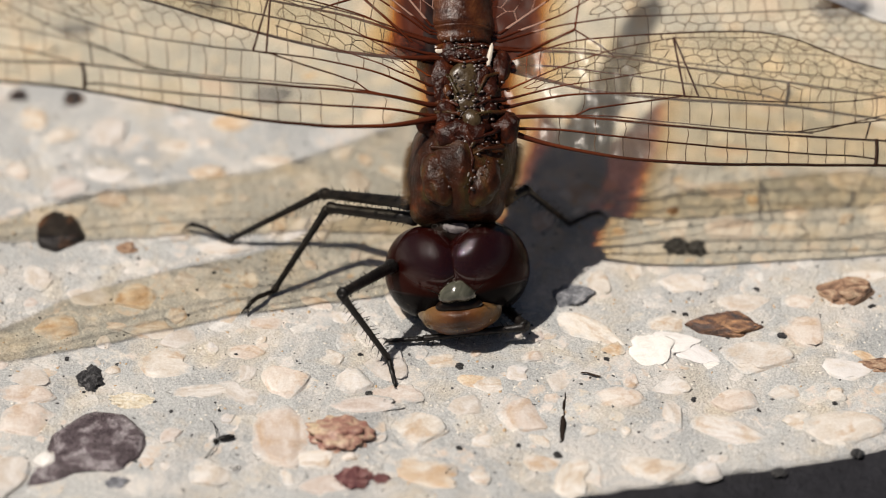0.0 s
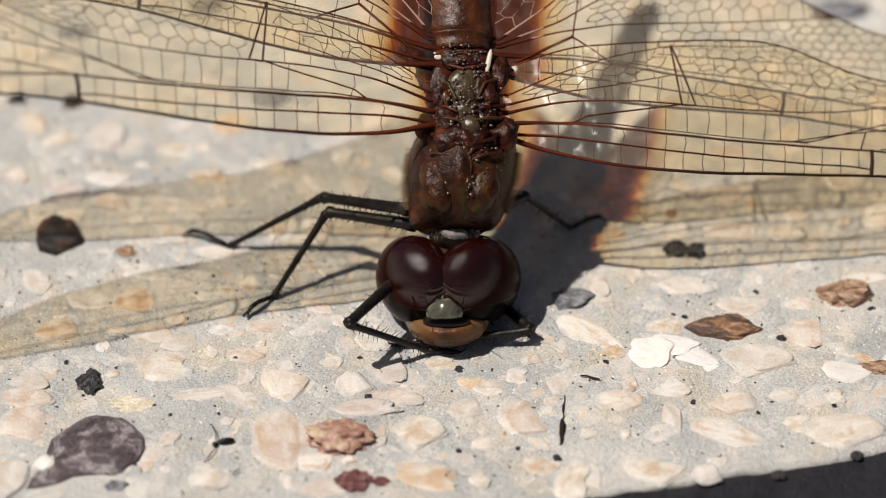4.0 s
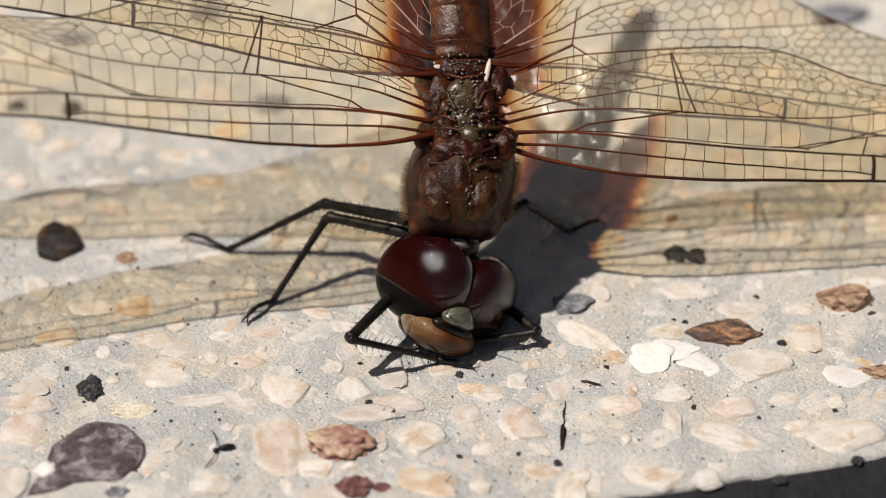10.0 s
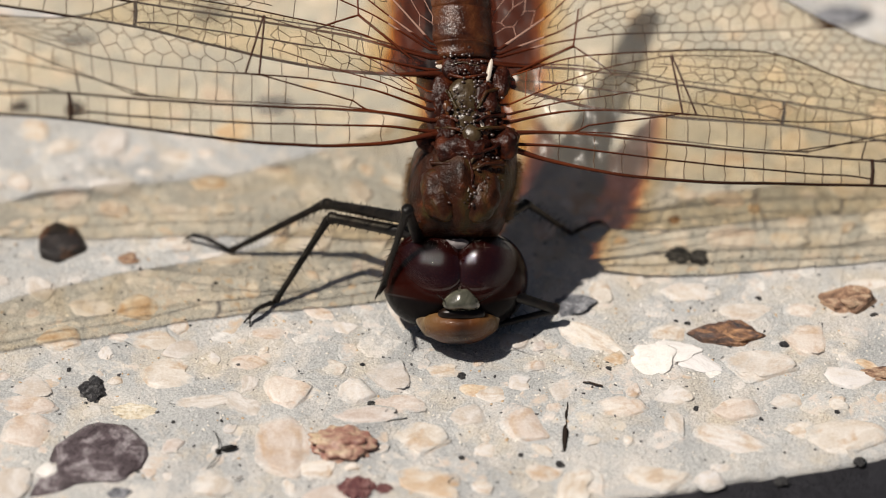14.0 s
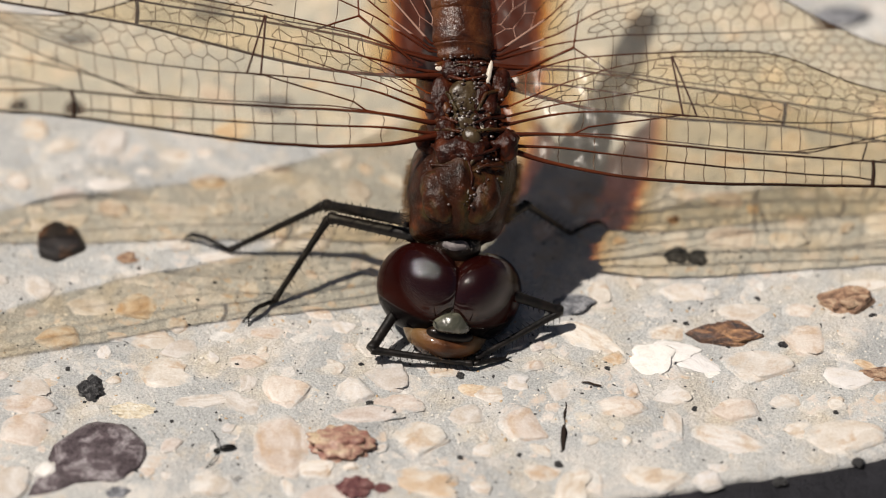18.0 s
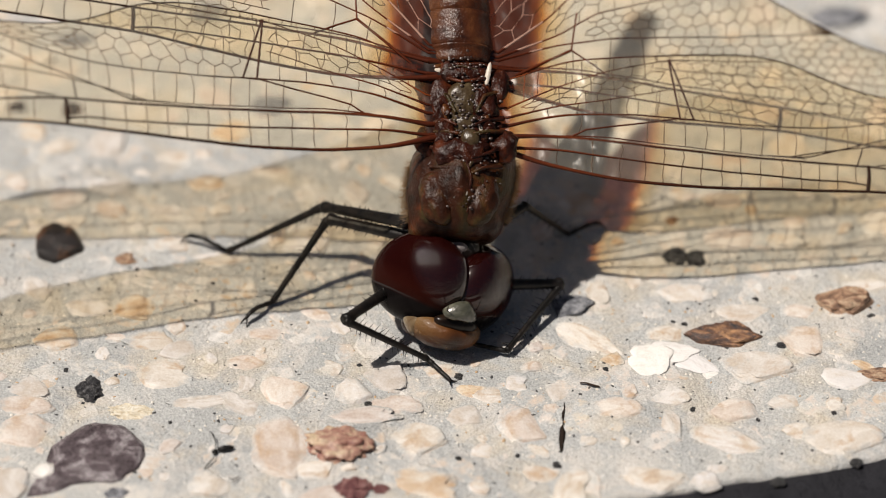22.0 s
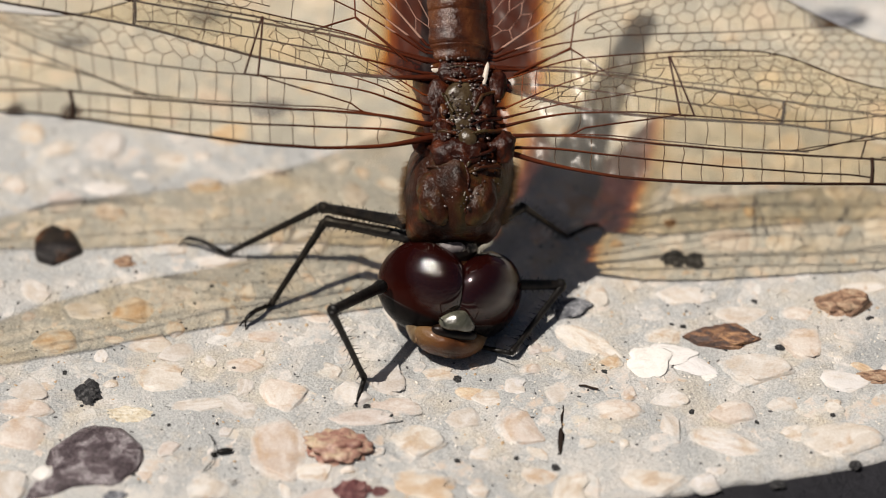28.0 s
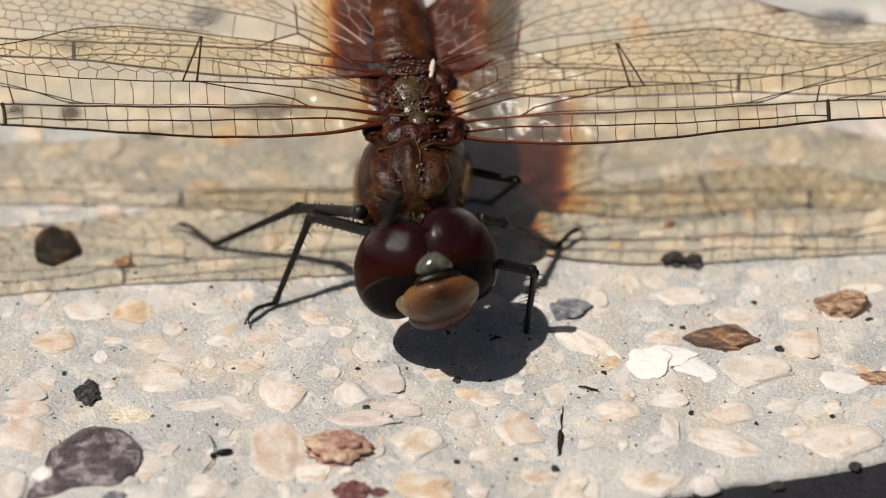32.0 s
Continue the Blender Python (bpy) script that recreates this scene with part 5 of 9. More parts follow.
stone("coal", 21.03, -5.06, 0.22, 0.14, 26, 0.9)
stone("coal", 20.00, -3.53, 0.27, 0.14, 3, 0.9)
stone("coal", 12.11, -11.82, 0.14, 0.18, -20, 0.9)
stone("coal", 5.53, -15.75, 0.20, 0.24, 17, 0.9)
stone("coal", -1.59, -14.74, 0.11, 0.14, -6, 0.9)
stone("coal", 3.66, -15.07, 0.14, 0.14, -29, 0.9)
stone("coal", 0.83, -15.35, 0.18, 0.18, 8, 0.9)
stone("coal", 7.96, -8.93, 0.20, 0.18, -15, 0.9)
stone("coal", 15.20, -12.51, 0.11, 0.14, 22, 0.9)
stone("coal", 17.04, -13.73, 0.14, 0.14, -1, 0.9)
stone("coal", -17.23, -11.28, 0.11, 0.10, -24, 0.9)
stone("coal", -10.67, -12.72, 0.09, 0.14, 13, 0.9)
stone("coal", -3.50, -11.57, 0.22, 0.21, -10, 0.9)
stone("coal", -3.94, -8.68, 0.14, 0.14, 27, 0.9)
stone("coal", -9.96, -8.80, 0.16, 0.14, 4, 0.9)
stone("coal", 19.78, -15.63, 0.31, 0.28, -19, 0.9)
stone("coal", 16.01, -16.99, 0.36, 0.28, 18, 0.9)
stone("coal", 0.44, -5.87, 0.11, 0.14, -5, 0.9)
stone("coal", 13.91, -7.13, 0.14, 0.14, -28, 0.9)
stone("coal", 18.88, -12.10, 0.14, 0.14, 9, 0.9)
stone("coal", -12.97, -12.80, 0.11, 0.10, -14, 0.9)
stone("coal", 2.65, -5.23, 0.09, 0.10, 23, 0.9)
stone("coal", -12.03, -3.96, 0.11, 0.14, 0, 0.9)
stone("coal", -11.23, -2.67, 0.14, 0.10, -23, 0.9)
# white pebble added in place of a highlight beside the right leg
stone("milk", 6.75, 2.05, 0.52, 0.24, 25, 2.4, 3)

# the smaller aggregate between the large stones
rng = random.Random(11)
tries = 0
count = 0
while count < 230 and tries < 9000:
    tries += 1
    x, y = rng.uniform(-25, 25), rng.uniform(-18.5, 24)
    r = rng.choice((0.35, 0.5, 0.7, 0.9, 1.2, 1.5))
    if y < EDGE.y + 0.26 * (x - EDGE.x) + r + 0.4:
        continue
    if any((x - px) ** 2 + (y - py) ** 2 < (r + 0.62 * pr) ** 2 for px, py, pr in placed):
        continue
    stone(rng.choices(("cream", "white", "peach", "orange"), (34, 26, 26, 8))[0], x, y, r * rng.uniform(0.9, 1.5), r * rng.uniform(0.7, 1.1), rng.uniform(0, 180), rng.uniform(0.35, 0.7))
    count += 1


def grain_bed(name, n, sizes, window, materials, seed, skip=None, flat=1.0):
    """Uncountable small aggregate, one mesh of half-sunk grains."""
    rng = random.Random(seed)
    bm0 = bmesh.new()
    bmesh.ops.create_icosphere(bm0, subdivisions=1, radius=1.0)
    base = [v.co.copy() for v in bm0.verts]
    tris = [[v.index for v in f.verts] for f in bm0.faces]
    bm0.free()
    verts, faces, which = [], [], []
    for _ in range(n):
        x, y = rng.uniform(window[0], window[1]), rng.uniform(window[2], window[3])
        if y < EDGE.y + 0.26 * (x - EDGE.x) + 1.0 or (skip and skip[0] < x < skip[1] and skip[2] < y < skip[3]):
            continue
        r = rng.uniform(*sizes)
        rot = Euler((0, 0, rng.uniform(0, 6.3))).to_matrix()
        sc = Vector((r * rng.uniform(0.8, 1.6), r * rng.uniform(0.6, 1.0), r * rng.uniform(0.25, 0.6) * flat))
        z0 = relief(x, y)
        n0 = len(verts)
        k = rng.randrange(len(materials))
        for v in base:
            p = rot @ Vector((v.x * sc.x * rng.uniform(0.75, 1.2), v.y * sc.y * rng.uniform(0.75, 1.2), v.z * sc.z))
            verts.append((x + p.x, y + p.y, z0 + p.z))
        for f in tris:
            faces.append([n0 + i for i in f])
            which.append(k)
    ob = mesh_part(name, verts, faces, materials[0])
    for m in materials[1:]:
        ob.data.materials.append(m)
    ob.data.polygons.foreach_set("material_index", which)
    return ob


def chip_material():
    m = mat("stone_chips", (0.7, 0.64, 0.56), 0.6, 0.4)
    co = place_coords(m)
    c = ramp(m, island_value(m), [(0.0, (0.54, 0.40, 0.26)), (0.12, (0.64, 0.54, 0.45)), (0.4, (0.69, 0.62, 0.56)), (0.65, (0.75, 0.71, 0.67)), (0.85, (0.65, 0.58, 0.48)), (1.0, (0.78, 0.77, 0.75))])
    fine = noise_tex(m, co, 7.0, 4, 0.7)
    c = mixc(m, ramp(m, noise_tex(m, co, 1.3, 5, 0.65), [(0.36, (0, 0, 0)), (0.54, (1.0, 1.0, 1.0))]), c, cement_colour(m, co)[0])
    set_in(m, "Base Color", c)
    set_in(m, "Normal", bump(m, fine, 0.00006, 0.8))
    return m


CHIPS = chip_material()
PALE_GRIT = mat("pale_grit", (0.80, 0.76, 0.69), 0.5, 0.5)
DARK_GRIT = mat("dark_grit", (0.05, 0.048, 0.05), 0.55, 0.5)
TAN_GRIT = mat("tan_grit", (0.52, 0.37, 0.22), 0.6, 0.4)
tagged(grain_bed("grit", 4200, (0.028, 0.10), (-25, 25, -19, 24), (PALE_GRIT, PALE_GRIT, PALE_GRIT, DARK_GRIT, DARK_GRIT, TAN_GRIT), 21), "fine pale and dark sand grains in the slab", "grit", kind="stuff")
tagged(grain_bed("aggregate", 2600, (0.6, 2.2), (-260, 230, -60, 420), (STONES["cream"], STONES["white"], STONES["peach"], STONES["orange"], STONES["brown"]), 22, (-25, 25, -19, 24)), "cream pebbles set all over the concrete slab", "aggregate", kind="stuff")

def chip_bed(n, seed):
    """Flat stone chips level with the cement, each a low many-sided plate."""
    rng = random.Random(seed)
    verts, faces = [], []
    for _ in range(n):
        x, y = rng.uniform(-25, 25), rng.uniform(-18, 24)
        r = rng.choice((0.2, 0.3, 0.4, 0.55, 0.75, 1.0))
        if y < EDGE.y + 0.26 * (x - EDGE.x) + 1.4 or any((x - px) ** 2 + (y - py) ** 2 < (0.6 * r + 0.45 * pr) ** 2 for px, py, pr in placed):
            continue
        k = rng.randint(5, 8)
        a0, turn, long = rng.uniform(0, 6.3), rng.uniform(0, 3.14), rng.uniform(1.0, 1.7)
        n0 = len(verts)
        tilt = Vector((rng.uniform(-0.04, 0.04), rng.uniform(-0.04, 0.04)))
        top = rng.uniform(0.004, 0.03)
        plan = []
        for i in range(k):
            a = a0 + 6.283 * (i + rng.uniform(-0.3, 0.3)) / k
            p = Vector((math.cos(a) * long, math.sin(a))) * r * rng.uniform(0.75, 1.1)
            plan.append(Vector((p.x * math.cos(turn) - p.y * math.sin(turn), p.x * math.sin(turn) + p.y * math.cos(turn))))
        for grow, up in ((0.85, 1.0), (1.1, 0.0)):
            for p in plan:
                q = p * grow
                verts.append((x + q.x, y + q.y, relief(x + q.x, y + q.y) + (top + q.dot(tilt)) * up - 0.03 * (1 - up)))
        faces.append([n0 + i for i in range(k)])
        for i in range(k):
            j = (i + 1) % k
            faces.append([n0 + i, n0 + k + i, n0 + k + j, n0 + j])
    return mesh_part("gravel", verts, faces, CHIPS, smooth=False)


tagged(chip_bed(1100, 23), "small pale stone chips set flush in the slab", "gravel", kind="stuff")


# ---- what moves ----
def motions():
    walk(dragonfly, [
        (0.0, pose(0.000946, -0.002795, 0.000245, 0.00, -0.00, 0.00)),
        (0.5, pose(0.000982, -0.002856, 0.000171, 0.00, -0.00, 0.00)),
        (1.0, pose(0.000967, -0.002880, 0.000143, 0.00, -0.00, 0.00)),
        (1.5, pose(0.000935, -0.002922, 0.000093, 0.00, -0.00, 0.00)),
        (2.0, pose(0.000973, -0.002922, 0.000093, 0.00, -0.00, 0.00)),
        (2.5, pose(0.000984, -0.002908, 0.000110, 0.00, -0.00, 0.00)),
        (3.0, pose(0.000913, -0.002808, 0.000229, 0.00, -0.00, 0.00)),
        (3.5, pose(0.000939, -0.002850, 0.000178, 0.00, -0.00, 0.00)),
        (5.5, pose(0.000919, -0.002930, 0.000084, 0.00, -0.00, 0.00)),
        (6.0, pose(0.000838, -0.002932, 0.000081, 0.00, -0.00, 0.00)),
        (6.5, pose(0.000859, -0.002896, 0.000124, 0.00, -0.00, 0.00)),
        (7.0, pose(0.000849, -0.002901, 0.000117, 0.00, -0.00, 0.00)),
        (7.5, pose(0.000888, -0.002952, 0.000057, 0.00, -0.00, 0.00)),
        (8.0, pose(0.000904, -0.002978, 0.000027, 0.00, -0.00, 0.00)),
        (8.5, pose(0.000866, -0.003036, -0.000043, 0.00, -0.00, 0.00)),
        (9.0, pose(0.000919, -0.002980, 0.000024, 0.00, -0.00, 0.00)),
        (9.5, pose(0.000903, -0.003064, -0.000076, 0.00, -0.00, 0.00)),
        (10.0, pose(0.000891, -0.003019, -0.000023, 0.00, -0.00, 0.00)),
        (10.5, pose(0.000941, -0.003078, -0.000093, 0.00, -0.00, 0.00)),
        (11.0, pose(0.000941, -0.003035, -0.000042, 0.00, -0.00, 0.00)),
        (11.5, pose(0.000907, -0.003137, -0.000163, 0.00, -0.00, 0.00)),
        (12.0, pose(0.000856, -0.002981, 0.000023, 0.00, -0.00, 0.00)),
        (12.5, pose(0.000871, -0.003018, -0.000022, 0.00, -0.00, 0.00)),
        (13.0, pose(0.000861, -0.002953, 0.000056, 0.00, -0.00, 0.00)),
        (13.5, pose(0.000907, -0.003032, -0.000039, 0.00, -0.00, 0.00)),
        (14.0, pose(0.000870, -0.002981, 0.000023, 0.00, -0.00, 0.00)),
        (14.5, pose(0.000861, -0.002815, 0.000220, 0.00, -0.00, 0.00)),
        (16.5, pose(0.000908, -0.003085, -0.000101, 0.00, -0.00, 0.00)),
        (17.0, pose(0.000935, -0.003101, -0.000121, 0.00, -0.00, 0.00)),
        (17.5, pose(0.000914, -0.002843, 0.000187, 0.00, -0.00, 0.00)),
        (18.0, pose(0.000903, -0.003042, -0.000050, 0.00, -0.00, 0.00)),
        (18.5, pose(0.000945, -0.003071, -0.000084, 0.00, -0.00, 0.00)),
        (19.0, pose(0.000941, -0.003088, -0.000104, 0.00, -0.00, 0.00)),
        (19.5, pose(0.000945, -0.003098, -0.000116, 0.00, -0.00, 0.00)),
        (20.0, pose(0.000941, -0.003071, -0.000084, 0.00, -0.00, 0.00)),
        (20.5, pose(0.000946, -0.002971, 0.000035, 0.00, -0.00, 0.00)),
        (21.0, pose(0.000902, -0.002939, 0.000073, 0.00, -0.00, 0.00)),
        (21.5, pose(0.000923, -0.003044, -0.000052, 0.00, -0.00, 0.00)),
        (22.0, pose(0.000933, -0.003071, -0.000084, 0.00, -0.00, 0.00)),
        (22.5, pose(0.000913, -0.003050, -0.000060, 0.00, -0.00, 0.00)),
        (23.0, pose(0.000908, -0.003081, -0.000097, 0.00, -0.00, 0.00)),
        (23.5, pose(0.000907, -0.003073, -0.000087, 0.00, -0.00, 0.00)),
        (24.0, pose(0.000940, -0.003092, -0.000109, 0.00, -0.00, 0.00)),
        (24.5, pose(0.000946, -0.003095, -0.000113, 0.00, -0.00, 0.00)),
        (25.0, pose(0.000944, -0.003098, -0.000117, 0.00, -0.00, 0.00)),
        (25.5, pose(0.000919, -0.003084, -0.000100, 0.00, -0.00, 0.00)),
        (27.5, pose(0.000941, -0.002978, 0.000027, 0.00, -0.00, 0.00)),
        (28.0, pose(0.000885, -0.002991, 0.000010, 0.00, -0.00, 0.00)),
        (28.5, pose(0.000904, -0.003074, -0.000088, 0.00, -0.00, 0.00)),
        (29.0, pose(0.000893, -0.003064, -0.000076, 0.00, -0.00, 0.00)),
        (29.5, pose(0.000904, -0.003070, -0.000083, 0.00, -0.00, 0.00)),
        (30.0, pose(0.000896, -0.003070, -0.000083, 0.00, -0.00, 0.00)),
        (30.5, pose(0.000854, -0.003109, 0.000386, -4.00, -0.00, 0.00)),
        (31.0, pose(-0.000665, -0.003138, 0.000796, -13.07, -3.06, 2.57)),
        (31.12, pose(-0.000675, -0.003197, 0.000769, -14.05, -3.64, 3.00)),
        (31.25, pose(-0.000732, -0.003554, 0.000606, -20.15, -6.99, 5.84)),
        (31.5, pose(-0.000744, -0.003628, 0.000572, -21.43, -7.64, 6.47)),
        (31.62, pose(-0.000763, -0.003730, 0.000552, -21.25, -7.10, 5.99)),
        (31.76, pose(-0.000889, -0.004395, 0.000417, -20.19, -3.52, 2.95)),
        (32.0, pose(-0.000905, -0.004480, 0.000400, -20.07, -3.06, 2.57)),
    ])
    walk(parts["head"], [
        (0.0, pose(-0.000273, -0.003604, 0.002538, 51.06, -6.29, 0.27)),
        (0.5, pose(-0.000399, -0.003555, 0.002596, 52.03, -5.09, 1.71)),
        (1.0, pose(-0.000357, -0.003570, 0.002579, 54.29, -6.47, 0.06)),
        (1.5, pose(-0.000357, -0.003547, 0.002606, 55.26, -5.90, 0.74)),
        (2.0, pose(-0.000371, -0.003547, 0.002606, 55.26, -6.52, -0.01)),
        (2.5, pose(-0.000567, -0.003619, 0.002521, 57.32, -2.51, -3.00)),
        (3.0, pose(-0.000603, -0.003788, 0.002319, 59.19, -2.76, -3.30)),
        (3.5, pose(-0.000746, -0.003864, 0.002229, 61.13, -3.77, -4.50)),
        (5.5, pose(-0.000749, -0.003561, 0.002590, 56.01, -1.67, -2.00)),
        (6.0, pose(-0.000648, -0.003555, 0.002597, 55.91, -2.51, -3.00)),
        (6.5, pose(-0.000760, -0.003654, 0.002479, 57.97, -0.42, -0.50)),
        (7.0, pose(-0.000676, -0.003669, 0.002461, 58.53, -0.84, -1.00)),
        (7.5, pose(-0.000690, -0.003640, 0.002495, 59.04, -0.25, -0.30)),
        (8.0, pose(-0.000707, -0.003663, 0.002468, 60.00, -1.26, -1.50)),
        (8.5, pose(-0.000707, -0.003614, 0.002527, 60.13, -0.00, 0.00)),
        (9.0, pose(-0.000161, -0.003650, 0.002484, 61.20, 20.41, 8.29)),
        (9.5, pose(-0.000116, -0.003671, 0.002459, 62.88, 21.92, 9.42)),
        (10.0, pose(-0.000354, -0.003764, 0.002348, 59.84, 32.12, 7.16)),
        (10.5, pose(-0.000262, -0.003638, 0.002497, 62.39, 20.16, 7.93)),
        (11.0, pose(-0.000290, -0.003588, 0.002558, 61.20, 20.91, 9.87)),
        (11.5, pose(-0.000444, -0.003546, 0.002608, 61.54, 16.83, 5.00)),
        (12.0, pose(-0.000416, -0.003558, 0.002593, 57.79, 6.50, 3.12)),
        (12.5, pose(-0.000301, -0.003527, 0.002630, 58.31, 11.63, 6.31)),
        (13.0, pose(-0.000315, -0.003435, 0.002740, 50.07, 3.76, 2.93)),
        (13.5, pose(-0.000371, -0.003374, 0.002812, 51.57, 3.77, 3.47)),
        (14.0, pose(-0.000203, -0.003397, 0.002785, 49.24, 3.34, 3.47)),
        (14.5, pose(-0.000371, -0.003509, 0.002651, 44.60, 3.35, 4.00)),
        (16.5, pose(-0.000273, -0.003853, 0.002242, 62.62, 14.02, 2.95)),
        (17.0, pose(-0.000245, -0.003863, 0.002230, 62.72, 14.97, 2.56)),
        (17.5, pose(-0.000245, -0.003827, 0.002273, 61.14, 14.14, 2.30)),
        (18.0, pose(-0.000553, -0.003863, 0.002229, 62.57, 11.58, -0.12)),
        (18.5, pose(-0.000483, -0.003749, 0.002366, 62.31, 11.69, 0.81)),
        (19.0, pose(-0.000469, -0.003706, 0.002416, 62.14, 11.82, 1.76)),
        (19.5, pose(-0.000455, -0.003713, 0.002408, 62.18, 11.55, 2.23)),
        (20.0, pose(-0.000525, -0.003757, 0.002356, 62.17, 9.64, 0.65)),
        (20.5, pose(-0.000427, -0.003677, 0.002451, 60.50, 11.30, 3.51)),
        (21.0, pose(-0.000480, -0.003614, 0.002526, 58.45, 11.32, 4.33)),
        (21.5, pose(-0.000466, -0.003659, 0.002472, 61.95, 17.92, 8.13)),
        (22.0, pose(-0.000410, -0.003489, 0.002675, 60.53, 24.54, 12.81)),
        (22.5, pose(-0.000340, -0.003609, 0.002533, 61.67, 20.34, 6.83)),
        (23.0, pose(-0.000284, -0.003600, 0.002543, 62.02, 20.51, 7.41)),
        (23.5, pose(-0.000393, -0.003639, 0.002496, 62.16, 18.73, 5.26)),
        (24.0, pose(-0.000480, -0.003642, 0.002493, 62.44, 19.28, 6.34)),
        (24.5, pose(-0.000371, -0.003657, 0.002476, 62.43, 17.86, 4.72)),
        (25.0, pose(-0.000494, -0.003633, 0.002503, 62.21, 17.58, 4.66)),
        (25.5, pose(-0.000508, -0.003713, 0.002408, 62.54, 15.38, 2.08)),
        (27.5, pose(-0.000354, -0.003752, 0.002361, 61.96, 15.46, 3.47)),
        (28.0, pose(-0.000225, -0.003750, 0.002364, 62.10, 16.01, 4.51)),
        (28.5, pose(-0.000270, -0.003747, 0.002368, 62.63, 16.19, 5.08)),
        (29.0, pose(-0.000270, -0.003764, 0.002348, 62.63, 15.93, 5.06)),
        (29.5, pose(-0.000298, -0.003755, 0.002358, 62.63, 16.06, 5.56)),
        (29.7, pose(-0.000497, -0.003641, 0.002494, 46.74, 4.60, -4.84)),
        (29.8, pose(-0.000894, -0.003412, 0.002767, 20.09, -24.01, -15.61)),
        (29.9, pose(-0.001291, -0.003183, 0.003040, -12.38, -54.14, -9.58)),
        (30.3, pose(-0.001349, -0.003459, 0.002742, -8.39, -53.68, -12.81)),
        (30.4, pose(-0.000944, -0.003883, 0.003421, 12.55, -34.76, -20.44)),
        (30.5, pose(-0.000472, -0.004379, 0.004214, 30.21, -11.88, -19.11)),
        (30.7, pose(0.000000, -0.004874, 0.005007, 48.24, 9.56, -10.97)),
        (31.0, pose(0.000040, -0.005315, 0.004263, 47.34, 12.36, -6.44)),
        (31.3, pose(0.000506, -0.005146, 0.004921, 41.12, 12.79, -1.85)),
        (31.6, pose(0.000601, -0.005222, 0.004588, 41.05, 11.06, -1.10)),
        (31.7, pose(0.000749, -0.004899, 0.004682, 38.04, -2.34, 6.20)),
        (31.8, pose(0.000566, -0.004757, 0.004445, 37.02, -14.87, 13.18)),
        (32.0, pose(0.000550, -0.004881, 0.003913, 47.04, -6.37, 8.26)),
    ])
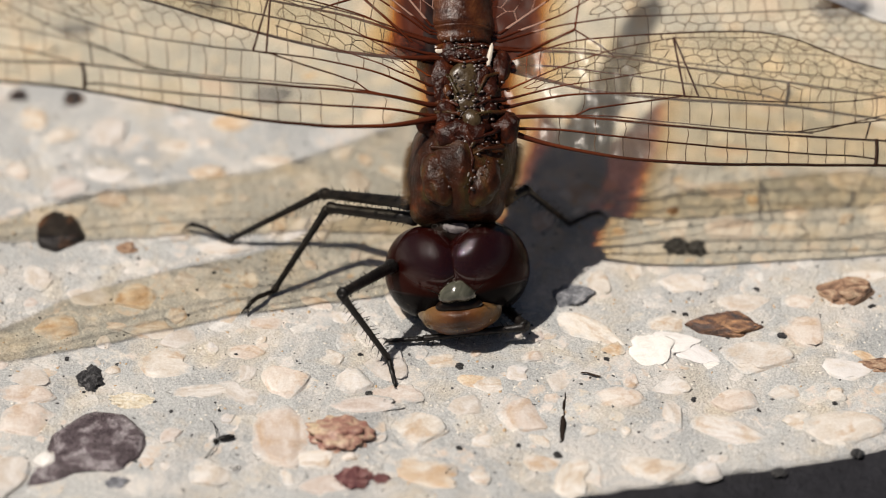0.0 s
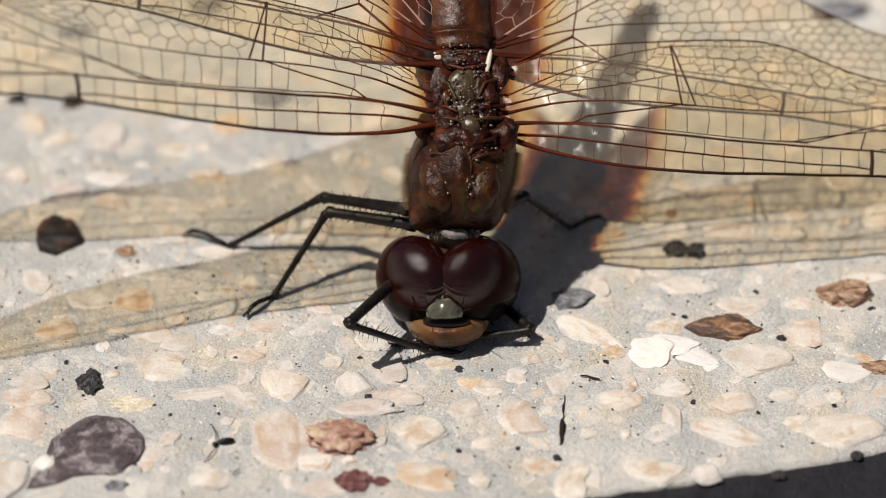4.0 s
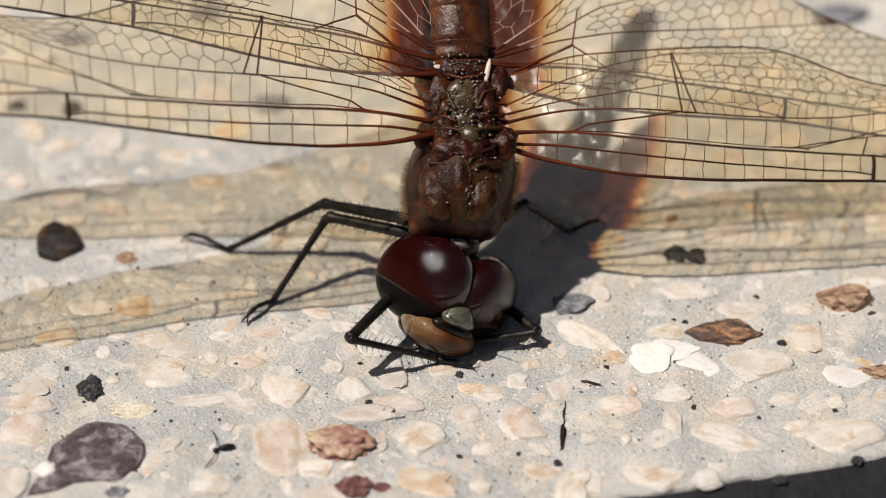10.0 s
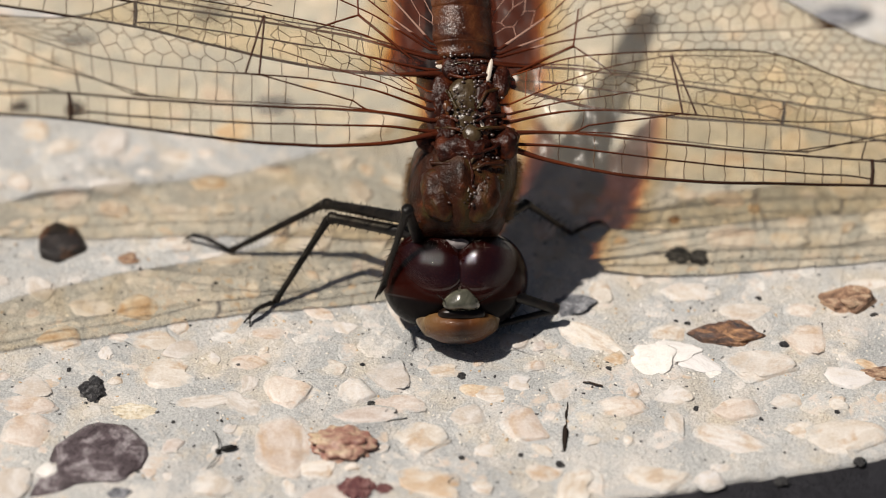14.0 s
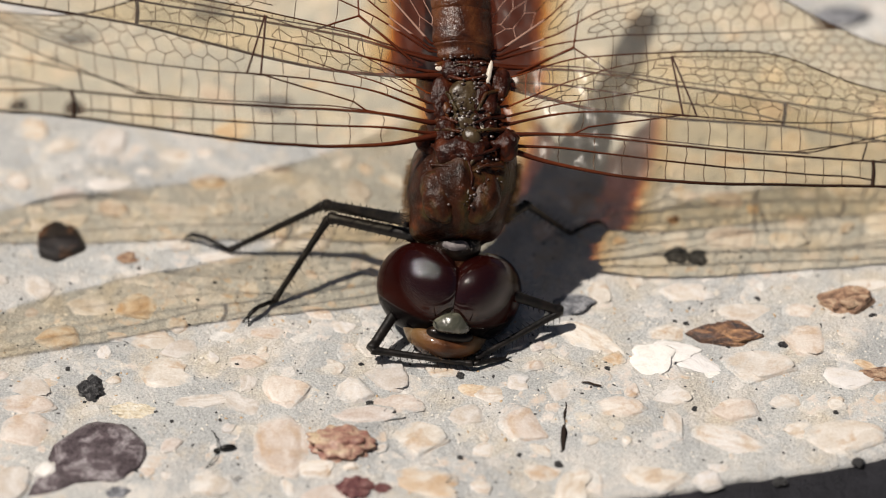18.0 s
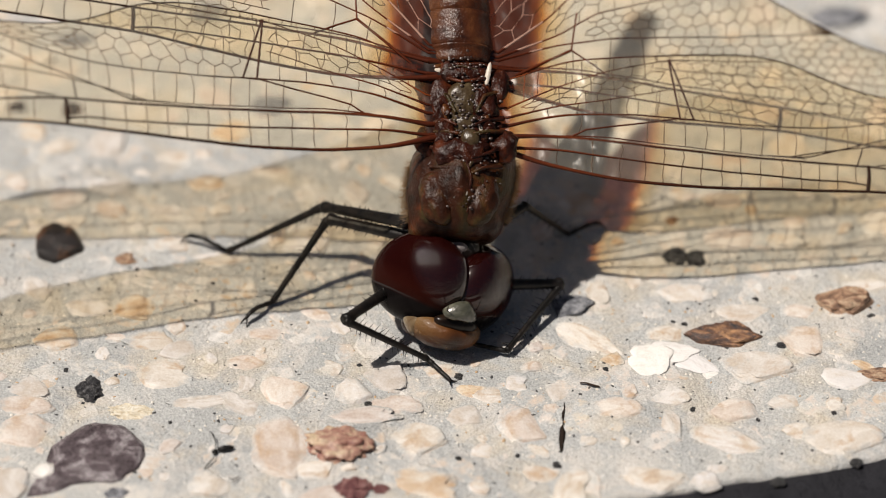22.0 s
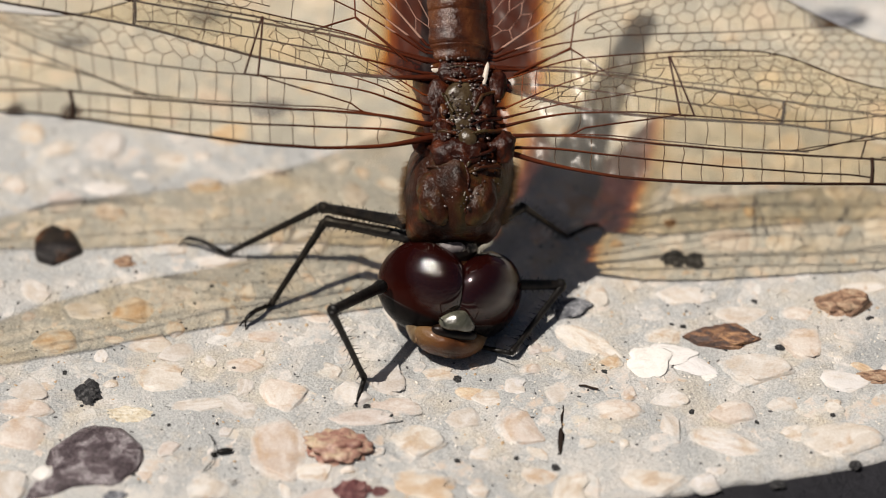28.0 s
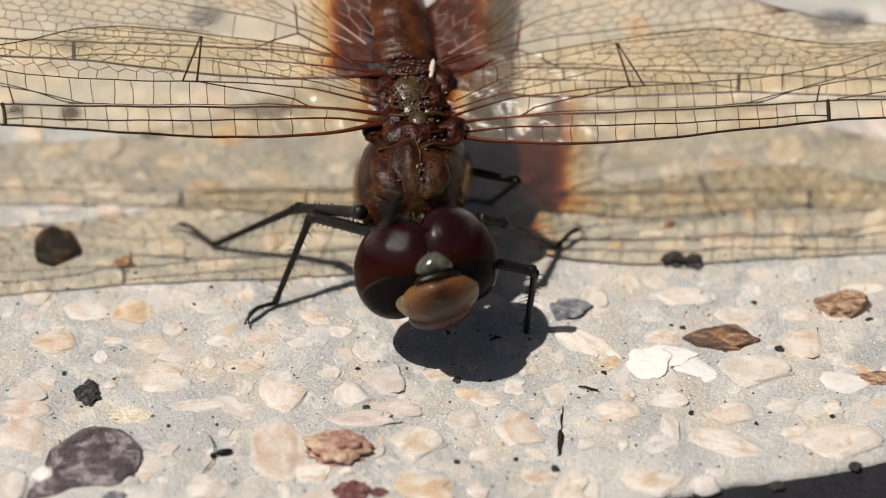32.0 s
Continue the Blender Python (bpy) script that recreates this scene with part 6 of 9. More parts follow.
    walk(parts["forewing_l"], [
        (0.0, pose(-0.001515, 0.000319, 0.009444, 35.68, 20.37, 17.69)),
        (0.5, pose(-0.001515, 0.000319, 0.009444, 35.60, 20.05, 17.44)),
        (1.0, pose(-0.001515, 0.000319, 0.009444, 35.41, 19.32, 16.89)),
        (1.5, pose(-0.001515, 0.000319, 0.009444, 35.43, 19.40, 16.95)),
        (2.0, pose(-0.001515, 0.000319, 0.009444, 35.10, 18.01, 15.91)),
        (2.5, pose(-0.001515, 0.000319, 0.009444, 35.08, 17.93, 15.85)),
        (3.0, pose(-0.001515, 0.000319, 0.009444, 35.41, 19.32, 16.89)),
        (3.5, pose(-0.001515, 0.000319, 0.009444, 35.25, 18.66, 16.40)),
        (5.5, pose(-0.001515, 0.000319, 0.009444, 35.35, 19.07, 16.70)),
        (6.0, pose(-0.001515, 0.000319, 0.009444, 35.25, 18.66, 16.40)),
        (6.5, pose(-0.001515, 0.000319, 0.009444, 35.25, 18.66, 16.40)),
        (7.0, pose(-0.001515, 0.000319, 0.009444, 34.93, 17.27, 15.37)),
        (7.5, pose(-0.001515, 0.000319, 0.009444, 35.01, 17.60, 15.61)),
        (8.0, pose(-0.001515, 0.000319, 0.009444, 34.93, 17.27, 15.37)),
        (8.5, pose(-0.001515, 0.000319, 0.009444, 34.86, 16.94, 15.13)),
        (9.0, pose(-0.001515, 0.000319, 0.009444, 34.65, 15.88, 14.36)),
        (9.5, pose(-0.001515, 0.000319, 0.009444, 34.58, 15.55, 14.12)),
        (10.0, pose(-0.001515, 0.000319, 0.009444, 34.58, 15.55, 14.12)),
        (10.5, pose(-0.001515, 0.000319, 0.009444, 34.60, 15.63, 14.18)),
        (11.0, pose(-0.001515, 0.000319, 0.009444, 34.52, 15.22, 13.89)),
        (11.5, pose(-0.001515, 0.000319, 0.009444, 34.66, 15.96, 14.42)),
        (12.0, pose(-0.001515, 0.000319, 0.009444, 35.03, 17.68, 15.67)),
        (12.5, pose(-0.001515, 0.000319, 0.009444, 34.65, 15.88, 14.36)),
        (13.0, pose(-0.001515, 0.000319, 0.009444, 34.71, 16.21, 14.60)),
        (13.5, pose(-0.001515, 0.000319, 0.009444, 34.58, 15.55, 14.12)),
        (14.0, pose(-0.001515, 0.000319, 0.009444, 34.58, 15.55, 14.12)),
        (14.5, pose(-0.001515, 0.000319, 0.009444, 34.63, 15.79, 14.30)),
        (16.5, pose(-0.001515, 0.000319, 0.009444, 34.40, 14.56, 13.42)),
        (17.0, pose(-0.001515, 0.000319, 0.009444, 34.27, 13.82, 12.90)),
        (17.5, pose(-0.001515, 0.000319, 0.009444, 34.63, 15.79, 14.30)),
        (18.0, pose(-0.001515, 0.000319, 0.009444, 34.86, 16.94, 15.13)),
        (18.5, pose(-0.001515, 0.000319, 0.009444, 34.52, 15.22, 13.89)),
        (19.0, pose(-0.001515, 0.000319, 0.009444, 34.52, 15.22, 13.89)),
        (19.5, pose(-0.001515, 0.000319, 0.009444, 34.38, 14.48, 13.36)),
        (20.0, pose(-0.001515, 0.000319, 0.009444, 34.38, 14.48, 13.36)),
        (20.5, pose(-0.001515, 0.000319, 0.009444, 34.50, 15.14, 13.83)),
        (21.0, pose(-0.001515, 0.000319, 0.009444, 34.65, 15.88, 14.36)),
        (21.5, pose(-0.001515, 0.000319, 0.009444, 34.38, 14.48, 13.36)),
        (22.0, pose(-0.001515, 0.000319, 0.009444, 34.46, 14.89, 13.65)),
        (22.5, pose(-0.001515, 0.000319, 0.009444, 34.52, 15.22, 13.89)),
        (23.0, pose(-0.001515, 0.000319, 0.009444, 34.40, 14.56, 13.42)),
        (23.5, pose(-0.001515, 0.000319, 0.009444, 34.22, 13.48, 12.67)),
        (24.0, pose(-0.001515, 0.000319, 0.009444, 34.22, 13.48, 12.67)),
        (24.5, pose(-0.001515, 0.000319, 0.009444, 34.40, 14.56, 13.42)),
        (25.0, pose(-0.001515, 0.000319, 0.009444, 34.52, 15.22, 13.89)),
        (25.5, pose(-0.001515, 0.000319, 0.009444, 34.46, 14.89, 13.65)),
        (27.5, pose(-0.001515, 0.000319, 0.009444, 35.53, 19.81, 17.26)),
        (28.0, pose(-0.001515, 0.000319, 0.009444, 35.03, 17.68, 15.67)),
        (28.5, pose(-0.001515, 0.000319, 0.009444, 34.80, 16.62, 14.89)),
        (29.0, pose(-0.001515, 0.000319, 0.009444, 34.88, 17.03, 15.19)),
        (29.5, pose(-0.001515, 0.000319, 0.009444, 35.19, 18.42, 16.22)),
        (30.0, pose(-0.001515, 0.000319, 0.009444, 34.46, 14.89, 13.65)),
        (30.5, pose(-0.001515, 0.000319, 0.009444, 36.36, 22.72, 19.53)),
        (31.0, pose(-0.001515, 0.000319, 0.009444, 34.14, 12.99, 12.32)),
        (31.12, pose(-0.001515, 0.000319, 0.009444, 34.17, 13.16, 12.44)),
        (31.25, pose(-0.001515, 0.000319, 0.009444, 34.33, 14.18, 13.15)),
        (31.5, pose(-0.001515, 0.000319, 0.009444, 34.37, 14.39, 13.30)),
        (31.62, pose(-0.001515, 0.000319, 0.009444, 34.25, 13.67, 12.79)),
        (31.76, pose(-0.001515, 0.000319, 0.009444, 33.61, 8.95, 9.56)),
        (32.0, pose(-0.001515, 0.000319, 0.009444, 33.55, 8.34, 9.15)),
    ])
    walk(parts["forewing_r"], [
        (0.0, pose(0.002252, 0.000478, 0.008544, 32.03, 7.23, 2.88)),
        (0.5, pose(0.002252, 0.000478, 0.008544, 32.09, 7.91, 3.31)),
        (1.0, pose(0.002252, 0.000478, 0.008544, 32.15, 8.59, 3.74)),
        (1.5, pose(0.002252, 0.000478, 0.008544, 32.15, 8.59, 3.74)),
        (2.0, pose(0.002252, 0.000478, 0.008544, 32.15, 8.59, 3.74)),
        (2.5, pose(0.002252, 0.000478, 0.008544, 32.18, 8.92, 3.95)),
        (3.0, pose(0.002252, 0.000478, 0.008544, 32.15, 8.59, 3.74)),
        (3.5, pose(0.002252, 0.000478, 0.008544, 32.18, 8.92, 3.95)),
        (5.5, pose(0.002252, 0.000478, 0.008544, 32.29, 9.94, 4.60)),
        (6.0, pose(0.002252, 0.000478, 0.008544, 32.25, 9.60, 4.38)),
        (6.5, pose(0.002252, 0.000478, 0.008544, 32.25, 9.60, 4.38)),
        (7.0, pose(0.002252, 0.000478, 0.008544, 32.29, 9.94, 4.60)),
        (7.5, pose(0.002252, 0.000478, 0.008544, 32.21, 9.26, 4.17)),
        (8.0, pose(0.002252, 0.000478, 0.008544, 32.18, 8.92, 3.95)),
        (8.5, pose(0.002252, 0.000478, 0.008544, 32.29, 9.94, 4.60)),
        (9.0, pose(0.002252, 0.000478, 0.008544, 32.15, 8.59, 3.74)),
        (9.5, pose(0.002252, 0.000478, 0.008544, 32.08, 7.82, 3.25)),
        (10.0, pose(0.002252, 0.000478, 0.008544, 32.08, 7.82, 3.25)),
        (10.5, pose(0.002252, 0.000478, 0.008544, 32.25, 9.60, 4.38)),
        (11.0, pose(0.002252, 0.000478, 0.008544, 32.05, 7.48, 3.04)),
        (11.5, pose(0.002252, 0.000478, 0.008544, 32.17, 8.84, 3.90)),
        (12.0, pose(0.002252, 0.000478, 0.008544, 32.32, 10.28, 4.82)),
        (12.5, pose(0.002252, 0.000478, 0.008544, 32.25, 9.60, 4.38)),
        (13.0, pose(0.002252, 0.000478, 0.008544, 32.21, 9.26, 4.17)),
        (13.5, pose(0.002252, 0.000478, 0.008544, 32.21, 9.26, 4.17)),
        (14.0, pose(0.002252, 0.000478, 0.008544, 32.25, 9.60, 4.38)),
        (14.5, pose(0.002252, 0.000478, 0.008544, 32.65, 12.81, 6.46)),
        (16.5, pose(0.002252, 0.000478, 0.008544, 32.29, 9.94, 4.60)),
        (17.0, pose(0.002252, 0.000478, 0.008544, 32.21, 9.26, 4.17)),
        (17.5, pose(0.002252, 0.000478, 0.008544, 32.12, 8.25, 3.52)),
        (18.0, pose(0.002252, 0.000478, 0.008544, 32.18, 8.92, 3.95)),
        (18.5, pose(0.002252, 0.000478, 0.008544, 32.21, 9.26, 4.17)),
        (19.0, pose(0.002252, 0.000478, 0.008544, 32.14, 8.50, 3.68)),
        (19.5, pose(0.002252, 0.000478, 0.008544, 32.18, 8.92, 3.95)),
        (20.0, pose(0.002252, 0.000478, 0.008544, 32.14, 8.50, 3.68)),
        (20.5, pose(0.002252, 0.000478, 0.008544, 32.42, 11.04, 5.31)),
        (21.0, pose(0.002252, 0.000478, 0.008544, 32.29, 9.94, 4.60)),
        (21.5, pose(0.002252, 0.000478, 0.008544, 32.29, 9.94, 4.60)),
        (22.0, pose(0.002252, 0.000478, 0.008544, 32.36, 10.62, 5.04)),
        (22.5, pose(0.002252, 0.000478, 0.008544, 32.21, 9.26, 4.17)),
        (23.0, pose(0.002252, 0.000478, 0.008544, 32.25, 9.60, 4.38)),
        (23.5, pose(0.002252, 0.000478, 0.008544, 32.29, 9.94, 4.60)),
        (24.0, pose(0.002252, 0.000478, 0.008544, 32.32, 10.28, 4.82)),
        (24.5, pose(0.002252, 0.000478, 0.008544, 32.25, 9.60, 4.38)),
        (25.0, pose(0.002252, 0.000478, 0.008544, 32.21, 9.26, 4.17)),
        (25.5, pose(0.002252, 0.000478, 0.008544, 32.21, 9.26, 4.17)),
        (27.5, pose(0.002252, 0.000478, 0.008544, 32.50, 11.71, 5.75)),
        (28.0, pose(0.002252, 0.000478, 0.008544, 32.05, 7.48, 3.04)),
        (28.5, pose(0.002252, 0.000478, 0.008544, 32.02, 7.15, 2.83)),
        (29.0, pose(0.002252, 0.000478, 0.008544, 32.08, 7.82, 3.25)),
        (29.5, pose(0.002252, 0.000478, 0.008544, 32.11, 8.16, 3.47)),
        (30.0, pose(0.002252, 0.000478, 0.008544, 32.15, 8.59, 3.74)),
        (30.5, pose(0.002252, 0.000478, 0.008544, 32.51, 11.80, 5.80)),
        (31.0, pose(0.002252, 0.000478, 0.008544, 32.00, 6.81, 2.61)),
        (31.12, pose(0.002252, 0.000478, 0.008544, 31.89, 5.07, 1.52)),
        (31.25, pose(0.002252, 0.000478, 0.008544, 31.91, -5.54, -5.06)),
        (31.5, pose(0.002252, 0.000478, 0.008544, 32.07, -7.72, -6.43)),
        (31.62, pose(0.002252, 0.000478, 0.008544, 32.00, -6.80, -5.85)),
        (31.76, pose(0.002252, 0.000478, 0.008544, 31.74, -0.84, -2.14)),
        (32.0, pose(0.002252, 0.000478, 0.008544, 31.74, -0.08, -1.67)),
    ])
    walk(parts["hindwing_l"], [
        (0.0, pose(-0.001653, 0.002910, 0.011144, 32.68, 19.99, 6.54)),
        (0.5, pose(-0.001653, 0.002910, 0.011144, 32.61, 19.65, 6.31)),
        (1.0, pose(-0.001653, 0.002910, 0.011144, 32.44, 18.89, 5.79)),
        (1.5, pose(-0.001653, 0.002910, 0.011144, 32.46, 18.98, 5.85)),
        (2.0, pose(-0.001653, 0.002910, 0.011144, 32.16, 17.54, 4.89)),
        (2.5, pose(-0.001653, 0.002910, 0.011144, 32.14, 17.45, 4.84)),
        (3.0, pose(-0.001653, 0.002910, 0.011144, 32.44, 18.89, 5.79)),
        (3.5, pose(-0.001653, 0.002910, 0.011144, 32.29, 18.22, 5.34)),
        (5.5, pose(-0.001653, 0.002910, 0.011144, 32.38, 18.64, 5.62)),
        (6.0, pose(-0.001653, 0.002910, 0.011144, 32.29, 18.22, 5.34)),
        (6.5, pose(-0.001653, 0.002910, 0.011144, 32.29, 18.22, 5.34)),
        (7.0, pose(-0.001653, 0.002910, 0.011144, 32.01, 16.78, 4.39)),
        (7.5, pose(-0.001653, 0.002910, 0.011144, 32.07, 17.12, 4.61)),
        (8.0, pose(-0.001653, 0.002910, 0.011144, 32.01, 16.78, 4.39)),
        (8.5, pose(-0.001653, 0.002910, 0.011144, 31.95, 16.44, 4.17)),
        (9.0, pose(-0.001653, 0.002910, 0.011144, 31.75, 15.33, 3.46)),
        (9.5, pose(-0.001653, 0.002910, 0.011144, 31.69, 14.99, 3.24)),
        (10.0, pose(-0.001653, 0.002910, 0.011144, 31.69, 14.99, 3.24)),
        (10.5, pose(-0.001653, 0.002910, 0.011144, 31.71, 15.08, 3.30)),
        (11.0, pose(-0.001653, 0.002910, 0.011144, 31.64, 14.65, 3.02)),
        (11.5, pose(-0.001653, 0.002910, 0.011144, 31.76, 15.42, 3.51)),
        (12.0, pose(-0.001653, 0.002910, 0.011144, 32.09, 17.20, 4.67)),
        (12.5, pose(-0.001653, 0.002910, 0.011144, 31.75, 15.33, 3.46)),
        (13.0, pose(-0.001653, 0.002910, 0.011144, 31.81, 15.67, 3.68)),
        (13.5, pose(-0.001653, 0.002910, 0.011144, 31.69, 14.99, 3.24)),
        (14.0, pose(-0.001653, 0.002910, 0.011144, 31.69, 14.99, 3.24)),
        (14.5, pose(-0.001653, 0.002910, 0.011144, 31.74, 15.25, 3.40)),
        (16.5, pose(-0.001653, 0.002910, 0.011144, 31.53, 13.97, 2.59)),
        (17.0, pose(-0.001653, 0.002910, 0.011144, 31.42, 13.20, 2.11)),
        (17.5, pose(-0.001653, 0.002910, 0.011144, 31.74, 15.25, 3.40)),
        (18.0, pose(-0.001653, 0.002910, 0.011144, 31.95, 16.44, 4.17)),
        (18.5, pose(-0.001653, 0.002910, 0.011144, 31.64, 14.65, 3.02)),
        (19.0, pose(-0.001653, 0.002910, 0.011144, 31.64, 14.65, 3.02)),
        (19.5, pose(-0.001653, 0.002910, 0.011144, 31.52, 13.89, 2.54)),
        (20.0, pose(-0.001653, 0.002910, 0.011144, 31.52, 13.89, 2.54)),
        (20.5, pose(-0.001653, 0.002910, 0.011144, 31.62, 14.57, 2.97)),
        (21.0, pose(-0.001653, 0.002910, 0.011144, 31.75, 15.33, 3.46)),
        (21.5, pose(-0.001653, 0.002910, 0.011144, 31.52, 13.89, 2.54)),
        (22.0, pose(-0.001653, 0.002910, 0.011144, 31.58, 14.31, 2.81)),
        (22.5, pose(-0.001653, 0.002910, 0.011144, 31.64, 14.65, 3.02)),
        (23.0, pose(-0.001653, 0.002910, 0.011144, 31.53, 13.97, 2.59)),
        (23.5, pose(-0.001653, 0.002910, 0.011144, 31.37, 12.86, 1.89)),
        (24.0, pose(-0.001653, 0.002910, 0.011144, 31.37, 12.86, 1.89)),
        (24.5, pose(-0.001653, 0.002910, 0.011144, 31.53, 13.97, 2.59)),
        (25.0, pose(-0.001653, 0.002910, 0.011144, 31.64, 14.65, 3.02)),
        (25.5, pose(-0.001653, 0.002910, 0.011144, 31.58, 14.31, 2.81)),
        (27.5, pose(-0.001653, 0.002910, 0.011144, 32.55, 19.40, 6.13)),
        (28.0, pose(-0.001653, 0.002910, 0.011144, 32.09, 17.20, 4.67)),
        (28.5, pose(-0.001653, 0.002910, 0.011144, 31.88, 16.10, 3.95)),
        (29.0, pose(-0.001653, 0.002910, 0.011144, 31.96, 16.52, 4.23)),
        (29.5, pose(-0.001653, 0.002910, 0.011144, 32.24, 17.96, 5.17)),
        (30.0, pose(-0.001653, 0.002910, 0.011144, 31.58, 14.31, 2.81)),
        (30.5, pose(-0.001653, 0.002910, 0.011144, 33.30, 22.42, 8.23)),
        (31.0, pose(-0.001653, 0.002910, 0.011144, 31.30, 12.35, 1.57)),
        (31.12, pose(-0.001653, 0.002910, 0.011144, 31.32, 12.52, 1.68)),
        (31.25, pose(-0.001653, 0.002910, 0.011144, 31.48, 13.58, 2.34)),
        (31.5, pose(-0.001653, 0.002910, 0.011144, 31.51, 13.80, 2.48)),
        (31.62, pose(-0.001653, 0.002910, 0.011144, 31.40, 13.05, 2.01)),
        (31.76, pose(-0.001653, 0.002910, 0.011144, 30.84, 8.18, -0.98)),
        (32.0, pose(-0.001653, 0.002910, 0.011144, 30.79, 7.55, -1.36)),
    ])
    walk(parts["hindwing_r"], [
        (0.0, pose(0.001772, 0.003556, 0.010144, 32.04, 11.97, 4.29)),
        (0.5, pose(0.001772, 0.003556, 0.010144, 32.13, 12.65, 4.73)),
        (1.0, pose(0.001772, 0.003556, 0.010144, 32.23, 13.33, 5.17)),
        (1.5, pose(0.001772, 0.003556, 0.010144, 32.23, 13.33, 5.17)),
        (2.0, pose(0.001772, 0.003556, 0.010144, 32.23, 13.33, 5.17)),
        (2.5, pose(0.001772, 0.003556, 0.010144, 32.28, 13.67, 5.39)),
        (3.0, pose(0.001772, 0.003556, 0.010144, 32.23, 13.33, 5.17)),
        (3.5, pose(0.001772, 0.003556, 0.010144, 32.28, 13.67, 5.39)),
        (5.5, pose(0.001772, 0.003556, 0.010144, 32.44, 14.68, 6.05)),
        (6.0, pose(0.001772, 0.003556, 0.010144, 32.39, 14.34, 5.83)),
        (6.5, pose(0.001772, 0.003556, 0.010144, 32.39, 14.34, 5.83)),
        (7.0, pose(0.001772, 0.003556, 0.010144, 32.44, 14.68, 6.05)),
        (7.5, pose(0.001772, 0.003556, 0.010144, 32.33, 14.00, 5.61)),
        (8.0, pose(0.001772, 0.003556, 0.010144, 32.28, 13.67, 5.39)),
        (8.5, pose(0.001772, 0.003556, 0.010144, 32.44, 14.68, 6.05)),
        (9.0, pose(0.001772, 0.003556, 0.010144, 32.23, 13.33, 5.17)),
        (9.5, pose(0.001772, 0.003556, 0.010144, 32.12, 12.57, 4.67)),
        (10.0, pose(0.001772, 0.003556, 0.010144, 32.12, 12.57, 4.67)),
        (10.5, pose(0.001772, 0.003556, 0.010144, 32.39, 14.34, 5.83)),
        (11.0, pose(0.001772, 0.003556, 0.010144, 32.07, 12.23, 4.46)),
        (11.5, pose(0.001772, 0.003556, 0.010144, 32.27, 13.58, 5.33)),
        (12.0, pose(0.001772, 0.003556, 0.010144, 32.50, 15.02, 6.27)),
        (12.5, pose(0.001772, 0.003556, 0.010144, 32.39, 14.34, 5.83)),
        (13.0, pose(0.001772, 0.003556, 0.010144, 32.33, 14.00, 5.61)),
        (13.5, pose(0.001772, 0.003556, 0.010144, 32.33, 14.00, 5.61)),
        (14.0, pose(0.001772, 0.003556, 0.010144, 32.39, 14.34, 5.83)),
        (14.5, pose(0.001772, 0.003556, 0.010144, 32.97, 17.54, 7.96)),
        (16.5, pose(0.001772, 0.003556, 0.010144, 32.44, 14.68, 6.05)),
        (17.0, pose(0.001772, 0.003556, 0.010144, 32.33, 14.00, 5.61)),
        (17.5, pose(0.001772, 0.003556, 0.010144, 32.18, 12.99, 4.95)),
        (18.0, pose(0.001772, 0.003556, 0.010144, 32.28, 13.67, 5.39)),
        (18.5, pose(0.001772, 0.003556, 0.010144, 32.33, 14.00, 5.61)),
        (19.0, pose(0.001772, 0.003556, 0.010144, 32.22, 13.24, 5.11)),
        (19.5, pose(0.001772, 0.003556, 0.010144, 32.28, 13.67, 5.39)),
        (20.0, pose(0.001772, 0.003556, 0.010144, 32.22, 13.24, 5.11)),
        (20.5, pose(0.001772, 0.003556, 0.010144, 32.63, 15.78, 6.77)),
        (21.0, pose(0.001772, 0.003556, 0.010144, 32.44, 14.68, 6.05)),
        (21.5, pose(0.001772, 0.003556, 0.010144, 32.44, 14.68, 6.05)),
        (22.0, pose(0.001772, 0.003556, 0.010144, 32.56, 15.35, 6.49)),
        (22.5, pose(0.001772, 0.003556, 0.010144, 32.33, 14.00, 5.61)),
        (23.0, pose(0.001772, 0.003556, 0.010144, 32.39, 14.34, 5.83)),
        (23.5, pose(0.001772, 0.003556, 0.010144, 32.44, 14.68, 6.05)),
        (24.0, pose(0.001772, 0.003556, 0.010144, 32.50, 15.02, 6.27)),
        (24.5, pose(0.001772, 0.003556, 0.010144, 32.39, 14.34, 5.83)),
        (25.0, pose(0.001772, 0.003556, 0.010144, 32.33, 14.00, 5.61)),
        (25.5, pose(0.001772, 0.003556, 0.010144, 32.33, 14.00, 5.61)),
        (27.5, pose(0.001772, 0.003556, 0.010144, 32.76, 16.45, 7.22)),
        (28.0, pose(0.001772, 0.003556, 0.010144, 32.07, 12.23, 4.46)),
        (28.5, pose(0.001772, 0.003556, 0.010144, 32.03, 11.89, 4.24)),
        (29.0, pose(0.001772, 0.003556, 0.010144, 32.12, 12.57, 4.67)),
        (29.5, pose(0.001772, 0.003556, 0.010144, 32.17, 12.90, 4.89)),
        (30.0, pose(0.001772, 0.003556, 0.010144, 32.23, 13.33, 5.17)),
        (30.5, pose(0.001772, 0.003556, 0.010144, 32.77, 16.53, 7.28)),
        (31.0, pose(0.001772, 0.003556, 0.010144, 31.98, 11.55, 4.02)),
        (31.12, pose(0.001772, 0.003556, 0.010144, 31.91, 10.53, 3.41)),
        (31.25, pose(0.001772, 0.003556, 0.010144, 31.69, 4.28, -0.25)),
        (31.5, pose(0.001772, 0.003556, 0.010144, 31.70, 3.00, -1.00)),
        (31.62, pose(0.001772, 0.003556, 0.010144, 31.66, 3.20, -0.91)),
        (31.76, pose(0.001772, 0.003556, 0.010144, 31.41, 4.48, -0.34)),
        (32.0, pose(0.001772, 0.003556, 0.010144, 31.38, 4.65, -0.27)),
    ])
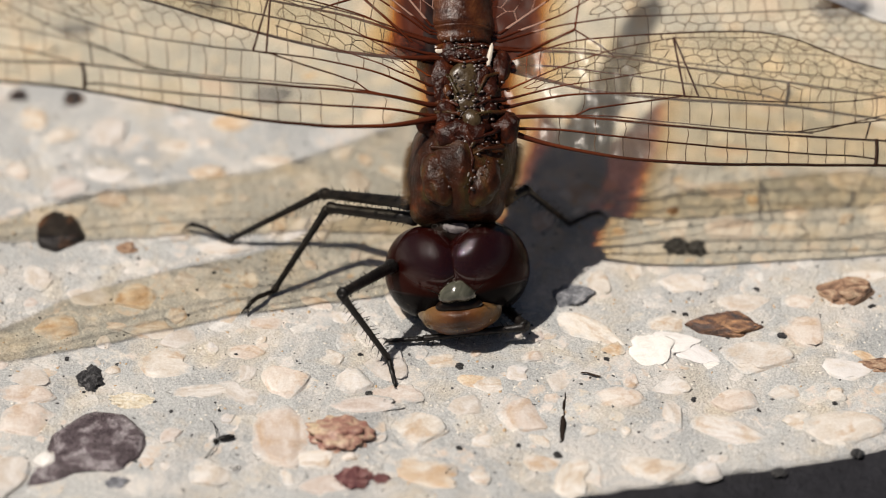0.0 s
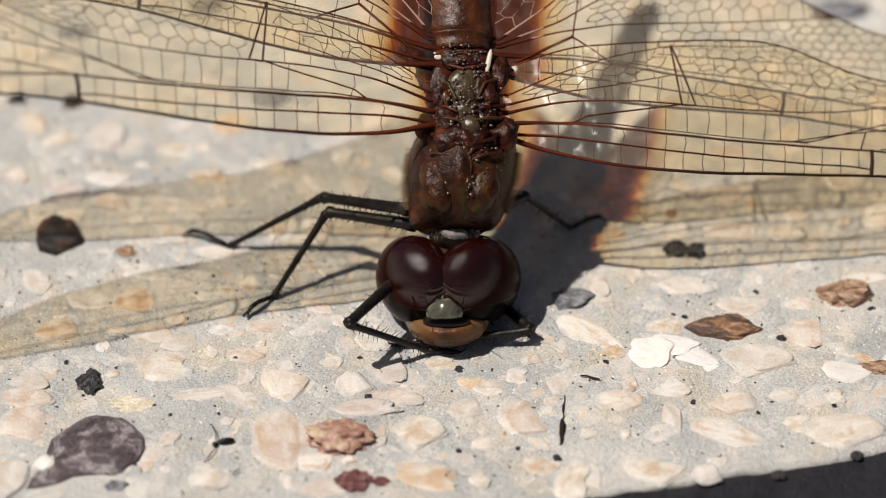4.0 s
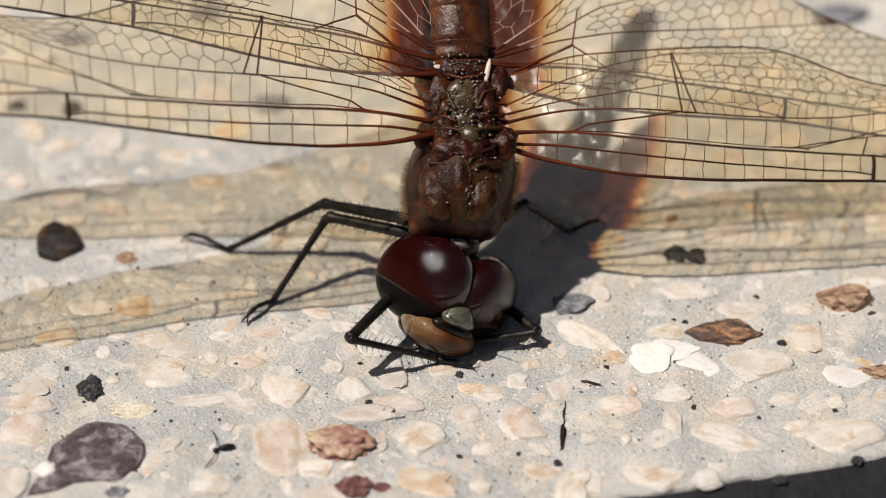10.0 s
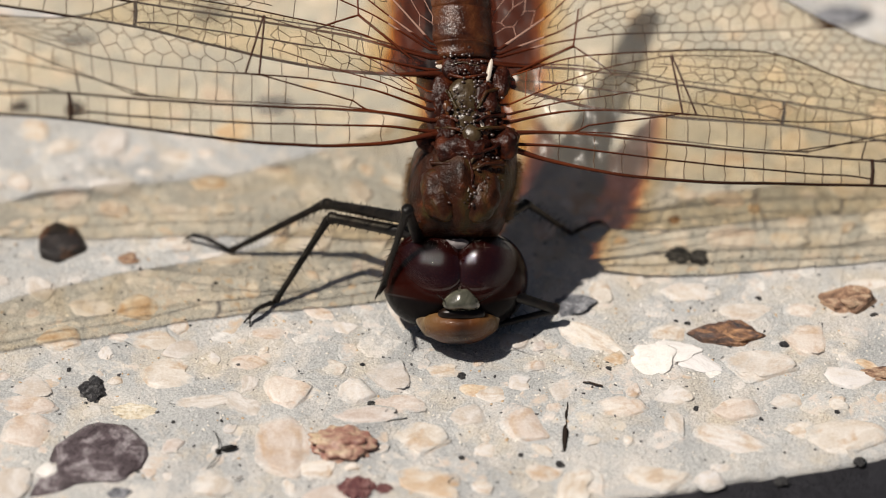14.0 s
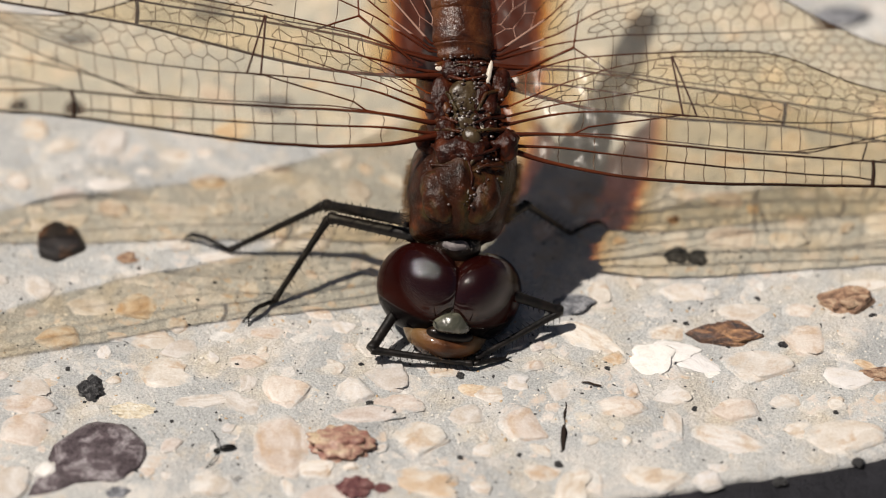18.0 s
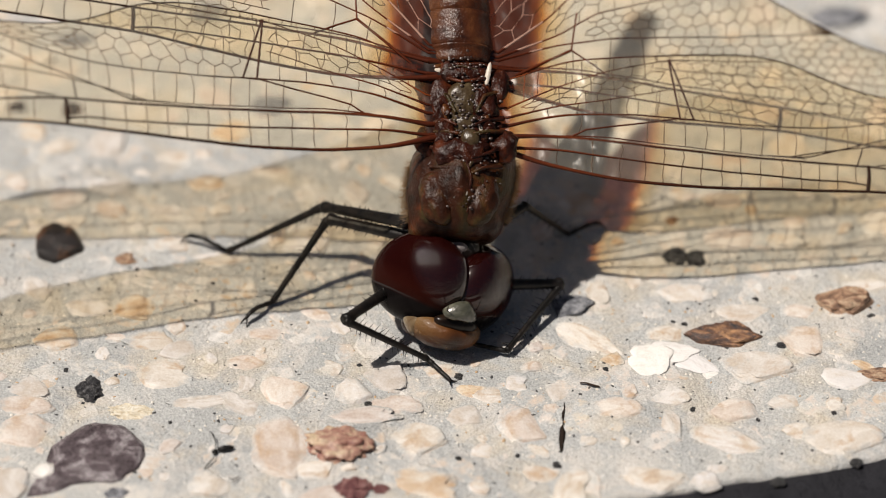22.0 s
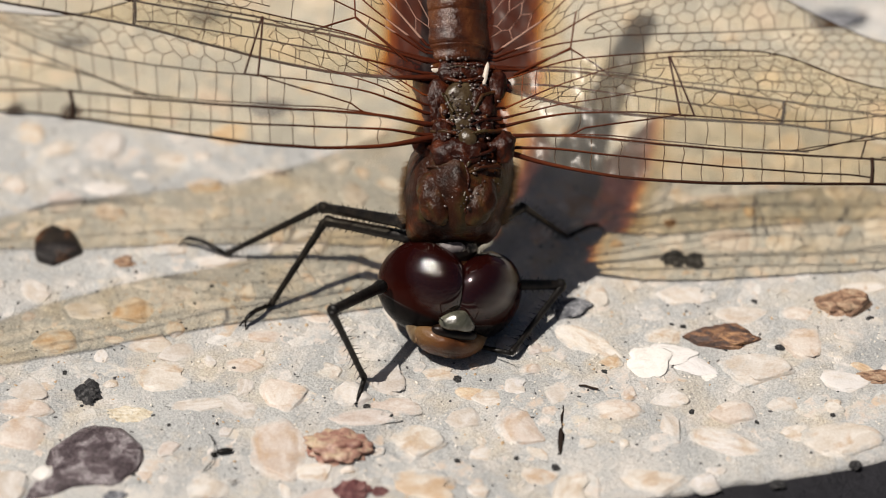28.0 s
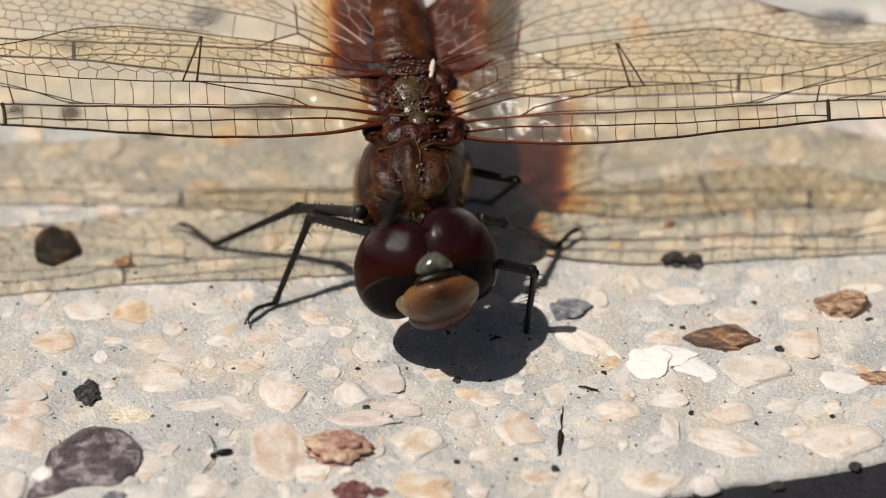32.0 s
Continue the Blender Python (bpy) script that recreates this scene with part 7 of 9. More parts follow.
    walk(parts["foreleg_l_femur"], [
        (0.0, pose(-0.003329, -0.003326, 0.003297, 107.77, -15.50, -124.46)),
        (0.5, pose(-0.003291, -0.002952, 0.003275, 110.80, -16.29, -129.38)),
        (1.0, pose(-0.003535, -0.003373, 0.003326, 107.14, -15.67, -126.80)),
        (1.5, pose(-0.003458, -0.003180, 0.003312, 109.19, -16.03, -128.36)),
        (2.0, pose(-0.003452, -0.003052, 0.003279, 111.22, -15.79, -130.18)),
        (2.5, pose(-0.003130, -0.003285, 0.003120, 113.98, -12.29, -121.82)),
        (3.0, pose(-0.002782, -0.003371, 0.002564, 128.41, -0.37, -114.19)),
        (3.5, pose(-0.002915, -0.003162, 0.002661, 126.16, -2.27, -119.33)),
        (5.5, pose(-0.003161, -0.003118, 0.002848, 117.31, -6.75, -124.54)),
        (6.0, pose(-0.003000, -0.002423, 0.002940, 110.79, -9.57, -134.83)),
        (6.5, pose(-0.002355, -0.001718, 0.002975, 95.26, -15.18, -146.93)),
        (7.0, pose(-0.002740, -0.002349, 0.002787, 123.35, -4.22, -131.01)),
        (7.5, pose(-0.002276, -0.002549, 0.003119, 109.48, -15.42, -112.83)),
        (8.0, pose(-0.001887, -0.001426, 0.002786, 148.58, 6.39, -153.69)),
        (8.5, pose(-0.001848, -0.001462, 0.002743, 160.78, 21.59, -135.08)),
        (9.0, pose(-0.002945, -0.003124, 0.002448, 136.03, 2.45, -120.20)),
        (9.5, pose(-0.002770, -0.002704, 0.002431, 138.78, 5.41, -123.08)),
        (10.0, pose(-0.002985, -0.003083, 0.002613, 131.92, -1.18, -121.70)),
        (10.5, pose(-0.003028, -0.003576, 0.003093, 114.00, -11.29, -116.72)),
        (11.0, pose(-0.002366, -0.003081, 0.003177, 109.41, -14.60, -108.18)),
        (11.5, pose(-0.003049, -0.003467, 0.002658, 127.09, -2.93, -118.05)),
        (12.0, pose(-0.001798, -0.001331, 0.003413, 35.36, -84.03, 160.21)),
        (12.5, pose(-0.001885, -0.001615, 0.003660, -52.82, -70.60, -119.14)),
        (13.0, pose(-0.002165, -0.001621, 0.002920, 107.38, -12.92, -147.83)),
        (13.5, pose(-0.001930, -0.001599, 0.003635, 93.17, -69.38, -127.90)),
        (14.0, pose(-0.001898, -0.001689, 0.003683, 54.33, -66.98, -115.35)),
        (14.5, pose(-0.001654, -0.001491, 0.003601, -112.92, -78.45, -58.78)),
        (16.5, pose(-0.002078, -0.001826, 0.002491, 157.30, 21.45, -121.86)),
        (17.0, pose(-0.001597, -0.001379, 0.002875, 130.13, -16.27, -139.29)),
        (17.5, pose(-0.001896, -0.001756, 0.003698, 25.68, -64.10, -111.34)),
        (18.0, pose(-0.002150, -0.001927, 0.002441, 157.71, 19.97, -121.68)),
        (18.5, pose(-0.002825, -0.003899, 0.002897, 117.44, -7.44, -110.41)),
        (19.0, pose(-0.002896, -0.003498, 0.002732, 128.65, -4.20, -115.11)),
        (19.5, pose(-0.002807, -0.003819, 0.002909, 117.24, -7.67, -110.70)),
        (20.0, pose(-0.001840, -0.001467, 0.002737, 152.30, 23.63, -131.65)),
        (20.5, pose(-0.001700, -0.001752, 0.003720, -73.10, -66.33, -84.57)),
        (21.0, pose(-0.002999, -0.002257, 0.003227, 88.70, -18.98, -139.31)),
        (21.5, pose(-0.001257, -0.001325, 0.002892, 130.37, -1.84, -162.65)),
        (22.0, pose(-0.002806, -0.002531, 0.002849, 127.42, -6.40, -128.20)),
        (22.5, pose(-0.003020, -0.002697, 0.002584, 130.75, 0.22, -128.74)),
        (23.0, pose(-0.002985, -0.002636, 0.002625, 128.87, -0.57, -129.31)),
        (23.5, pose(-0.001470, -0.001321, 0.002895, 135.15, 1.91, -154.75)),
        (24.0, pose(-0.002299, -0.001925, 0.002518, 152.51, 13.30, -129.95)),
        (24.5, pose(-0.001955, -0.001394, 0.003434, 113.06, -70.64, -169.18)),
        (25.0, pose(-0.002733, -0.002315, 0.003170, 115.55, -17.77, -132.30)),
        (25.5, pose(-0.002836, -0.003350, 0.002708, 129.90, -3.45, -115.55)),
        (27.5, pose(-0.002956, -0.003800, 0.002927, 110.45, -8.04, -113.37)),
        (28.0, pose(-0.003674, -0.003771, 0.003586, 99.23, -18.56, -123.95)),
        (28.5, pose(-0.003714, -0.003476, 0.003546, 107.71, -18.78, -127.80)),
        (30.0, pose(-0.003689, -0.003476, 0.003541, 107.81, -18.76, -127.49)),
        (30.5, pose(-0.003247, -0.003433, 0.003372, 109.29, -8.18, -130.23)),
        (31.0, pose(-0.002286, -0.003977, 0.003874, 97.57, 13.86, -129.03)),
        (31.12, pose(-0.002194, -0.004049, 0.003994, 96.15, 15.25, -130.64)),
        (31.25, pose(-0.001886, -0.004183, 0.004083, 88.67, 18.04, -135.56)),
        (31.5, pose(-0.001764, -0.004334, 0.004247, 86.78, 21.07, -138.52)),
        (31.62, pose(-0.000974, -0.004923, 0.004494, 96.01, 19.89, 27.90)),
        (31.7, pose(-0.000459, -0.005032, 0.004820, 100.95, 18.99, 139.16)),
        (31.76, pose(-0.000734, -0.004557, 0.004777, 84.84, 2.58, 99.28)),
        (32.0, pose(-0.001739, -0.003643, 0.004056, 28.70, -63.45, -63.05)),
    ])
    walk(parts["foreleg_l_tibia"], [
        (0.0, pose(0.004500, -0.000000, 0.000000, 6.91, 4.22, -123.44)),
        (0.5, pose(0.004500, 0.000000, 0.000000, 7.84, 4.51, -121.58)),
        (1.0, pose(0.004500, -0.000000, 0.000000, 6.99, 4.70, -125.95)),
        (1.5, pose(0.004500, 0.000000, 0.000000, 7.32, 4.88, -125.48)),
        (2.0, pose(0.004500, -0.000000, 0.000000, 7.75, 5.01, -124.53)),
        (2.5, pose(0.004500, -0.000000, -0.000000, 6.53, 5.21, -130.52)),
        (3.0, pose(0.004500, -0.000000, 0.000000, 7.13, 6.23, -133.22)),
        (3.5, pose(0.004500, 0.000000, 0.000000, 7.36, 6.51, -133.30)),
        (5.5, pose(0.004500, 0.000000, 0.000000, 6.75, 6.69, -136.78)),
        (6.0, pose(0.004500, 0.000000, 0.000000, 7.22, 7.34, -137.58)),
        (6.5, pose(0.004500, 0.000000, -0.000000, 6.86, 7.45, -140.45)),
        (7.0, pose(0.004500, -0.000000, 0.000000, 8.30, 7.30, -132.70)),
        (7.5, pose(0.004500, -0.000000, -0.000000, 4.66, 4.14, -133.79)),
        (8.0, pose(0.004500, -0.000000, -0.000000, 12.29, 6.41, -115.40)),
        (8.5, pose(0.004500, 0.000000, 0.000000, 12.61, 5.57, -111.59)),
        (9.0, pose(0.004500, 0.000000, 0.000000, 8.42, 7.20, -131.64)),
        (9.5, pose(0.004500, 0.000000, 0.000000, 9.01, 7.71, -131.32)),
        (10.0, pose(0.004500, -0.000000, -0.000000, 7.98, 7.01, -132.53)),
        (10.5, pose(0.004500, 0.000000, 0.000000, 5.41, 5.33, -136.73)),
        (11.0, pose(0.004500, -0.000000, -0.000000, 3.96, 3.75, -135.84)),
        (11.5, pose(0.004500, 0.000000, 0.000000, 6.57, 7.05, -138.79)),
        (12.0, pose(0.004500, -0.000000, -0.000000, -2.19, 0.49, 96.89)),
        (12.5, pose(0.004500, 0.000000, 0.000000, 0.64, 0.15, 72.41)),
        (13.0, pose(0.004500, -0.000000, -0.000000, 7.94, 8.34, -138.47)),
        (13.5, pose(0.004500, 0.000000, -0.000000, 5.87, 3.08, -114.87)),
        (14.0, pose(0.004500, 0.000000, 0.000000, 3.60, 6.26, -149.09)),
        (14.5, pose(0.004500, -0.000000, -0.000000, -2.43, -0.16, 81.73)),
        (16.5, pose(0.004500, 0.000000, 0.000000, 12.44, 5.82, -114.31)),
        (17.0, pose(0.004500, -0.000000, -0.000000, 10.41, 3.78, -109.69)),
        (17.5, pose(0.004500, 0.000000, 0.000000, 1.36, 6.40, -168.64)),
        (18.0, pose(0.004500, 0.000000, -0.000000, 12.43, 5.48, -112.98)),
        (18.5, pose(0.004500, 0.000000, 0.000000, 4.84, 5.30, -140.09)),
        (19.0, pose(0.004500, 0.000000, 0.000000, 6.68, 6.28, -134.93)),
        (19.5, pose(0.004500, -0.000000, -0.000000, 4.81, 5.34, -140.46)),
        (20.0, pose(0.004500, -0.000000, -0.000000, 12.76, 6.34, -115.48)),
        (20.5, pose(0.004500, 0.000000, -0.000000, -1.86, 2.22, 137.17)),
        (21.0, pose(0.004500, 0.000000, 0.000000, 6.22, 5.65, -135.46)),
        (21.5, pose(0.004500, 0.000000, 0.000000, 11.64, 8.42, -125.49)),
        (22.0, pose(0.004500, 0.000000, 0.000000, 8.19, 6.84, -130.84)),
        (22.5, pose(0.004500, 0.000000, 0.000000, 8.40, 7.98, -134.53)),
        (23.0, pose(0.004500, 0.000000, 0.000000, 8.15, 8.10, -135.96)),
        (23.5, pose(0.004500, -0.000000, 0.000000, 11.75, 7.82, -122.95)),
        (24.0, pose(0.004500, -0.000000, -0.000000, 11.94, 5.97, -115.57)),
        (24.5, pose(0.004500, -0.000000, 0.000000, 6.38, 8.54, -141.38)),
        (25.0, pose(0.004500, 0.000000, -0.000000, 7.81, 5.65, -126.95)),
        (25.5, pose(0.004500, 0.000000, 0.000000, 6.92, 6.37, -134.26)),
        (27.5, pose(0.004500, -0.000000, -0.000000, 4.62, 5.19, -141.16)),
        (28.0, pose(0.004500, 0.000000, -0.000000, 6.16, 3.67, -123.17)),
        (28.5, pose(0.004500, -0.000000, 0.000000, 7.45, 3.95, -119.60)),
        (30.0, pose(0.004500, -0.000000, -0.000000, 7.42, 3.91, -119.47)),
        (30.5, pose(0.004500, 0.000000, -0.000000, 5.55, 1.71, -108.65)),
        (31.0, pose(0.004500, 0.000000, -0.000000, 0.00, -0.00, -98.23)),
        (31.5, pose(0.004500, 0.000000, 0.000000, 0.00, -0.00, -91.56)),
        (31.7, pose(0.004500, 0.000000, 0.000000, 0.00, -0.00, -87.97)),
        (32.0, pose(0.004500, -0.000000, 0.000000, 0.00, -0.00, 160.81)),
    ])
    walk(parts["foreleg_l_tarsus"], [
        (0.0, pose(0.001752, -0.004160, -0.000368, 6.53, 35.82, -39.04)),
        (0.5, pose(0.001890, -0.004246, -0.000393, 7.18, 31.45, -40.47)),
        (1.0, pose(0.001575, -0.004034, -0.000410, 5.31, 26.23, -34.15)),
        (1.5, pose(0.001608, -0.004056, -0.000425, 6.74, 31.66, -38.94)),
        (2.0, pose(0.001676, -0.004103, -0.000437, 6.88, 28.12, -39.45)),
        (2.5, pose(0.001265, -0.003785, -0.000454, 7.11, 42.00, -138.36)),
        (3.0, pose(0.001097, -0.003622, -0.000543, 9.31, 36.50, -124.74)),
        (3.5, pose(0.001093, -0.003615, -0.000567, 7.32, 31.97, -139.16)),
        (5.5, pose(0.000882, -0.003401, -0.000582, 7.87, 38.31, -137.07)),
        (6.0, pose(0.000839, -0.003345, -0.000639, 10.38, 47.61, -132.24)),
        (6.5, pose(0.000677, -0.003157, -0.000648, 22.70, 71.78, -118.72)),
        (7.0, pose(0.001136, -0.003645, -0.000635, 8.14, 28.82, -137.86)),
        (7.5, pose(0.001048, -0.003600, -0.000361, 10.45, 53.58, -90.91)),
        (8.0, pose(0.002368, -0.004488, -0.000558, -4.05, -43.73, 172.57)),
        (8.5, pose(0.002669, -0.004627, -0.000485, 5.65, -41.39, -164.30)),
        (9.0, pose(0.001204, -0.003707, -0.000626, 9.49, 25.76, -127.00)),
        (9.5, pose(0.001229, -0.003721, -0.000671, 10.77, 24.44, -121.14)),
        (10.0, pose(0.001145, -0.003657, -0.000610, 11.47, 39.38, -117.92)),
        (10.5, pose(0.000874, -0.003412, -0.000465, 7.57, 46.89, -134.09)),
        (11.0, pose(0.000921, -0.003475, -0.000327, 9.12, 56.63, -108.32)),
        (11.5, pose(0.000767, -0.003269, -0.000614, 10.51, 41.65, -120.73)),
        (12.0, pose(0.003899, 0.004964, -0.000043, 1.20, -4.39, -153.49)),
        (12.5, pose(0.006011, 0.004766, -0.000013, -0.24, -1.18, -162.55)),
        (13.0, pose(0.000797, -0.003280, -0.000725, 10.56, 58.15, -144.78)),
        (13.5, pose(0.002400, -0.004529, -0.000268, 5.61, 29.42, -41.87)),
        (14.0, pose(0.000236, -0.002553, -0.000545, 3.89, 34.13, -23.28)),
        (14.5, pose(0.005219, 0.004948, 0.000014, 1.24, -10.44, -154.82)),
        (16.5, pose(0.002453, -0.004533, -0.000507, 11.53, -0.94, -123.10)),
        (17.0, pose(0.002819, -0.004697, -0.000330, 12.92, 31.12, -87.89)),
        (17.5, pose(-0.000371, -0.000978, -0.000558, -0.76, 44.66, 3.49)),
        (18.0, pose(0.002557, -0.004583, -0.000477, 9.54, -10.05, -137.98)),
        (18.5, pose(0.000681, -0.003194, -0.000461, 10.26, 50.91, -110.77)),
        (19.0, pose(0.000990, -0.003518, -0.000547, 11.50, 45.04, -111.73)),
        (19.5, pose(0.000661, -0.003170, -0.000465, 10.25, 51.08, -111.37)),
        (20.0, pose(0.002362, -0.004486, -0.000552, 18.84, 47.30, -103.10)),
        (20.5, pose(0.000836, 0.003397, -0.000194, -2.01, 12.92, 39.29)),
        (21.0, pose(0.000954, -0.003490, -0.000492, -0.93, 5.66, 170.24)),
        (21.5, pose(0.001629, -0.004027, -0.000732, 16.80, 40.03, -106.42)),
        (22.0, pose(0.001254, -0.003756, -0.000596, 14.23, 41.33, -77.61)),
        (22.5, pose(0.001028, -0.003530, -0.000694, 12.63, 34.95, -56.86)),
        (23.0, pose(0.000942, -0.003442, -0.000704, 14.15, 39.61, -63.27)),
        (23.5, pose(0.001806, -0.004157, -0.000680, 16.30, 31.70, -92.39)),
        (24.0, pose(0.002353, -0.004486, -0.000520, 9.18, -14.06, -140.21)),
        (24.5, pose(0.000636, -0.003086, -0.000743, 14.13, 44.18, -97.35)),
        (25.0, pose(0.001509, -0.003976, -0.000492, 13.16, 55.29, -120.00)),
        (25.5, pose(0.001032, -0.003559, -0.000555, 11.03, 40.61, -112.11)),
        (27.5, pose(0.000621, -0.003123, -0.000453, 10.42, 54.09, -113.40)),
        (28.0, pose(0.001770, -0.004177, -0.000320, 3.25, 17.09, -27.09)),
        (28.5, pose(0.002036, -0.004337, -0.000344, 3.85, 7.64, -28.06)),
        (30.0, pose(0.002046, -0.004343, -0.000341, 3.81, 7.29, -27.97)),
        (30.5, pose(0.002901, -0.004735, -0.000149, 2.15, 9.84, -22.59)),
        (31.0, pose(0.003784, -0.004949, -0.000000, 0.00, 18.34, -6.92)),
        (31.5, pose(0.004364, -0.004998, 0.000000, 0.00, 23.09, -2.47)),
        (31.7, pose(0.004677, -0.004997, -0.000000, 0.00, 46.58, -83.30)),
        (32.0, pose(-0.000222, 0.001644, 0.000000, 0.00, 26.59, -60.05)),
    ])
    walk(parts["foreleg_r_femur"], [
        (0.0, pose(0.000978, -0.000892, -0.000022, -176.62, -8.65, -61.51)),
        (2.5, pose(0.001000, -0.000736, 0.000237, -175.98, -7.06, -59.61)),
        (3.5, pose(0.001042, -0.000874, 0.000240, -175.53, -6.14, -58.47)),
        (6.0, pose(0.001097, -0.000547, 0.000405, -175.04, -5.28, -57.70)),
        (8.5, pose(0.001021, -0.000742, 0.000850, -172.56, -1.18, -53.61)),
        (10.0, pose(0.001048, -0.000762, 0.000866, -172.25, -0.72, -52.76)),
        (10.5, pose(0.000846, -0.004054, 0.003834, -99.89, 39.14, 13.24)),
        (11.0, pose(0.000859, -0.002502, 0.002455, -151.67, 19.65, 7.45)),
        (11.5, pose(0.001442, -0.002233, 0.003544, -153.08, 36.34, 15.94)),
        (11.75, pose(0.001442, -0.002233, 0.003544, 156.74, -13.02, -22.25)),
        (12.0, pose(0.001442, -0.002233, 0.003544, 99.29, -72.94, -1.90)),
        (12.17, pose(0.001293, -0.002800, 0.003512, 173.12, -30.85, -45.41)),
        (12.33, pose(0.001144, -0.003366, 0.003479, -152.70, 14.39, -29.67)),
        (12.5, pose(0.000995, -0.003933, 0.003447, -94.52, 35.34, 18.28)),
        (13.0, pose(0.000995, -0.003933, 0.003447, -94.52, 35.34, 18.28)),
        (14.0, pose(0.000933, -0.003594, 0.003272, -89.27, 32.15, 15.11)),
        (14.5, pose(0.000998, -0.003787, 0.003153, -89.02, 33.33, 15.44)),
        (16.5, pose(0.000961, -0.002989, 0.002930, -137.73, 22.59, 20.97)),
        (17.0, pose(0.000956, -0.002708, 0.002747, -142.52, 19.82, 18.39)),
        (17.5, pose(0.000957, -0.003587, 0.002933, -127.91, 26.68, 14.19)),
        (18.0, pose(0.000959, -0.003517, 0.003321, -123.94, 28.85, 8.98)),
        (20.0, pose(0.000950, -0.003401, 0.003335, -122.07, 28.56, 9.82)),
        (20.5, pose(0.000988, -0.002589, 0.002477, -142.17, 18.28, 26.20)),
        (21.0, pose(0.001072, -0.001616, 0.001536, -158.10, 6.50, 30.70)),
        (22.0, pose(0.001025, -0.002442, 0.002520, -143.60, 17.27, 23.45)),
        (25.5, pose(0.001060, -0.002263, 0.002533, -143.66, 17.24, 23.41)),
        (28.0, pose(0.001134, -0.002267, 0.002367, -147.81, 16.48, 21.10)),
        (30.0, pose(0.001133, -0.002078, 0.002430, -149.90, 16.09, 18.23)),
        (30.5, pose(0.001442, -0.002395, 0.003661, -147.70, 30.26, 29.09)),
        (30.75, pose(0.001215, -0.002717, 0.003967, 151.54, 34.69, -5.10)),
        (31.0, pose(0.000989, -0.003077, 0.004205, 100.64, 13.05, -26.51)),
        (31.12, pose(0.001064, -0.003338, 0.004269, 102.73, 15.67, -24.75)),
        (31.25, pose(0.001377, -0.003773, 0.004156, 108.28, 23.47, -23.20)),
        (31.5, pose(0.001467, -0.004322, 0.004244, 112.12, 28.08, -19.88)),
        (31.62, pose(0.001462, -0.004258, 0.004123, 113.16, 26.77, -13.23)),
        (31.76, pose(0.001432, -0.003639, 0.004397, 114.27, 21.58, -4.24)),
        (32.0, pose(0.001441, -0.003643, 0.004056, 116.77, 19.76, 8.89)),
    ])
    walk(parts["foreleg_r_tibia"], [
        (0.0, pose(0.004500, -0.000000, -0.000000, 0.00, -0.00, 116.87)),
        (2.5, pose(0.004500, 0.000000, 0.000000, 0.00, -0.00, 118.73)),
        (3.5, pose(0.004500, -0.000000, -0.000000, 0.00, -0.00, 119.37)),
        (6.0, pose(0.004500, 0.000000, -0.000000, 0.00, -0.00, 119.06)),
        (8.5, pose(0.004500, -0.000000, 0.000000, 0.00, -0.00, 122.77)),
        (10.0, pose(0.004500, -0.000000, 0.000000, 0.00, -0.00, 122.93)),
        (10.5, pose(0.004500, 0.000000, 0.000000, 0.00, -0.00, 133.48)),
        (11.0, pose(0.004500, 0.000000, 0.000000, 0.00, -0.00, 130.65)),
        (11.5, pose(0.004500, -0.000000, -0.000000, 0.00, -0.00, 128.21)),
        (12.0, pose(0.004500, 0.000000, -0.000000, 0.00, -0.00, 146.25)),
        (12.5, pose(0.004500, 0.000000, 0.000000, 0.00, -0.00, 137.67)),
        (13.0, pose(0.004500, 0.000000, 0.000000, 0.00, -0.00, 137.67)),
        (14.0, pose(0.004500, -0.000000, 0.000000, 0.00, -0.00, 140.96)),
        (14.5, pose(0.004500, 0.000000, 0.000000, 0.00, -0.00, 139.77)),
        (16.5, pose(0.004500, -0.000000, -0.000000, 0.00, -0.00, 135.60)),
        (17.0, pose(0.004500, 0.000000, 0.000000, 0.00, -0.00, 135.45)),
        (17.5, pose(0.004500, -0.000000, 0.000000, 0.00, -0.00, 136.47)),
        (18.0, pose(0.004500, -0.000000, 0.000000, 0.00, -0.00, 135.85)),
        (20.0, pose(0.004500, -0.000000, 0.000000, 0.00, -0.00, 136.87)),
        (20.5, pose(0.004500, -0.000000, -0.000000, 0.00, -0.00, 137.69)),
        (21.0, pose(0.004500, -0.000000, -0.000000, 0.00, -0.00, 138.64)),
        (22.0, pose(0.004500, 0.000000, 0.000000, 0.00, -0.00, 137.87)),
        (25.5, pose(0.004500, 0.000000, 0.000000, 0.00, -0.00, 137.86)),
        (28.0, pose(0.004500, -0.000000, 0.000000, 0.00, -0.00, 135.06)),
        (30.0, pose(0.004500, 0.000000, 0.000000, 0.00, -0.00, 133.36)),
        (30.5, pose(0.004500, 0.000000, 0.000000, 0.00, -0.00, 123.08)),
        (30.75, pose(0.004500, 0.000000, 0.000000, 0.00, -0.00, -146.92)),
        (31.0, pose(0.004500, 0.000000, 0.000000, 180.00, -0.00, -87.37)),
        (31.5, pose(0.004500, 0.000000, 0.000000, 180.00, -0.00, -80.35)),
        (32.0, pose(0.004500, 0.000000, 0.000000, 180.00, -0.00, -76.57)),
    ])
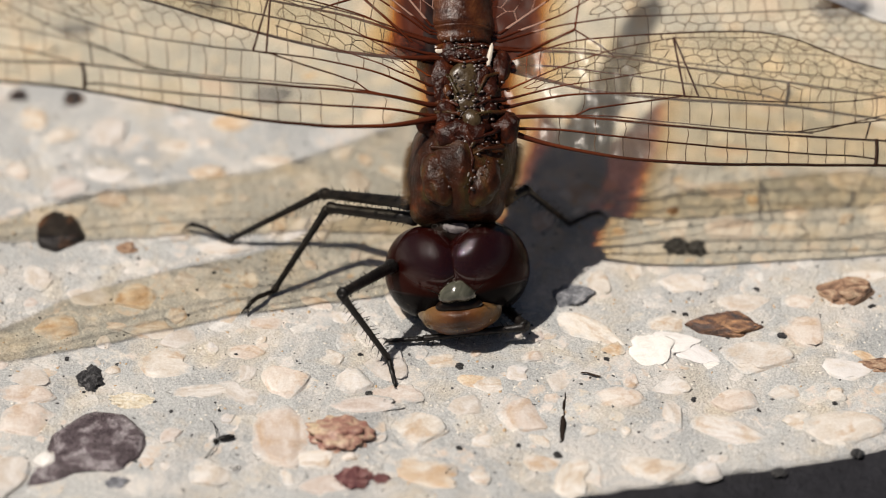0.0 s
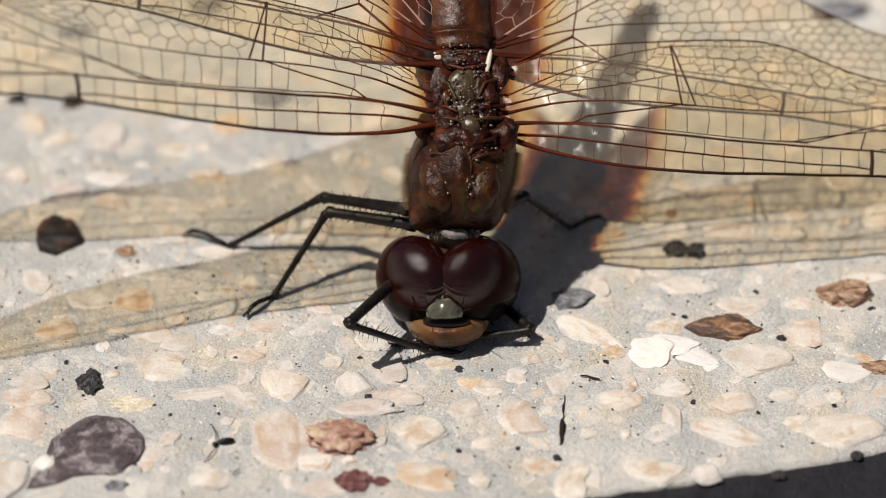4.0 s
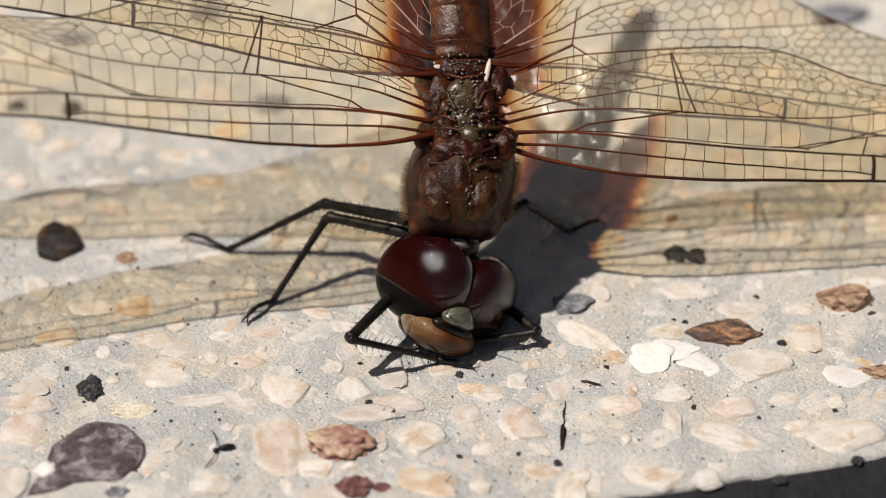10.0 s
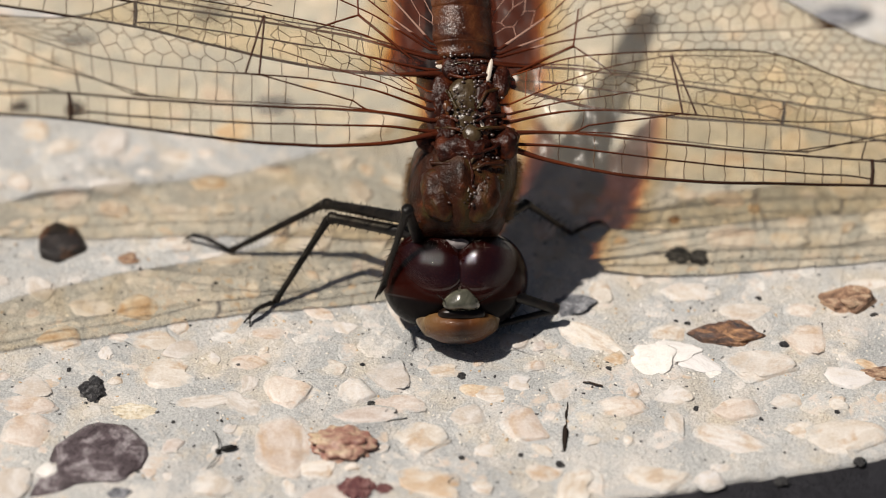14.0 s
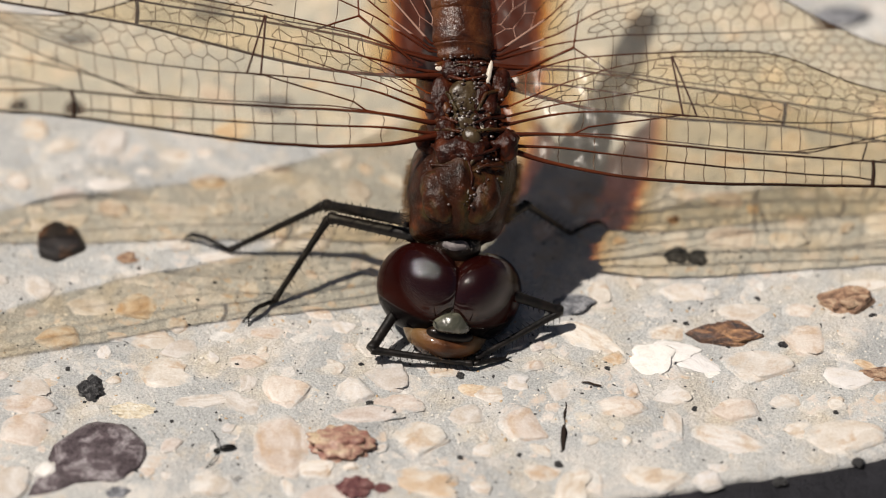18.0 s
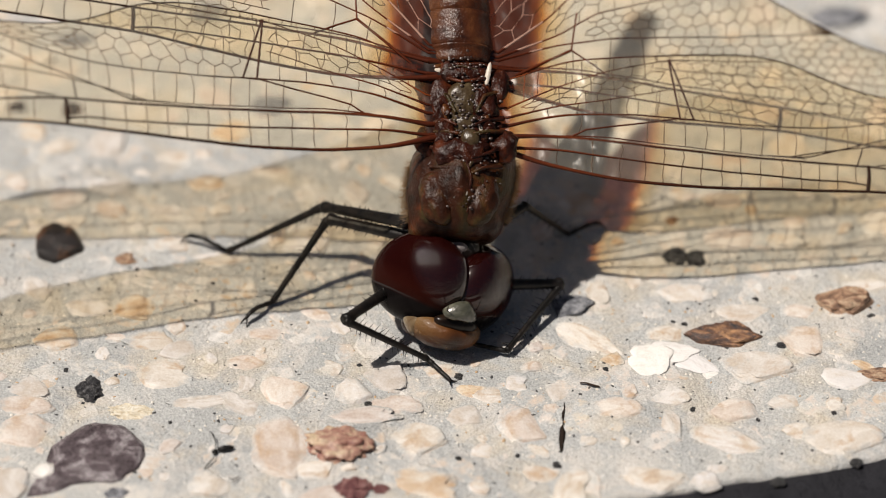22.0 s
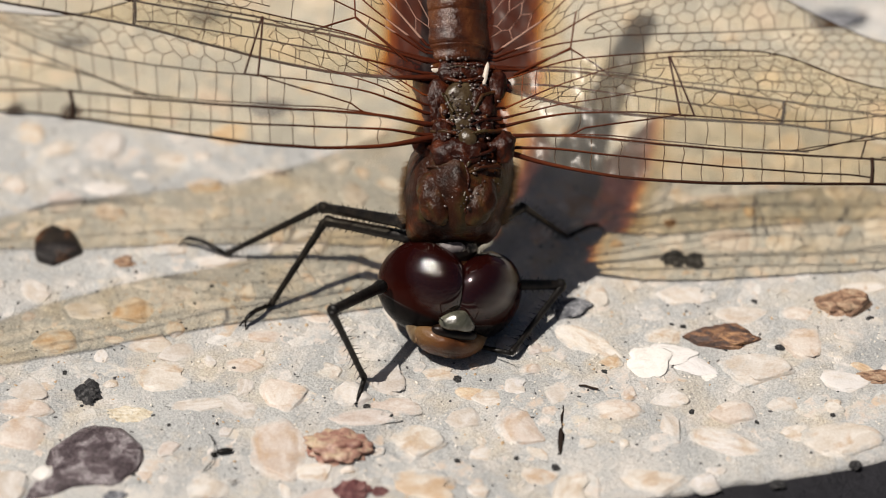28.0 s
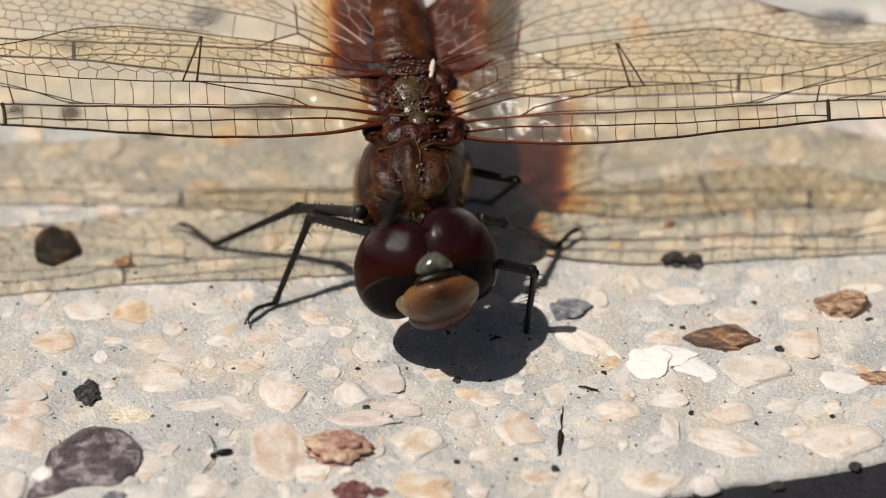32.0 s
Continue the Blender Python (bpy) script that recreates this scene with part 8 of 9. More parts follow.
    walk(parts["foreleg_r_tarsus"], [
        (0.0, pose(0.002240, 0.004460, -0.000000, 173.75, 4.01, 116.43)),
        (2.5, pose(0.002096, 0.004384, 0.000000, 175.70, 4.02, 118.43)),
        (3.5, pose(0.002048, 0.004357, 0.000000, 176.80, 4.02, 119.15)),
        (6.0, pose(0.002071, 0.004371, -0.000000, 177.76, 4.03, 118.90)),
        (8.5, pose(0.001794, 0.004204, 0.000000, -176.94, 4.02, 122.98)),
        (10.0, pose(0.001782, 0.004196, 0.000000, -176.37, 4.02, 123.19)),
        (10.5, pose(0.001059, 0.003628, 0.000000, -97.69, 0.54, 137.47)),
        (11.0, pose(0.001243, 0.003793, 0.000000, -161.00, -32.41, -162.49)),
        (11.25, pose(0.001325, 0.003861, 0.000000, -89.18, -53.52, -176.77)),
        (11.5, pose(0.001407, 0.003929, 0.000000, 0.00, -46.34, 148.09)),
        (11.75, pose(0.000875, 0.003354, 0.000000, 13.58, 16.92, 131.36)),
        (12.0, pose(0.000343, 0.002778, 0.000000, 0.00, 81.09, 106.58)),
        (12.25, pose(0.000573, 0.003073, 0.000000, -42.78, 12.64, 98.39)),
        (12.5, pose(0.000803, 0.003367, 0.000000, -91.85, -42.15, 143.27)),
        (13.0, pose(0.000803, 0.003367, 0.000000, -91.85, -42.15, 143.27)),
        (14.0, pose(0.000617, 0.003150, 0.000000, -86.75, -35.76, 143.16)),
        (14.5, pose(0.000683, 0.003229, -0.000000, -86.49, -35.93, 141.82)),
        (16.5, pose(0.000928, 0.003498, -0.000000, -154.38, -44.58, -157.98)),
        (17.0, pose(0.000937, 0.003508, 0.000000, -157.23, -39.69, -156.14)),
        (17.5, pose(0.000875, 0.003444, 0.000000, -136.35, -45.50, -178.02)),
        (18.0, pose(0.000913, 0.003483, -0.000000, -127.65, -42.67, 171.44)),
        (20.0, pose(0.000851, 0.003419, -0.000000, -125.58, -42.90, 170.69)),
        (20.5, pose(0.000802, 0.003366, -0.000000, -161.86, -41.52, -146.34)),
        (21.0, pose(0.000747, 0.003304, -0.000000, -170.66, -24.39, -131.69)),
        (22.0, pose(0.000792, 0.003354, 0.000000, -160.82, -39.19, -148.48)),
        (25.5, pose(0.000792, 0.003355, -0.000000, -160.84, -39.13, -148.48)),
        (28.0, pose(0.000961, 0.003532, 0.000000, -163.34, -35.72, -148.37)),
        (30.0, pose(0.001067, 0.003635, 0.000000, -163.60, -33.54, -150.39)),
        (30.25, pose(0.001419, 0.003912, 0.000000, 153.79, -59.95, -177.25)),
        (30.5, pose(0.001771, 0.004189, 0.000000, 0.00, -81.08, -83.95)),
        (30.75, pose(0.003250, -0.000403, 0.000000, 137.35, -77.88, -173.09)),
        (31.0, pose(0.004729, -0.004995, 0.000000, 180.00, -63.13, -166.26)),
        (31.5, pose(0.005338, -0.004929, 0.000000, 180.00, -56.69, -166.05)),
        (32.0, pose(0.005662, -0.004863, 0.000000, 180.00, -14.54, 167.02)),
    ])
    walk(parts["midleg_l_femur"], [
        (0.0, pose(-0.002204, -0.001292, 0.004544, 135.35, 11.69, 155.10)),
        (1.0, pose(-0.002204, -0.001292, 0.004544, 135.54, 10.78, 154.18)),
        (2.0, pose(-0.002204, -0.001292, 0.004544, 135.62, 10.31, 153.70)),
        (3.0, pose(-0.002204, -0.001292, 0.004544, 135.16, 11.38, 154.77)),
        (6.0, pose(-0.002204, -0.001292, 0.004544, 134.80, 9.55, 152.91)),
        (7.0, pose(-0.002204, -0.001292, 0.004544, 134.84, 9.96, 153.32)),
        (8.0, pose(-0.002204, -0.001292, 0.004544, 135.27, 9.33, 152.69)),
        (9.0, pose(-0.002204, -0.001292, 0.004544, 135.36, 9.38, 152.73)),
        (10.0, pose(-0.002204, -0.001292, 0.004544, 135.25, 8.79, 152.13)),
        (11.0, pose(-0.002204, -0.001292, 0.004544, 135.58, 8.85, 152.19)),
        (12.0, pose(-0.002204, -0.001292, 0.004544, 134.98, 9.06, 152.41)),
        (13.0, pose(-0.002204, -0.001292, 0.004544, 134.97, 9.41, 152.77)),
        (14.0, pose(-0.002204, -0.001292, 0.004544, 135.06, 9.13, 152.48)),
        (17.0, pose(-0.002204, -0.001292, 0.004544, 135.67, 8.08, 151.38)),
        (18.0, pose(-0.002204, -0.001292, 0.004544, 135.36, 8.59, 151.92)),
        (19.0, pose(-0.002204, -0.001292, 0.004544, 135.68, 8.26, 151.57)),
        (20.0, pose(-0.002204, -0.001292, 0.004544, 135.64, 8.45, 151.77)),
        (21.0, pose(-0.002204, -0.001292, 0.004544, 135.20, 9.78, 153.14)),
        (22.0, pose(-0.002204, -0.001292, 0.004544, 135.60, 8.42, 151.73)),
        (23.0, pose(-0.002204, -0.001292, 0.004544, 135.46, 8.17, 151.48)),
        (24.0, pose(-0.002204, -0.001292, 0.004544, 135.68, 8.21, 151.52)),
        (25.0, pose(-0.002204, -0.001292, 0.004544, 135.72, 8.16, 151.47)),
        (28.0, pose(-0.002204, -0.001292, 0.004544, 135.17, 9.09, 152.44)),
        (29.0, pose(-0.002204, -0.001292, 0.004544, 135.33, 8.29, 151.62)),
        (30.0, pose(-0.002204, -0.001292, 0.004544, 135.36, 8.24, 151.56)),
        (30.5, pose(-0.002173, -0.001467, 0.004667, 123.01, 9.24, 156.17)),
        (31.0, pose(-0.000773, -0.002776, 0.005481, 88.20, 14.77, 163.87)),
        (31.12, pose(-0.001000, -0.003048, 0.005467, 93.29, 12.90, 157.29)),
        (31.25, pose(-0.000938, -0.003543, 0.005420, 96.05, 5.73, 148.22)),
        (31.5, pose(-0.001491, -0.004103, 0.005312, 106.58, 2.94, 134.35)),
        (31.62, pose(-0.001521, -0.003989, 0.005215, 107.00, 1.95, 133.97)),
        (31.76, pose(-0.001651, -0.003367, 0.005320, 105.32, 3.78, 134.68)),
        (32.0, pose(-0.001679, -0.003255, 0.005071, 106.56, 1.09, 133.60)),
    ])
    walk(parts["midleg_l_tibia"], [
        (0.0, pose(0.004893, -0.000000, 0.000000, 0.00, -0.00, -64.18)),
        (1.0, pose(0.004893, 0.000000, 0.000000, 0.00, -0.00, -65.02)),
        (2.0, pose(0.004893, 0.000000, -0.000000, -0.00, -0.00, -65.49)),
        (3.0, pose(0.004893, -0.000000, 0.000000, -0.00, -0.00, -64.97)),
        (6.0, pose(0.004893, 0.000000, -0.000000, -0.00, 0.00, -68.06)),
        (7.0, pose(0.004893, 0.000000, -0.000000, 0.00, -0.00, -67.46)),
        (8.0, pose(0.004893, -0.000000, -0.000000, -0.00, -0.00, -67.49)),
        (9.0, pose(0.004893, 0.000000, -0.000000, 0.00, -0.00, -67.26)),
        (10.0, pose(0.004893, 0.000000, -0.000000, 0.00, -0.00, -68.27)),
        (11.0, pose(0.004893, -0.000000, 0.000000, 0.00, -0.00, -67.58)),
        (12.0, pose(0.004893, -0.000000, 0.000000, 0.00, -0.00, -68.39)),
        (13.0, pose(0.004893, 0.000000, 0.000000, 0.00, 0.00, -67.94)),
        (14.0, pose(0.004893, 0.000000, 0.000000, -0.00, 0.00, -68.15)),
        (17.0, pose(0.004893, 0.000000, 0.000000, 0.00, 0.00, -68.51)),
        (18.0, pose(0.004893, 0.000000, -0.000000, -0.00, 0.00, -68.35)),
        (19.0, pose(0.004893, -0.000000, 0.000000, 0.00, -0.00, -68.24)),
        (20.0, pose(0.004893, 0.000000, 0.000000, 0.00, 0.00, -68.03)),
        (21.0, pose(0.004893, 0.000000, -0.000000, -0.00, 0.00, -67.01)),
        (22.0, pose(0.004893, -0.000000, -0.000000, -0.00, -0.00, -68.16)),
        (23.0, pose(0.004893, 0.000000, -0.000000, 0.00, -0.00, -68.75)),
        (24.0, pose(0.004893, -0.000000, -0.000000, -0.00, 0.00, -68.30)),
        (25.0, pose(0.004893, 0.000000, 0.000000, -0.00, 0.00, -68.31)),
        (28.0, pose(0.004893, -0.000000, 0.000000, -0.00, -0.00, -68.00)),
        (29.0, pose(0.004893, -0.000000, 0.000000, -0.00, -0.00, -68.80)),
        (30.0, pose(0.004893, 0.000000, 0.000000, -0.00, -0.00, -68.82)),
        (30.5, pose(0.004893, 0.000000, -0.000000, 0.00, -0.00, -65.46)),
        (31.0, pose(0.004893, 0.000000, -0.000000, -0.00, 0.00, -51.94)),
        (31.5, pose(0.004893, -0.000000, 0.000000, -0.00, -0.00, -63.65)),
        (32.0, pose(0.004893, -0.000000, -0.000000, 0.00, -0.00, -69.82)),
    ])
    walk(parts["midleg_l_tarsus"], [
        (0.0, pose(0.007045, -0.004448, -0.000000, -175.14, 39.31, -66.86)),
        (1.0, pose(0.006980, -0.004479, 0.000000, -175.30, 38.96, -68.24)),
        (2.0, pose(0.006943, -0.004496, 0.000000, -175.38, 38.80, -68.95)),
        (3.0, pose(0.006984, -0.004478, 0.000000, -175.09, 39.43, -67.27)),
        (6.0, pose(0.006740, -0.004584, -0.000000, -175.08, 39.44, -69.85)),
        (7.0, pose(0.006788, -0.004564, -0.000000, -175.06, 39.48, -69.26)),
        (8.0, pose(0.006785, -0.004565, 0.000000, -175.30, 38.97, -70.29)),
        (9.0, pose(0.006803, -0.004557, 0.000000, -175.34, 38.89, -70.26)),
        (10.0, pose(0.006723, -0.004590, 0.000000, -175.33, 38.91, -71.09)),
        (11.0, pose(0.006778, -0.004568, 0.000000, -175.47, 38.60, -71.09)),
        (12.0, pose(0.006713, -0.004594, 0.000000, -175.19, 39.20, -70.61)),
        (13.0, pose(0.006749, -0.004580, -0.000000, -175.16, 39.26, -70.10)),
        (14.0, pose(0.006732, -0.004587, 0.000000, -175.22, 39.13, -70.54)),
        (17.0, pose(0.006703, -0.004598, -0.000000, -175.56, 38.41, -72.26)),
        (18.0, pose(0.006717, -0.004593, -0.000000, -175.39, 38.77, -71.42)),
        (19.0, pose(0.006725, -0.004590, 0.000000, -175.55, 38.42, -71.99)),
        (20.0, pose(0.006742, -0.004583, -0.000000, -175.52, 38.48, -71.70)),
        (21.0, pose(0.006823, -0.004549, -0.000000, -175.24, 39.10, -69.63)),
        (22.0, pose(0.006731, -0.004587, -0.000000, -175.51, 38.52, -71.74)),
        (23.0, pose(0.006684, -0.004606, 0.000000, -175.46, 38.62, -72.07)),
        (24.0, pose(0.006720, -0.004591, -0.000000, -175.55, 38.41, -72.06)),
        (25.0, pose(0.006719, -0.004592, 0.000000, -175.57, 38.37, -72.15)),
        (28.0, pose(0.006744, -0.004582, 0.000000, -175.27, 39.02, -70.63)),
        (29.0, pose(0.006680, -0.004607, 0.000000, -175.40, 38.75, -71.85)),
        (30.0, pose(0.006678, -0.004608, 0.000000, -175.42, 38.72, -71.93)),
        (30.5, pose(0.006946, -0.004495, 0.000000, -165.77, 46.83, -62.31)),
        (31.0, pose(0.007940, -0.003891, -0.000000, -101.89, 51.31, -1.66)),
        (31.5, pose(0.007087, -0.004428, 0.000000, -163.12, 59.37, -69.76)),
        (32.0, pose(0.006598, -0.004638, -0.000000, -179.85, 55.02, -88.72)),
    ])
    walk(parts["hindleg_l_femur"], [
        (0.0, pose(-0.002475, -0.001337, 0.005544, 147.03, 21.38, 142.61)),
        (1.0, pose(-0.002475, -0.001337, 0.005544, 147.97, 20.98, 142.05)),
        (2.0, pose(-0.002475, -0.001337, 0.005544, 148.42, 20.77, 141.72)),
        (3.0, pose(-0.002475, -0.001337, 0.005544, 146.67, 21.04, 142.04)),
        (6.0, pose(-0.002475, -0.001337, 0.005544, 146.63, 19.71, 139.91)),
        (7.0, pose(-0.002475, -0.001337, 0.005544, 146.51, 19.97, 140.32)),
        (8.0, pose(-0.002475, -0.001337, 0.005544, 147.94, 19.93, 140.29)),
        (9.0, pose(-0.002475, -0.001337, 0.005544, 148.17, 20.03, 140.45)),
        (10.0, pose(-0.002475, -0.001337, 0.005544, 148.15, 19.61, 139.73)),
        (11.0, pose(-0.002475, -0.001337, 0.005544, 149.00, 19.89, 140.22)),
        (12.0, pose(-0.002475, -0.001337, 0.005544, 147.31, 19.56, 139.66)),
        (13.0, pose(-0.002475, -0.001337, 0.005544, 147.12, 19.75, 139.98)),
        (14.0, pose(-0.002475, -0.001337, 0.005544, 147.49, 19.66, 139.83)),
        (17.0, pose(-0.002475, -0.001337, 0.005544, 149.60, 19.51, 139.53)),
        (18.0, pose(-0.002475, -0.001337, 0.005544, 148.54, 19.57, 139.67)),
        (19.0, pose(-0.002475, -0.001337, 0.005544, 149.54, 19.62, 139.73)),
        (20.0, pose(-0.002475, -0.001337, 0.005544, 149.36, 19.70, 139.89)),
        (21.0, pose(-0.002475, -0.001337, 0.005544, 147.56, 20.14, 140.63)),
        (22.0, pose(-0.002475, -0.001337, 0.005544, 149.26, 19.65, 139.79)),
        (23.0, pose(-0.002475, -0.001337, 0.005544, 149.01, 19.41, 139.37)),
        (24.0, pose(-0.002475, -0.001337, 0.005544, 149.58, 19.59, 139.69)),
        (25.0, pose(-0.002475, -0.001337, 0.005544, 149.70, 19.59, 139.68)),
        (28.0, pose(-0.002475, -0.001337, 0.005544, 147.81, 19.72, 139.93)),
        (29.0, pose(-0.002475, -0.001337, 0.005544, 148.62, 19.39, 139.34)),
        (30.0, pose(-0.002475, -0.001337, 0.005544, 148.73, 19.38, 139.32)),
        (30.5, pose(-0.002784, -0.001235, 0.005541, 135.33, 16.46, 139.42)),
        (31.0, pose(-0.002516, -0.002355, 0.006072, 132.04, 14.13, 127.64)),
        (31.12, pose(-0.002573, -0.002559, 0.006118, 94.12, 14.66, 126.19)),
        (31.25, pose(-0.002271, -0.003006, 0.006261, 53.00, 9.40, 123.14)),
        (31.5, pose(-0.002482, -0.003406, 0.006257, -26.29, 11.45, 120.02)),
        (31.62, pose(-0.002457, -0.003327, 0.006180, 15.17, 11.15, 120.76)),
        (31.76, pose(-0.002596, -0.002757, 0.006243, 60.72, 13.23, 122.29)),
        (32.0, pose(-0.002497, -0.002715, 0.006048, 144.18, 12.00, 123.55)),
    ])
    walk(parts["hindleg_l_tibia"], [
        (0.0, pose(0.005918, 0.000000, 0.000000, 0.00, -0.00, -32.20)),
        (1.0, pose(0.005918, 0.000000, 0.000000, 0.00, -0.00, -32.34)),
        (2.0, pose(0.005918, -0.000000, 0.000000, 0.00, -0.00, -32.50)),
        (3.0, pose(0.005918, 0.000000, 0.000000, 0.00, -0.00, -33.23)),
        (6.0, pose(0.005918, 0.000000, -0.000000, 0.00, -0.00, -36.21)),
        (7.0, pose(0.005918, 0.000000, 0.000000, 0.00, 0.00, -35.72)),
        (8.0, pose(0.005918, 0.000000, 0.000000, 0.00, -0.00, -34.82)),
        (9.0, pose(0.005918, 0.000000, 0.000000, 0.00, -0.00, -34.44)),
        (10.0, pose(0.005918, 0.000000, -0.000000, 0.00, 0.00, -35.45)),
        (11.0, pose(0.005918, 0.000000, 0.000000, -0.00, -0.00, -34.24)),
        (12.0, pose(0.005918, 0.000000, -0.000000, 0.00, 0.00, -36.10)),
        (13.0, pose(0.005918, 0.000000, 0.000000, -0.00, -0.00, -35.78)),
        (14.0, pose(0.005918, 0.000000, 0.000000, 0.00, -0.00, -35.75)),
        (17.0, pose(0.005918, -0.000000, -0.000000, 0.00, -0.00, -34.82)),
        (18.0, pose(0.005918, -0.000000, 0.000000, -0.00, -0.00, -35.29)),
        (19.0, pose(0.005918, 0.000000, 0.000000, -0.00, -0.00, -34.58)),
        (20.0, pose(0.005918, 0.000000, 0.000000, 0.00, -0.00, -34.47)),
        (21.0, pose(0.005918, 0.000000, 0.000000, 0.00, -0.00, -34.59)),
        (22.0, pose(0.005918, 0.000000, 0.000000, -0.00, -0.00, -34.67)),
        (23.0, pose(0.005918, 0.000000, -0.000000, 0.00, -0.00, -35.42)),
        (24.0, pose(0.005918, -0.000000, 0.000000, -0.00, -0.00, -34.62)),
        (25.0, pose(0.005918, 0.000000, 0.000000, 0.00, -0.00, -34.55)),
        (28.0, pose(0.005918, 0.000000, -0.000000, 0.00, 0.00, -35.41)),
        (29.0, pose(0.005918, -0.000000, 0.000000, 0.00, 0.00, -35.70)),
        (30.0, pose(0.005918, 0.000000, 0.000000, 0.00, -0.00, -35.65)),
        (30.5, pose(0.005918, 0.000000, 0.000000, 0.00, -0.00, -40.51)),
        (31.0, pose(0.005918, 0.000000, 0.000000, -0.00, -0.00, -40.84)),
        (31.5, pose(0.005918, -0.000000, 0.000000, 0.00, 0.00, 30.21)),
        (32.0, pose(0.005918, -0.000000, -0.000000, 0.00, 0.00, -28.13)),
    ])
    walk(parts["hindleg_l_tarsus"], [
        (0.0, pose(0.010792, -0.003070, -0.000000, -151.43, 21.43, -4.57)),
        (1.0, pose(0.010784, -0.003081, 0.000000, -152.66, 21.27, -5.66)),
        (2.0, pose(0.010776, -0.003095, -0.000000, -153.25, 21.19, -6.24)),
        (3.0, pose(0.010736, -0.003157, -0.000000, -151.27, 21.45, -5.13)),
        (6.0, pose(0.010565, -0.003403, -0.000000, -152.02, 21.35, -7.80)),
        (7.0, pose(0.010594, -0.003363, 0.000000, -151.74, 21.39, -7.23)),
        (8.0, pose(0.010646, -0.003289, 0.000000, -153.27, 21.19, -7.84)),
        (9.0, pose(0.010668, -0.003258, 0.000000, -153.46, 21.16, -7.72)),
        (10.0, pose(0.010610, -0.003341, -0.000000, -153.70, 21.13, -8.61)),
        (11.0, pose(0.010680, -0.003241, 0.000000, -154.43, 21.03, -8.33)),
        (12.0, pose(0.010572, -0.003394, 0.000000, -152.83, 21.25, -8.37)),
        (13.0, pose(0.010591, -0.003368, 0.000000, -152.52, 21.29, -7.90)),
        (14.0, pose(0.010593, -0.003365, 0.000000, -152.97, 21.23, -8.24)),
        (17.0, pose(0.010647, -0.003289, -0.000000, -155.31, 20.90, -9.40)),
        (18.0, pose(0.010619, -0.003328, 0.000000, -154.13, 21.07, -8.83)),
        (19.0, pose(0.010660, -0.003269, 0.000000, -155.17, 20.92, -9.13)),
        (20.0, pose(0.010666, -0.003260, 0.000000, -154.93, 20.96, -8.87)),
        (21.0, pose(0.010660, -0.003270, 0.000000, -152.75, 21.26, -7.27)),
        (22.0, pose(0.010655, -0.003277, -0.000000, -154.85, 20.97, -8.95)),
        (23.0, pose(0.010612, -0.003338, -0.000000, -154.74, 20.99, -9.38)),
        (24.0, pose(0.010658, -0.003272, 0.000000, -155.23, 20.92, -9.20)),
        (25.0, pose(0.010662, -0.003267, 0.000000, -155.35, 20.90, -9.25)),
        (28.0, pose(0.010613, -0.003337, -0.000000, -153.26, 21.19, -8.24)),
        (29.0, pose(0.010596, -0.003361, -0.000000, -154.33, 21.04, -9.26)),
        (30.0, pose(0.010598, -0.003358, -0.000000, -154.45, 21.03, -9.32)),
        (30.5, pose(0.010297, -0.003742, 0.000000, -139.70, 21.78, -5.26)),
        (31.0, pose(0.010275, -0.003767, 0.000000, -133.73, 28.02, -0.09)),
        (31.5, pose(0.010896, 0.002898, -0.000000, 23.11, -33.39, 12.52)),
        (32.0, pose(0.010998, -0.002716, -0.000000, -146.47, 30.03, -6.51)),
    ])
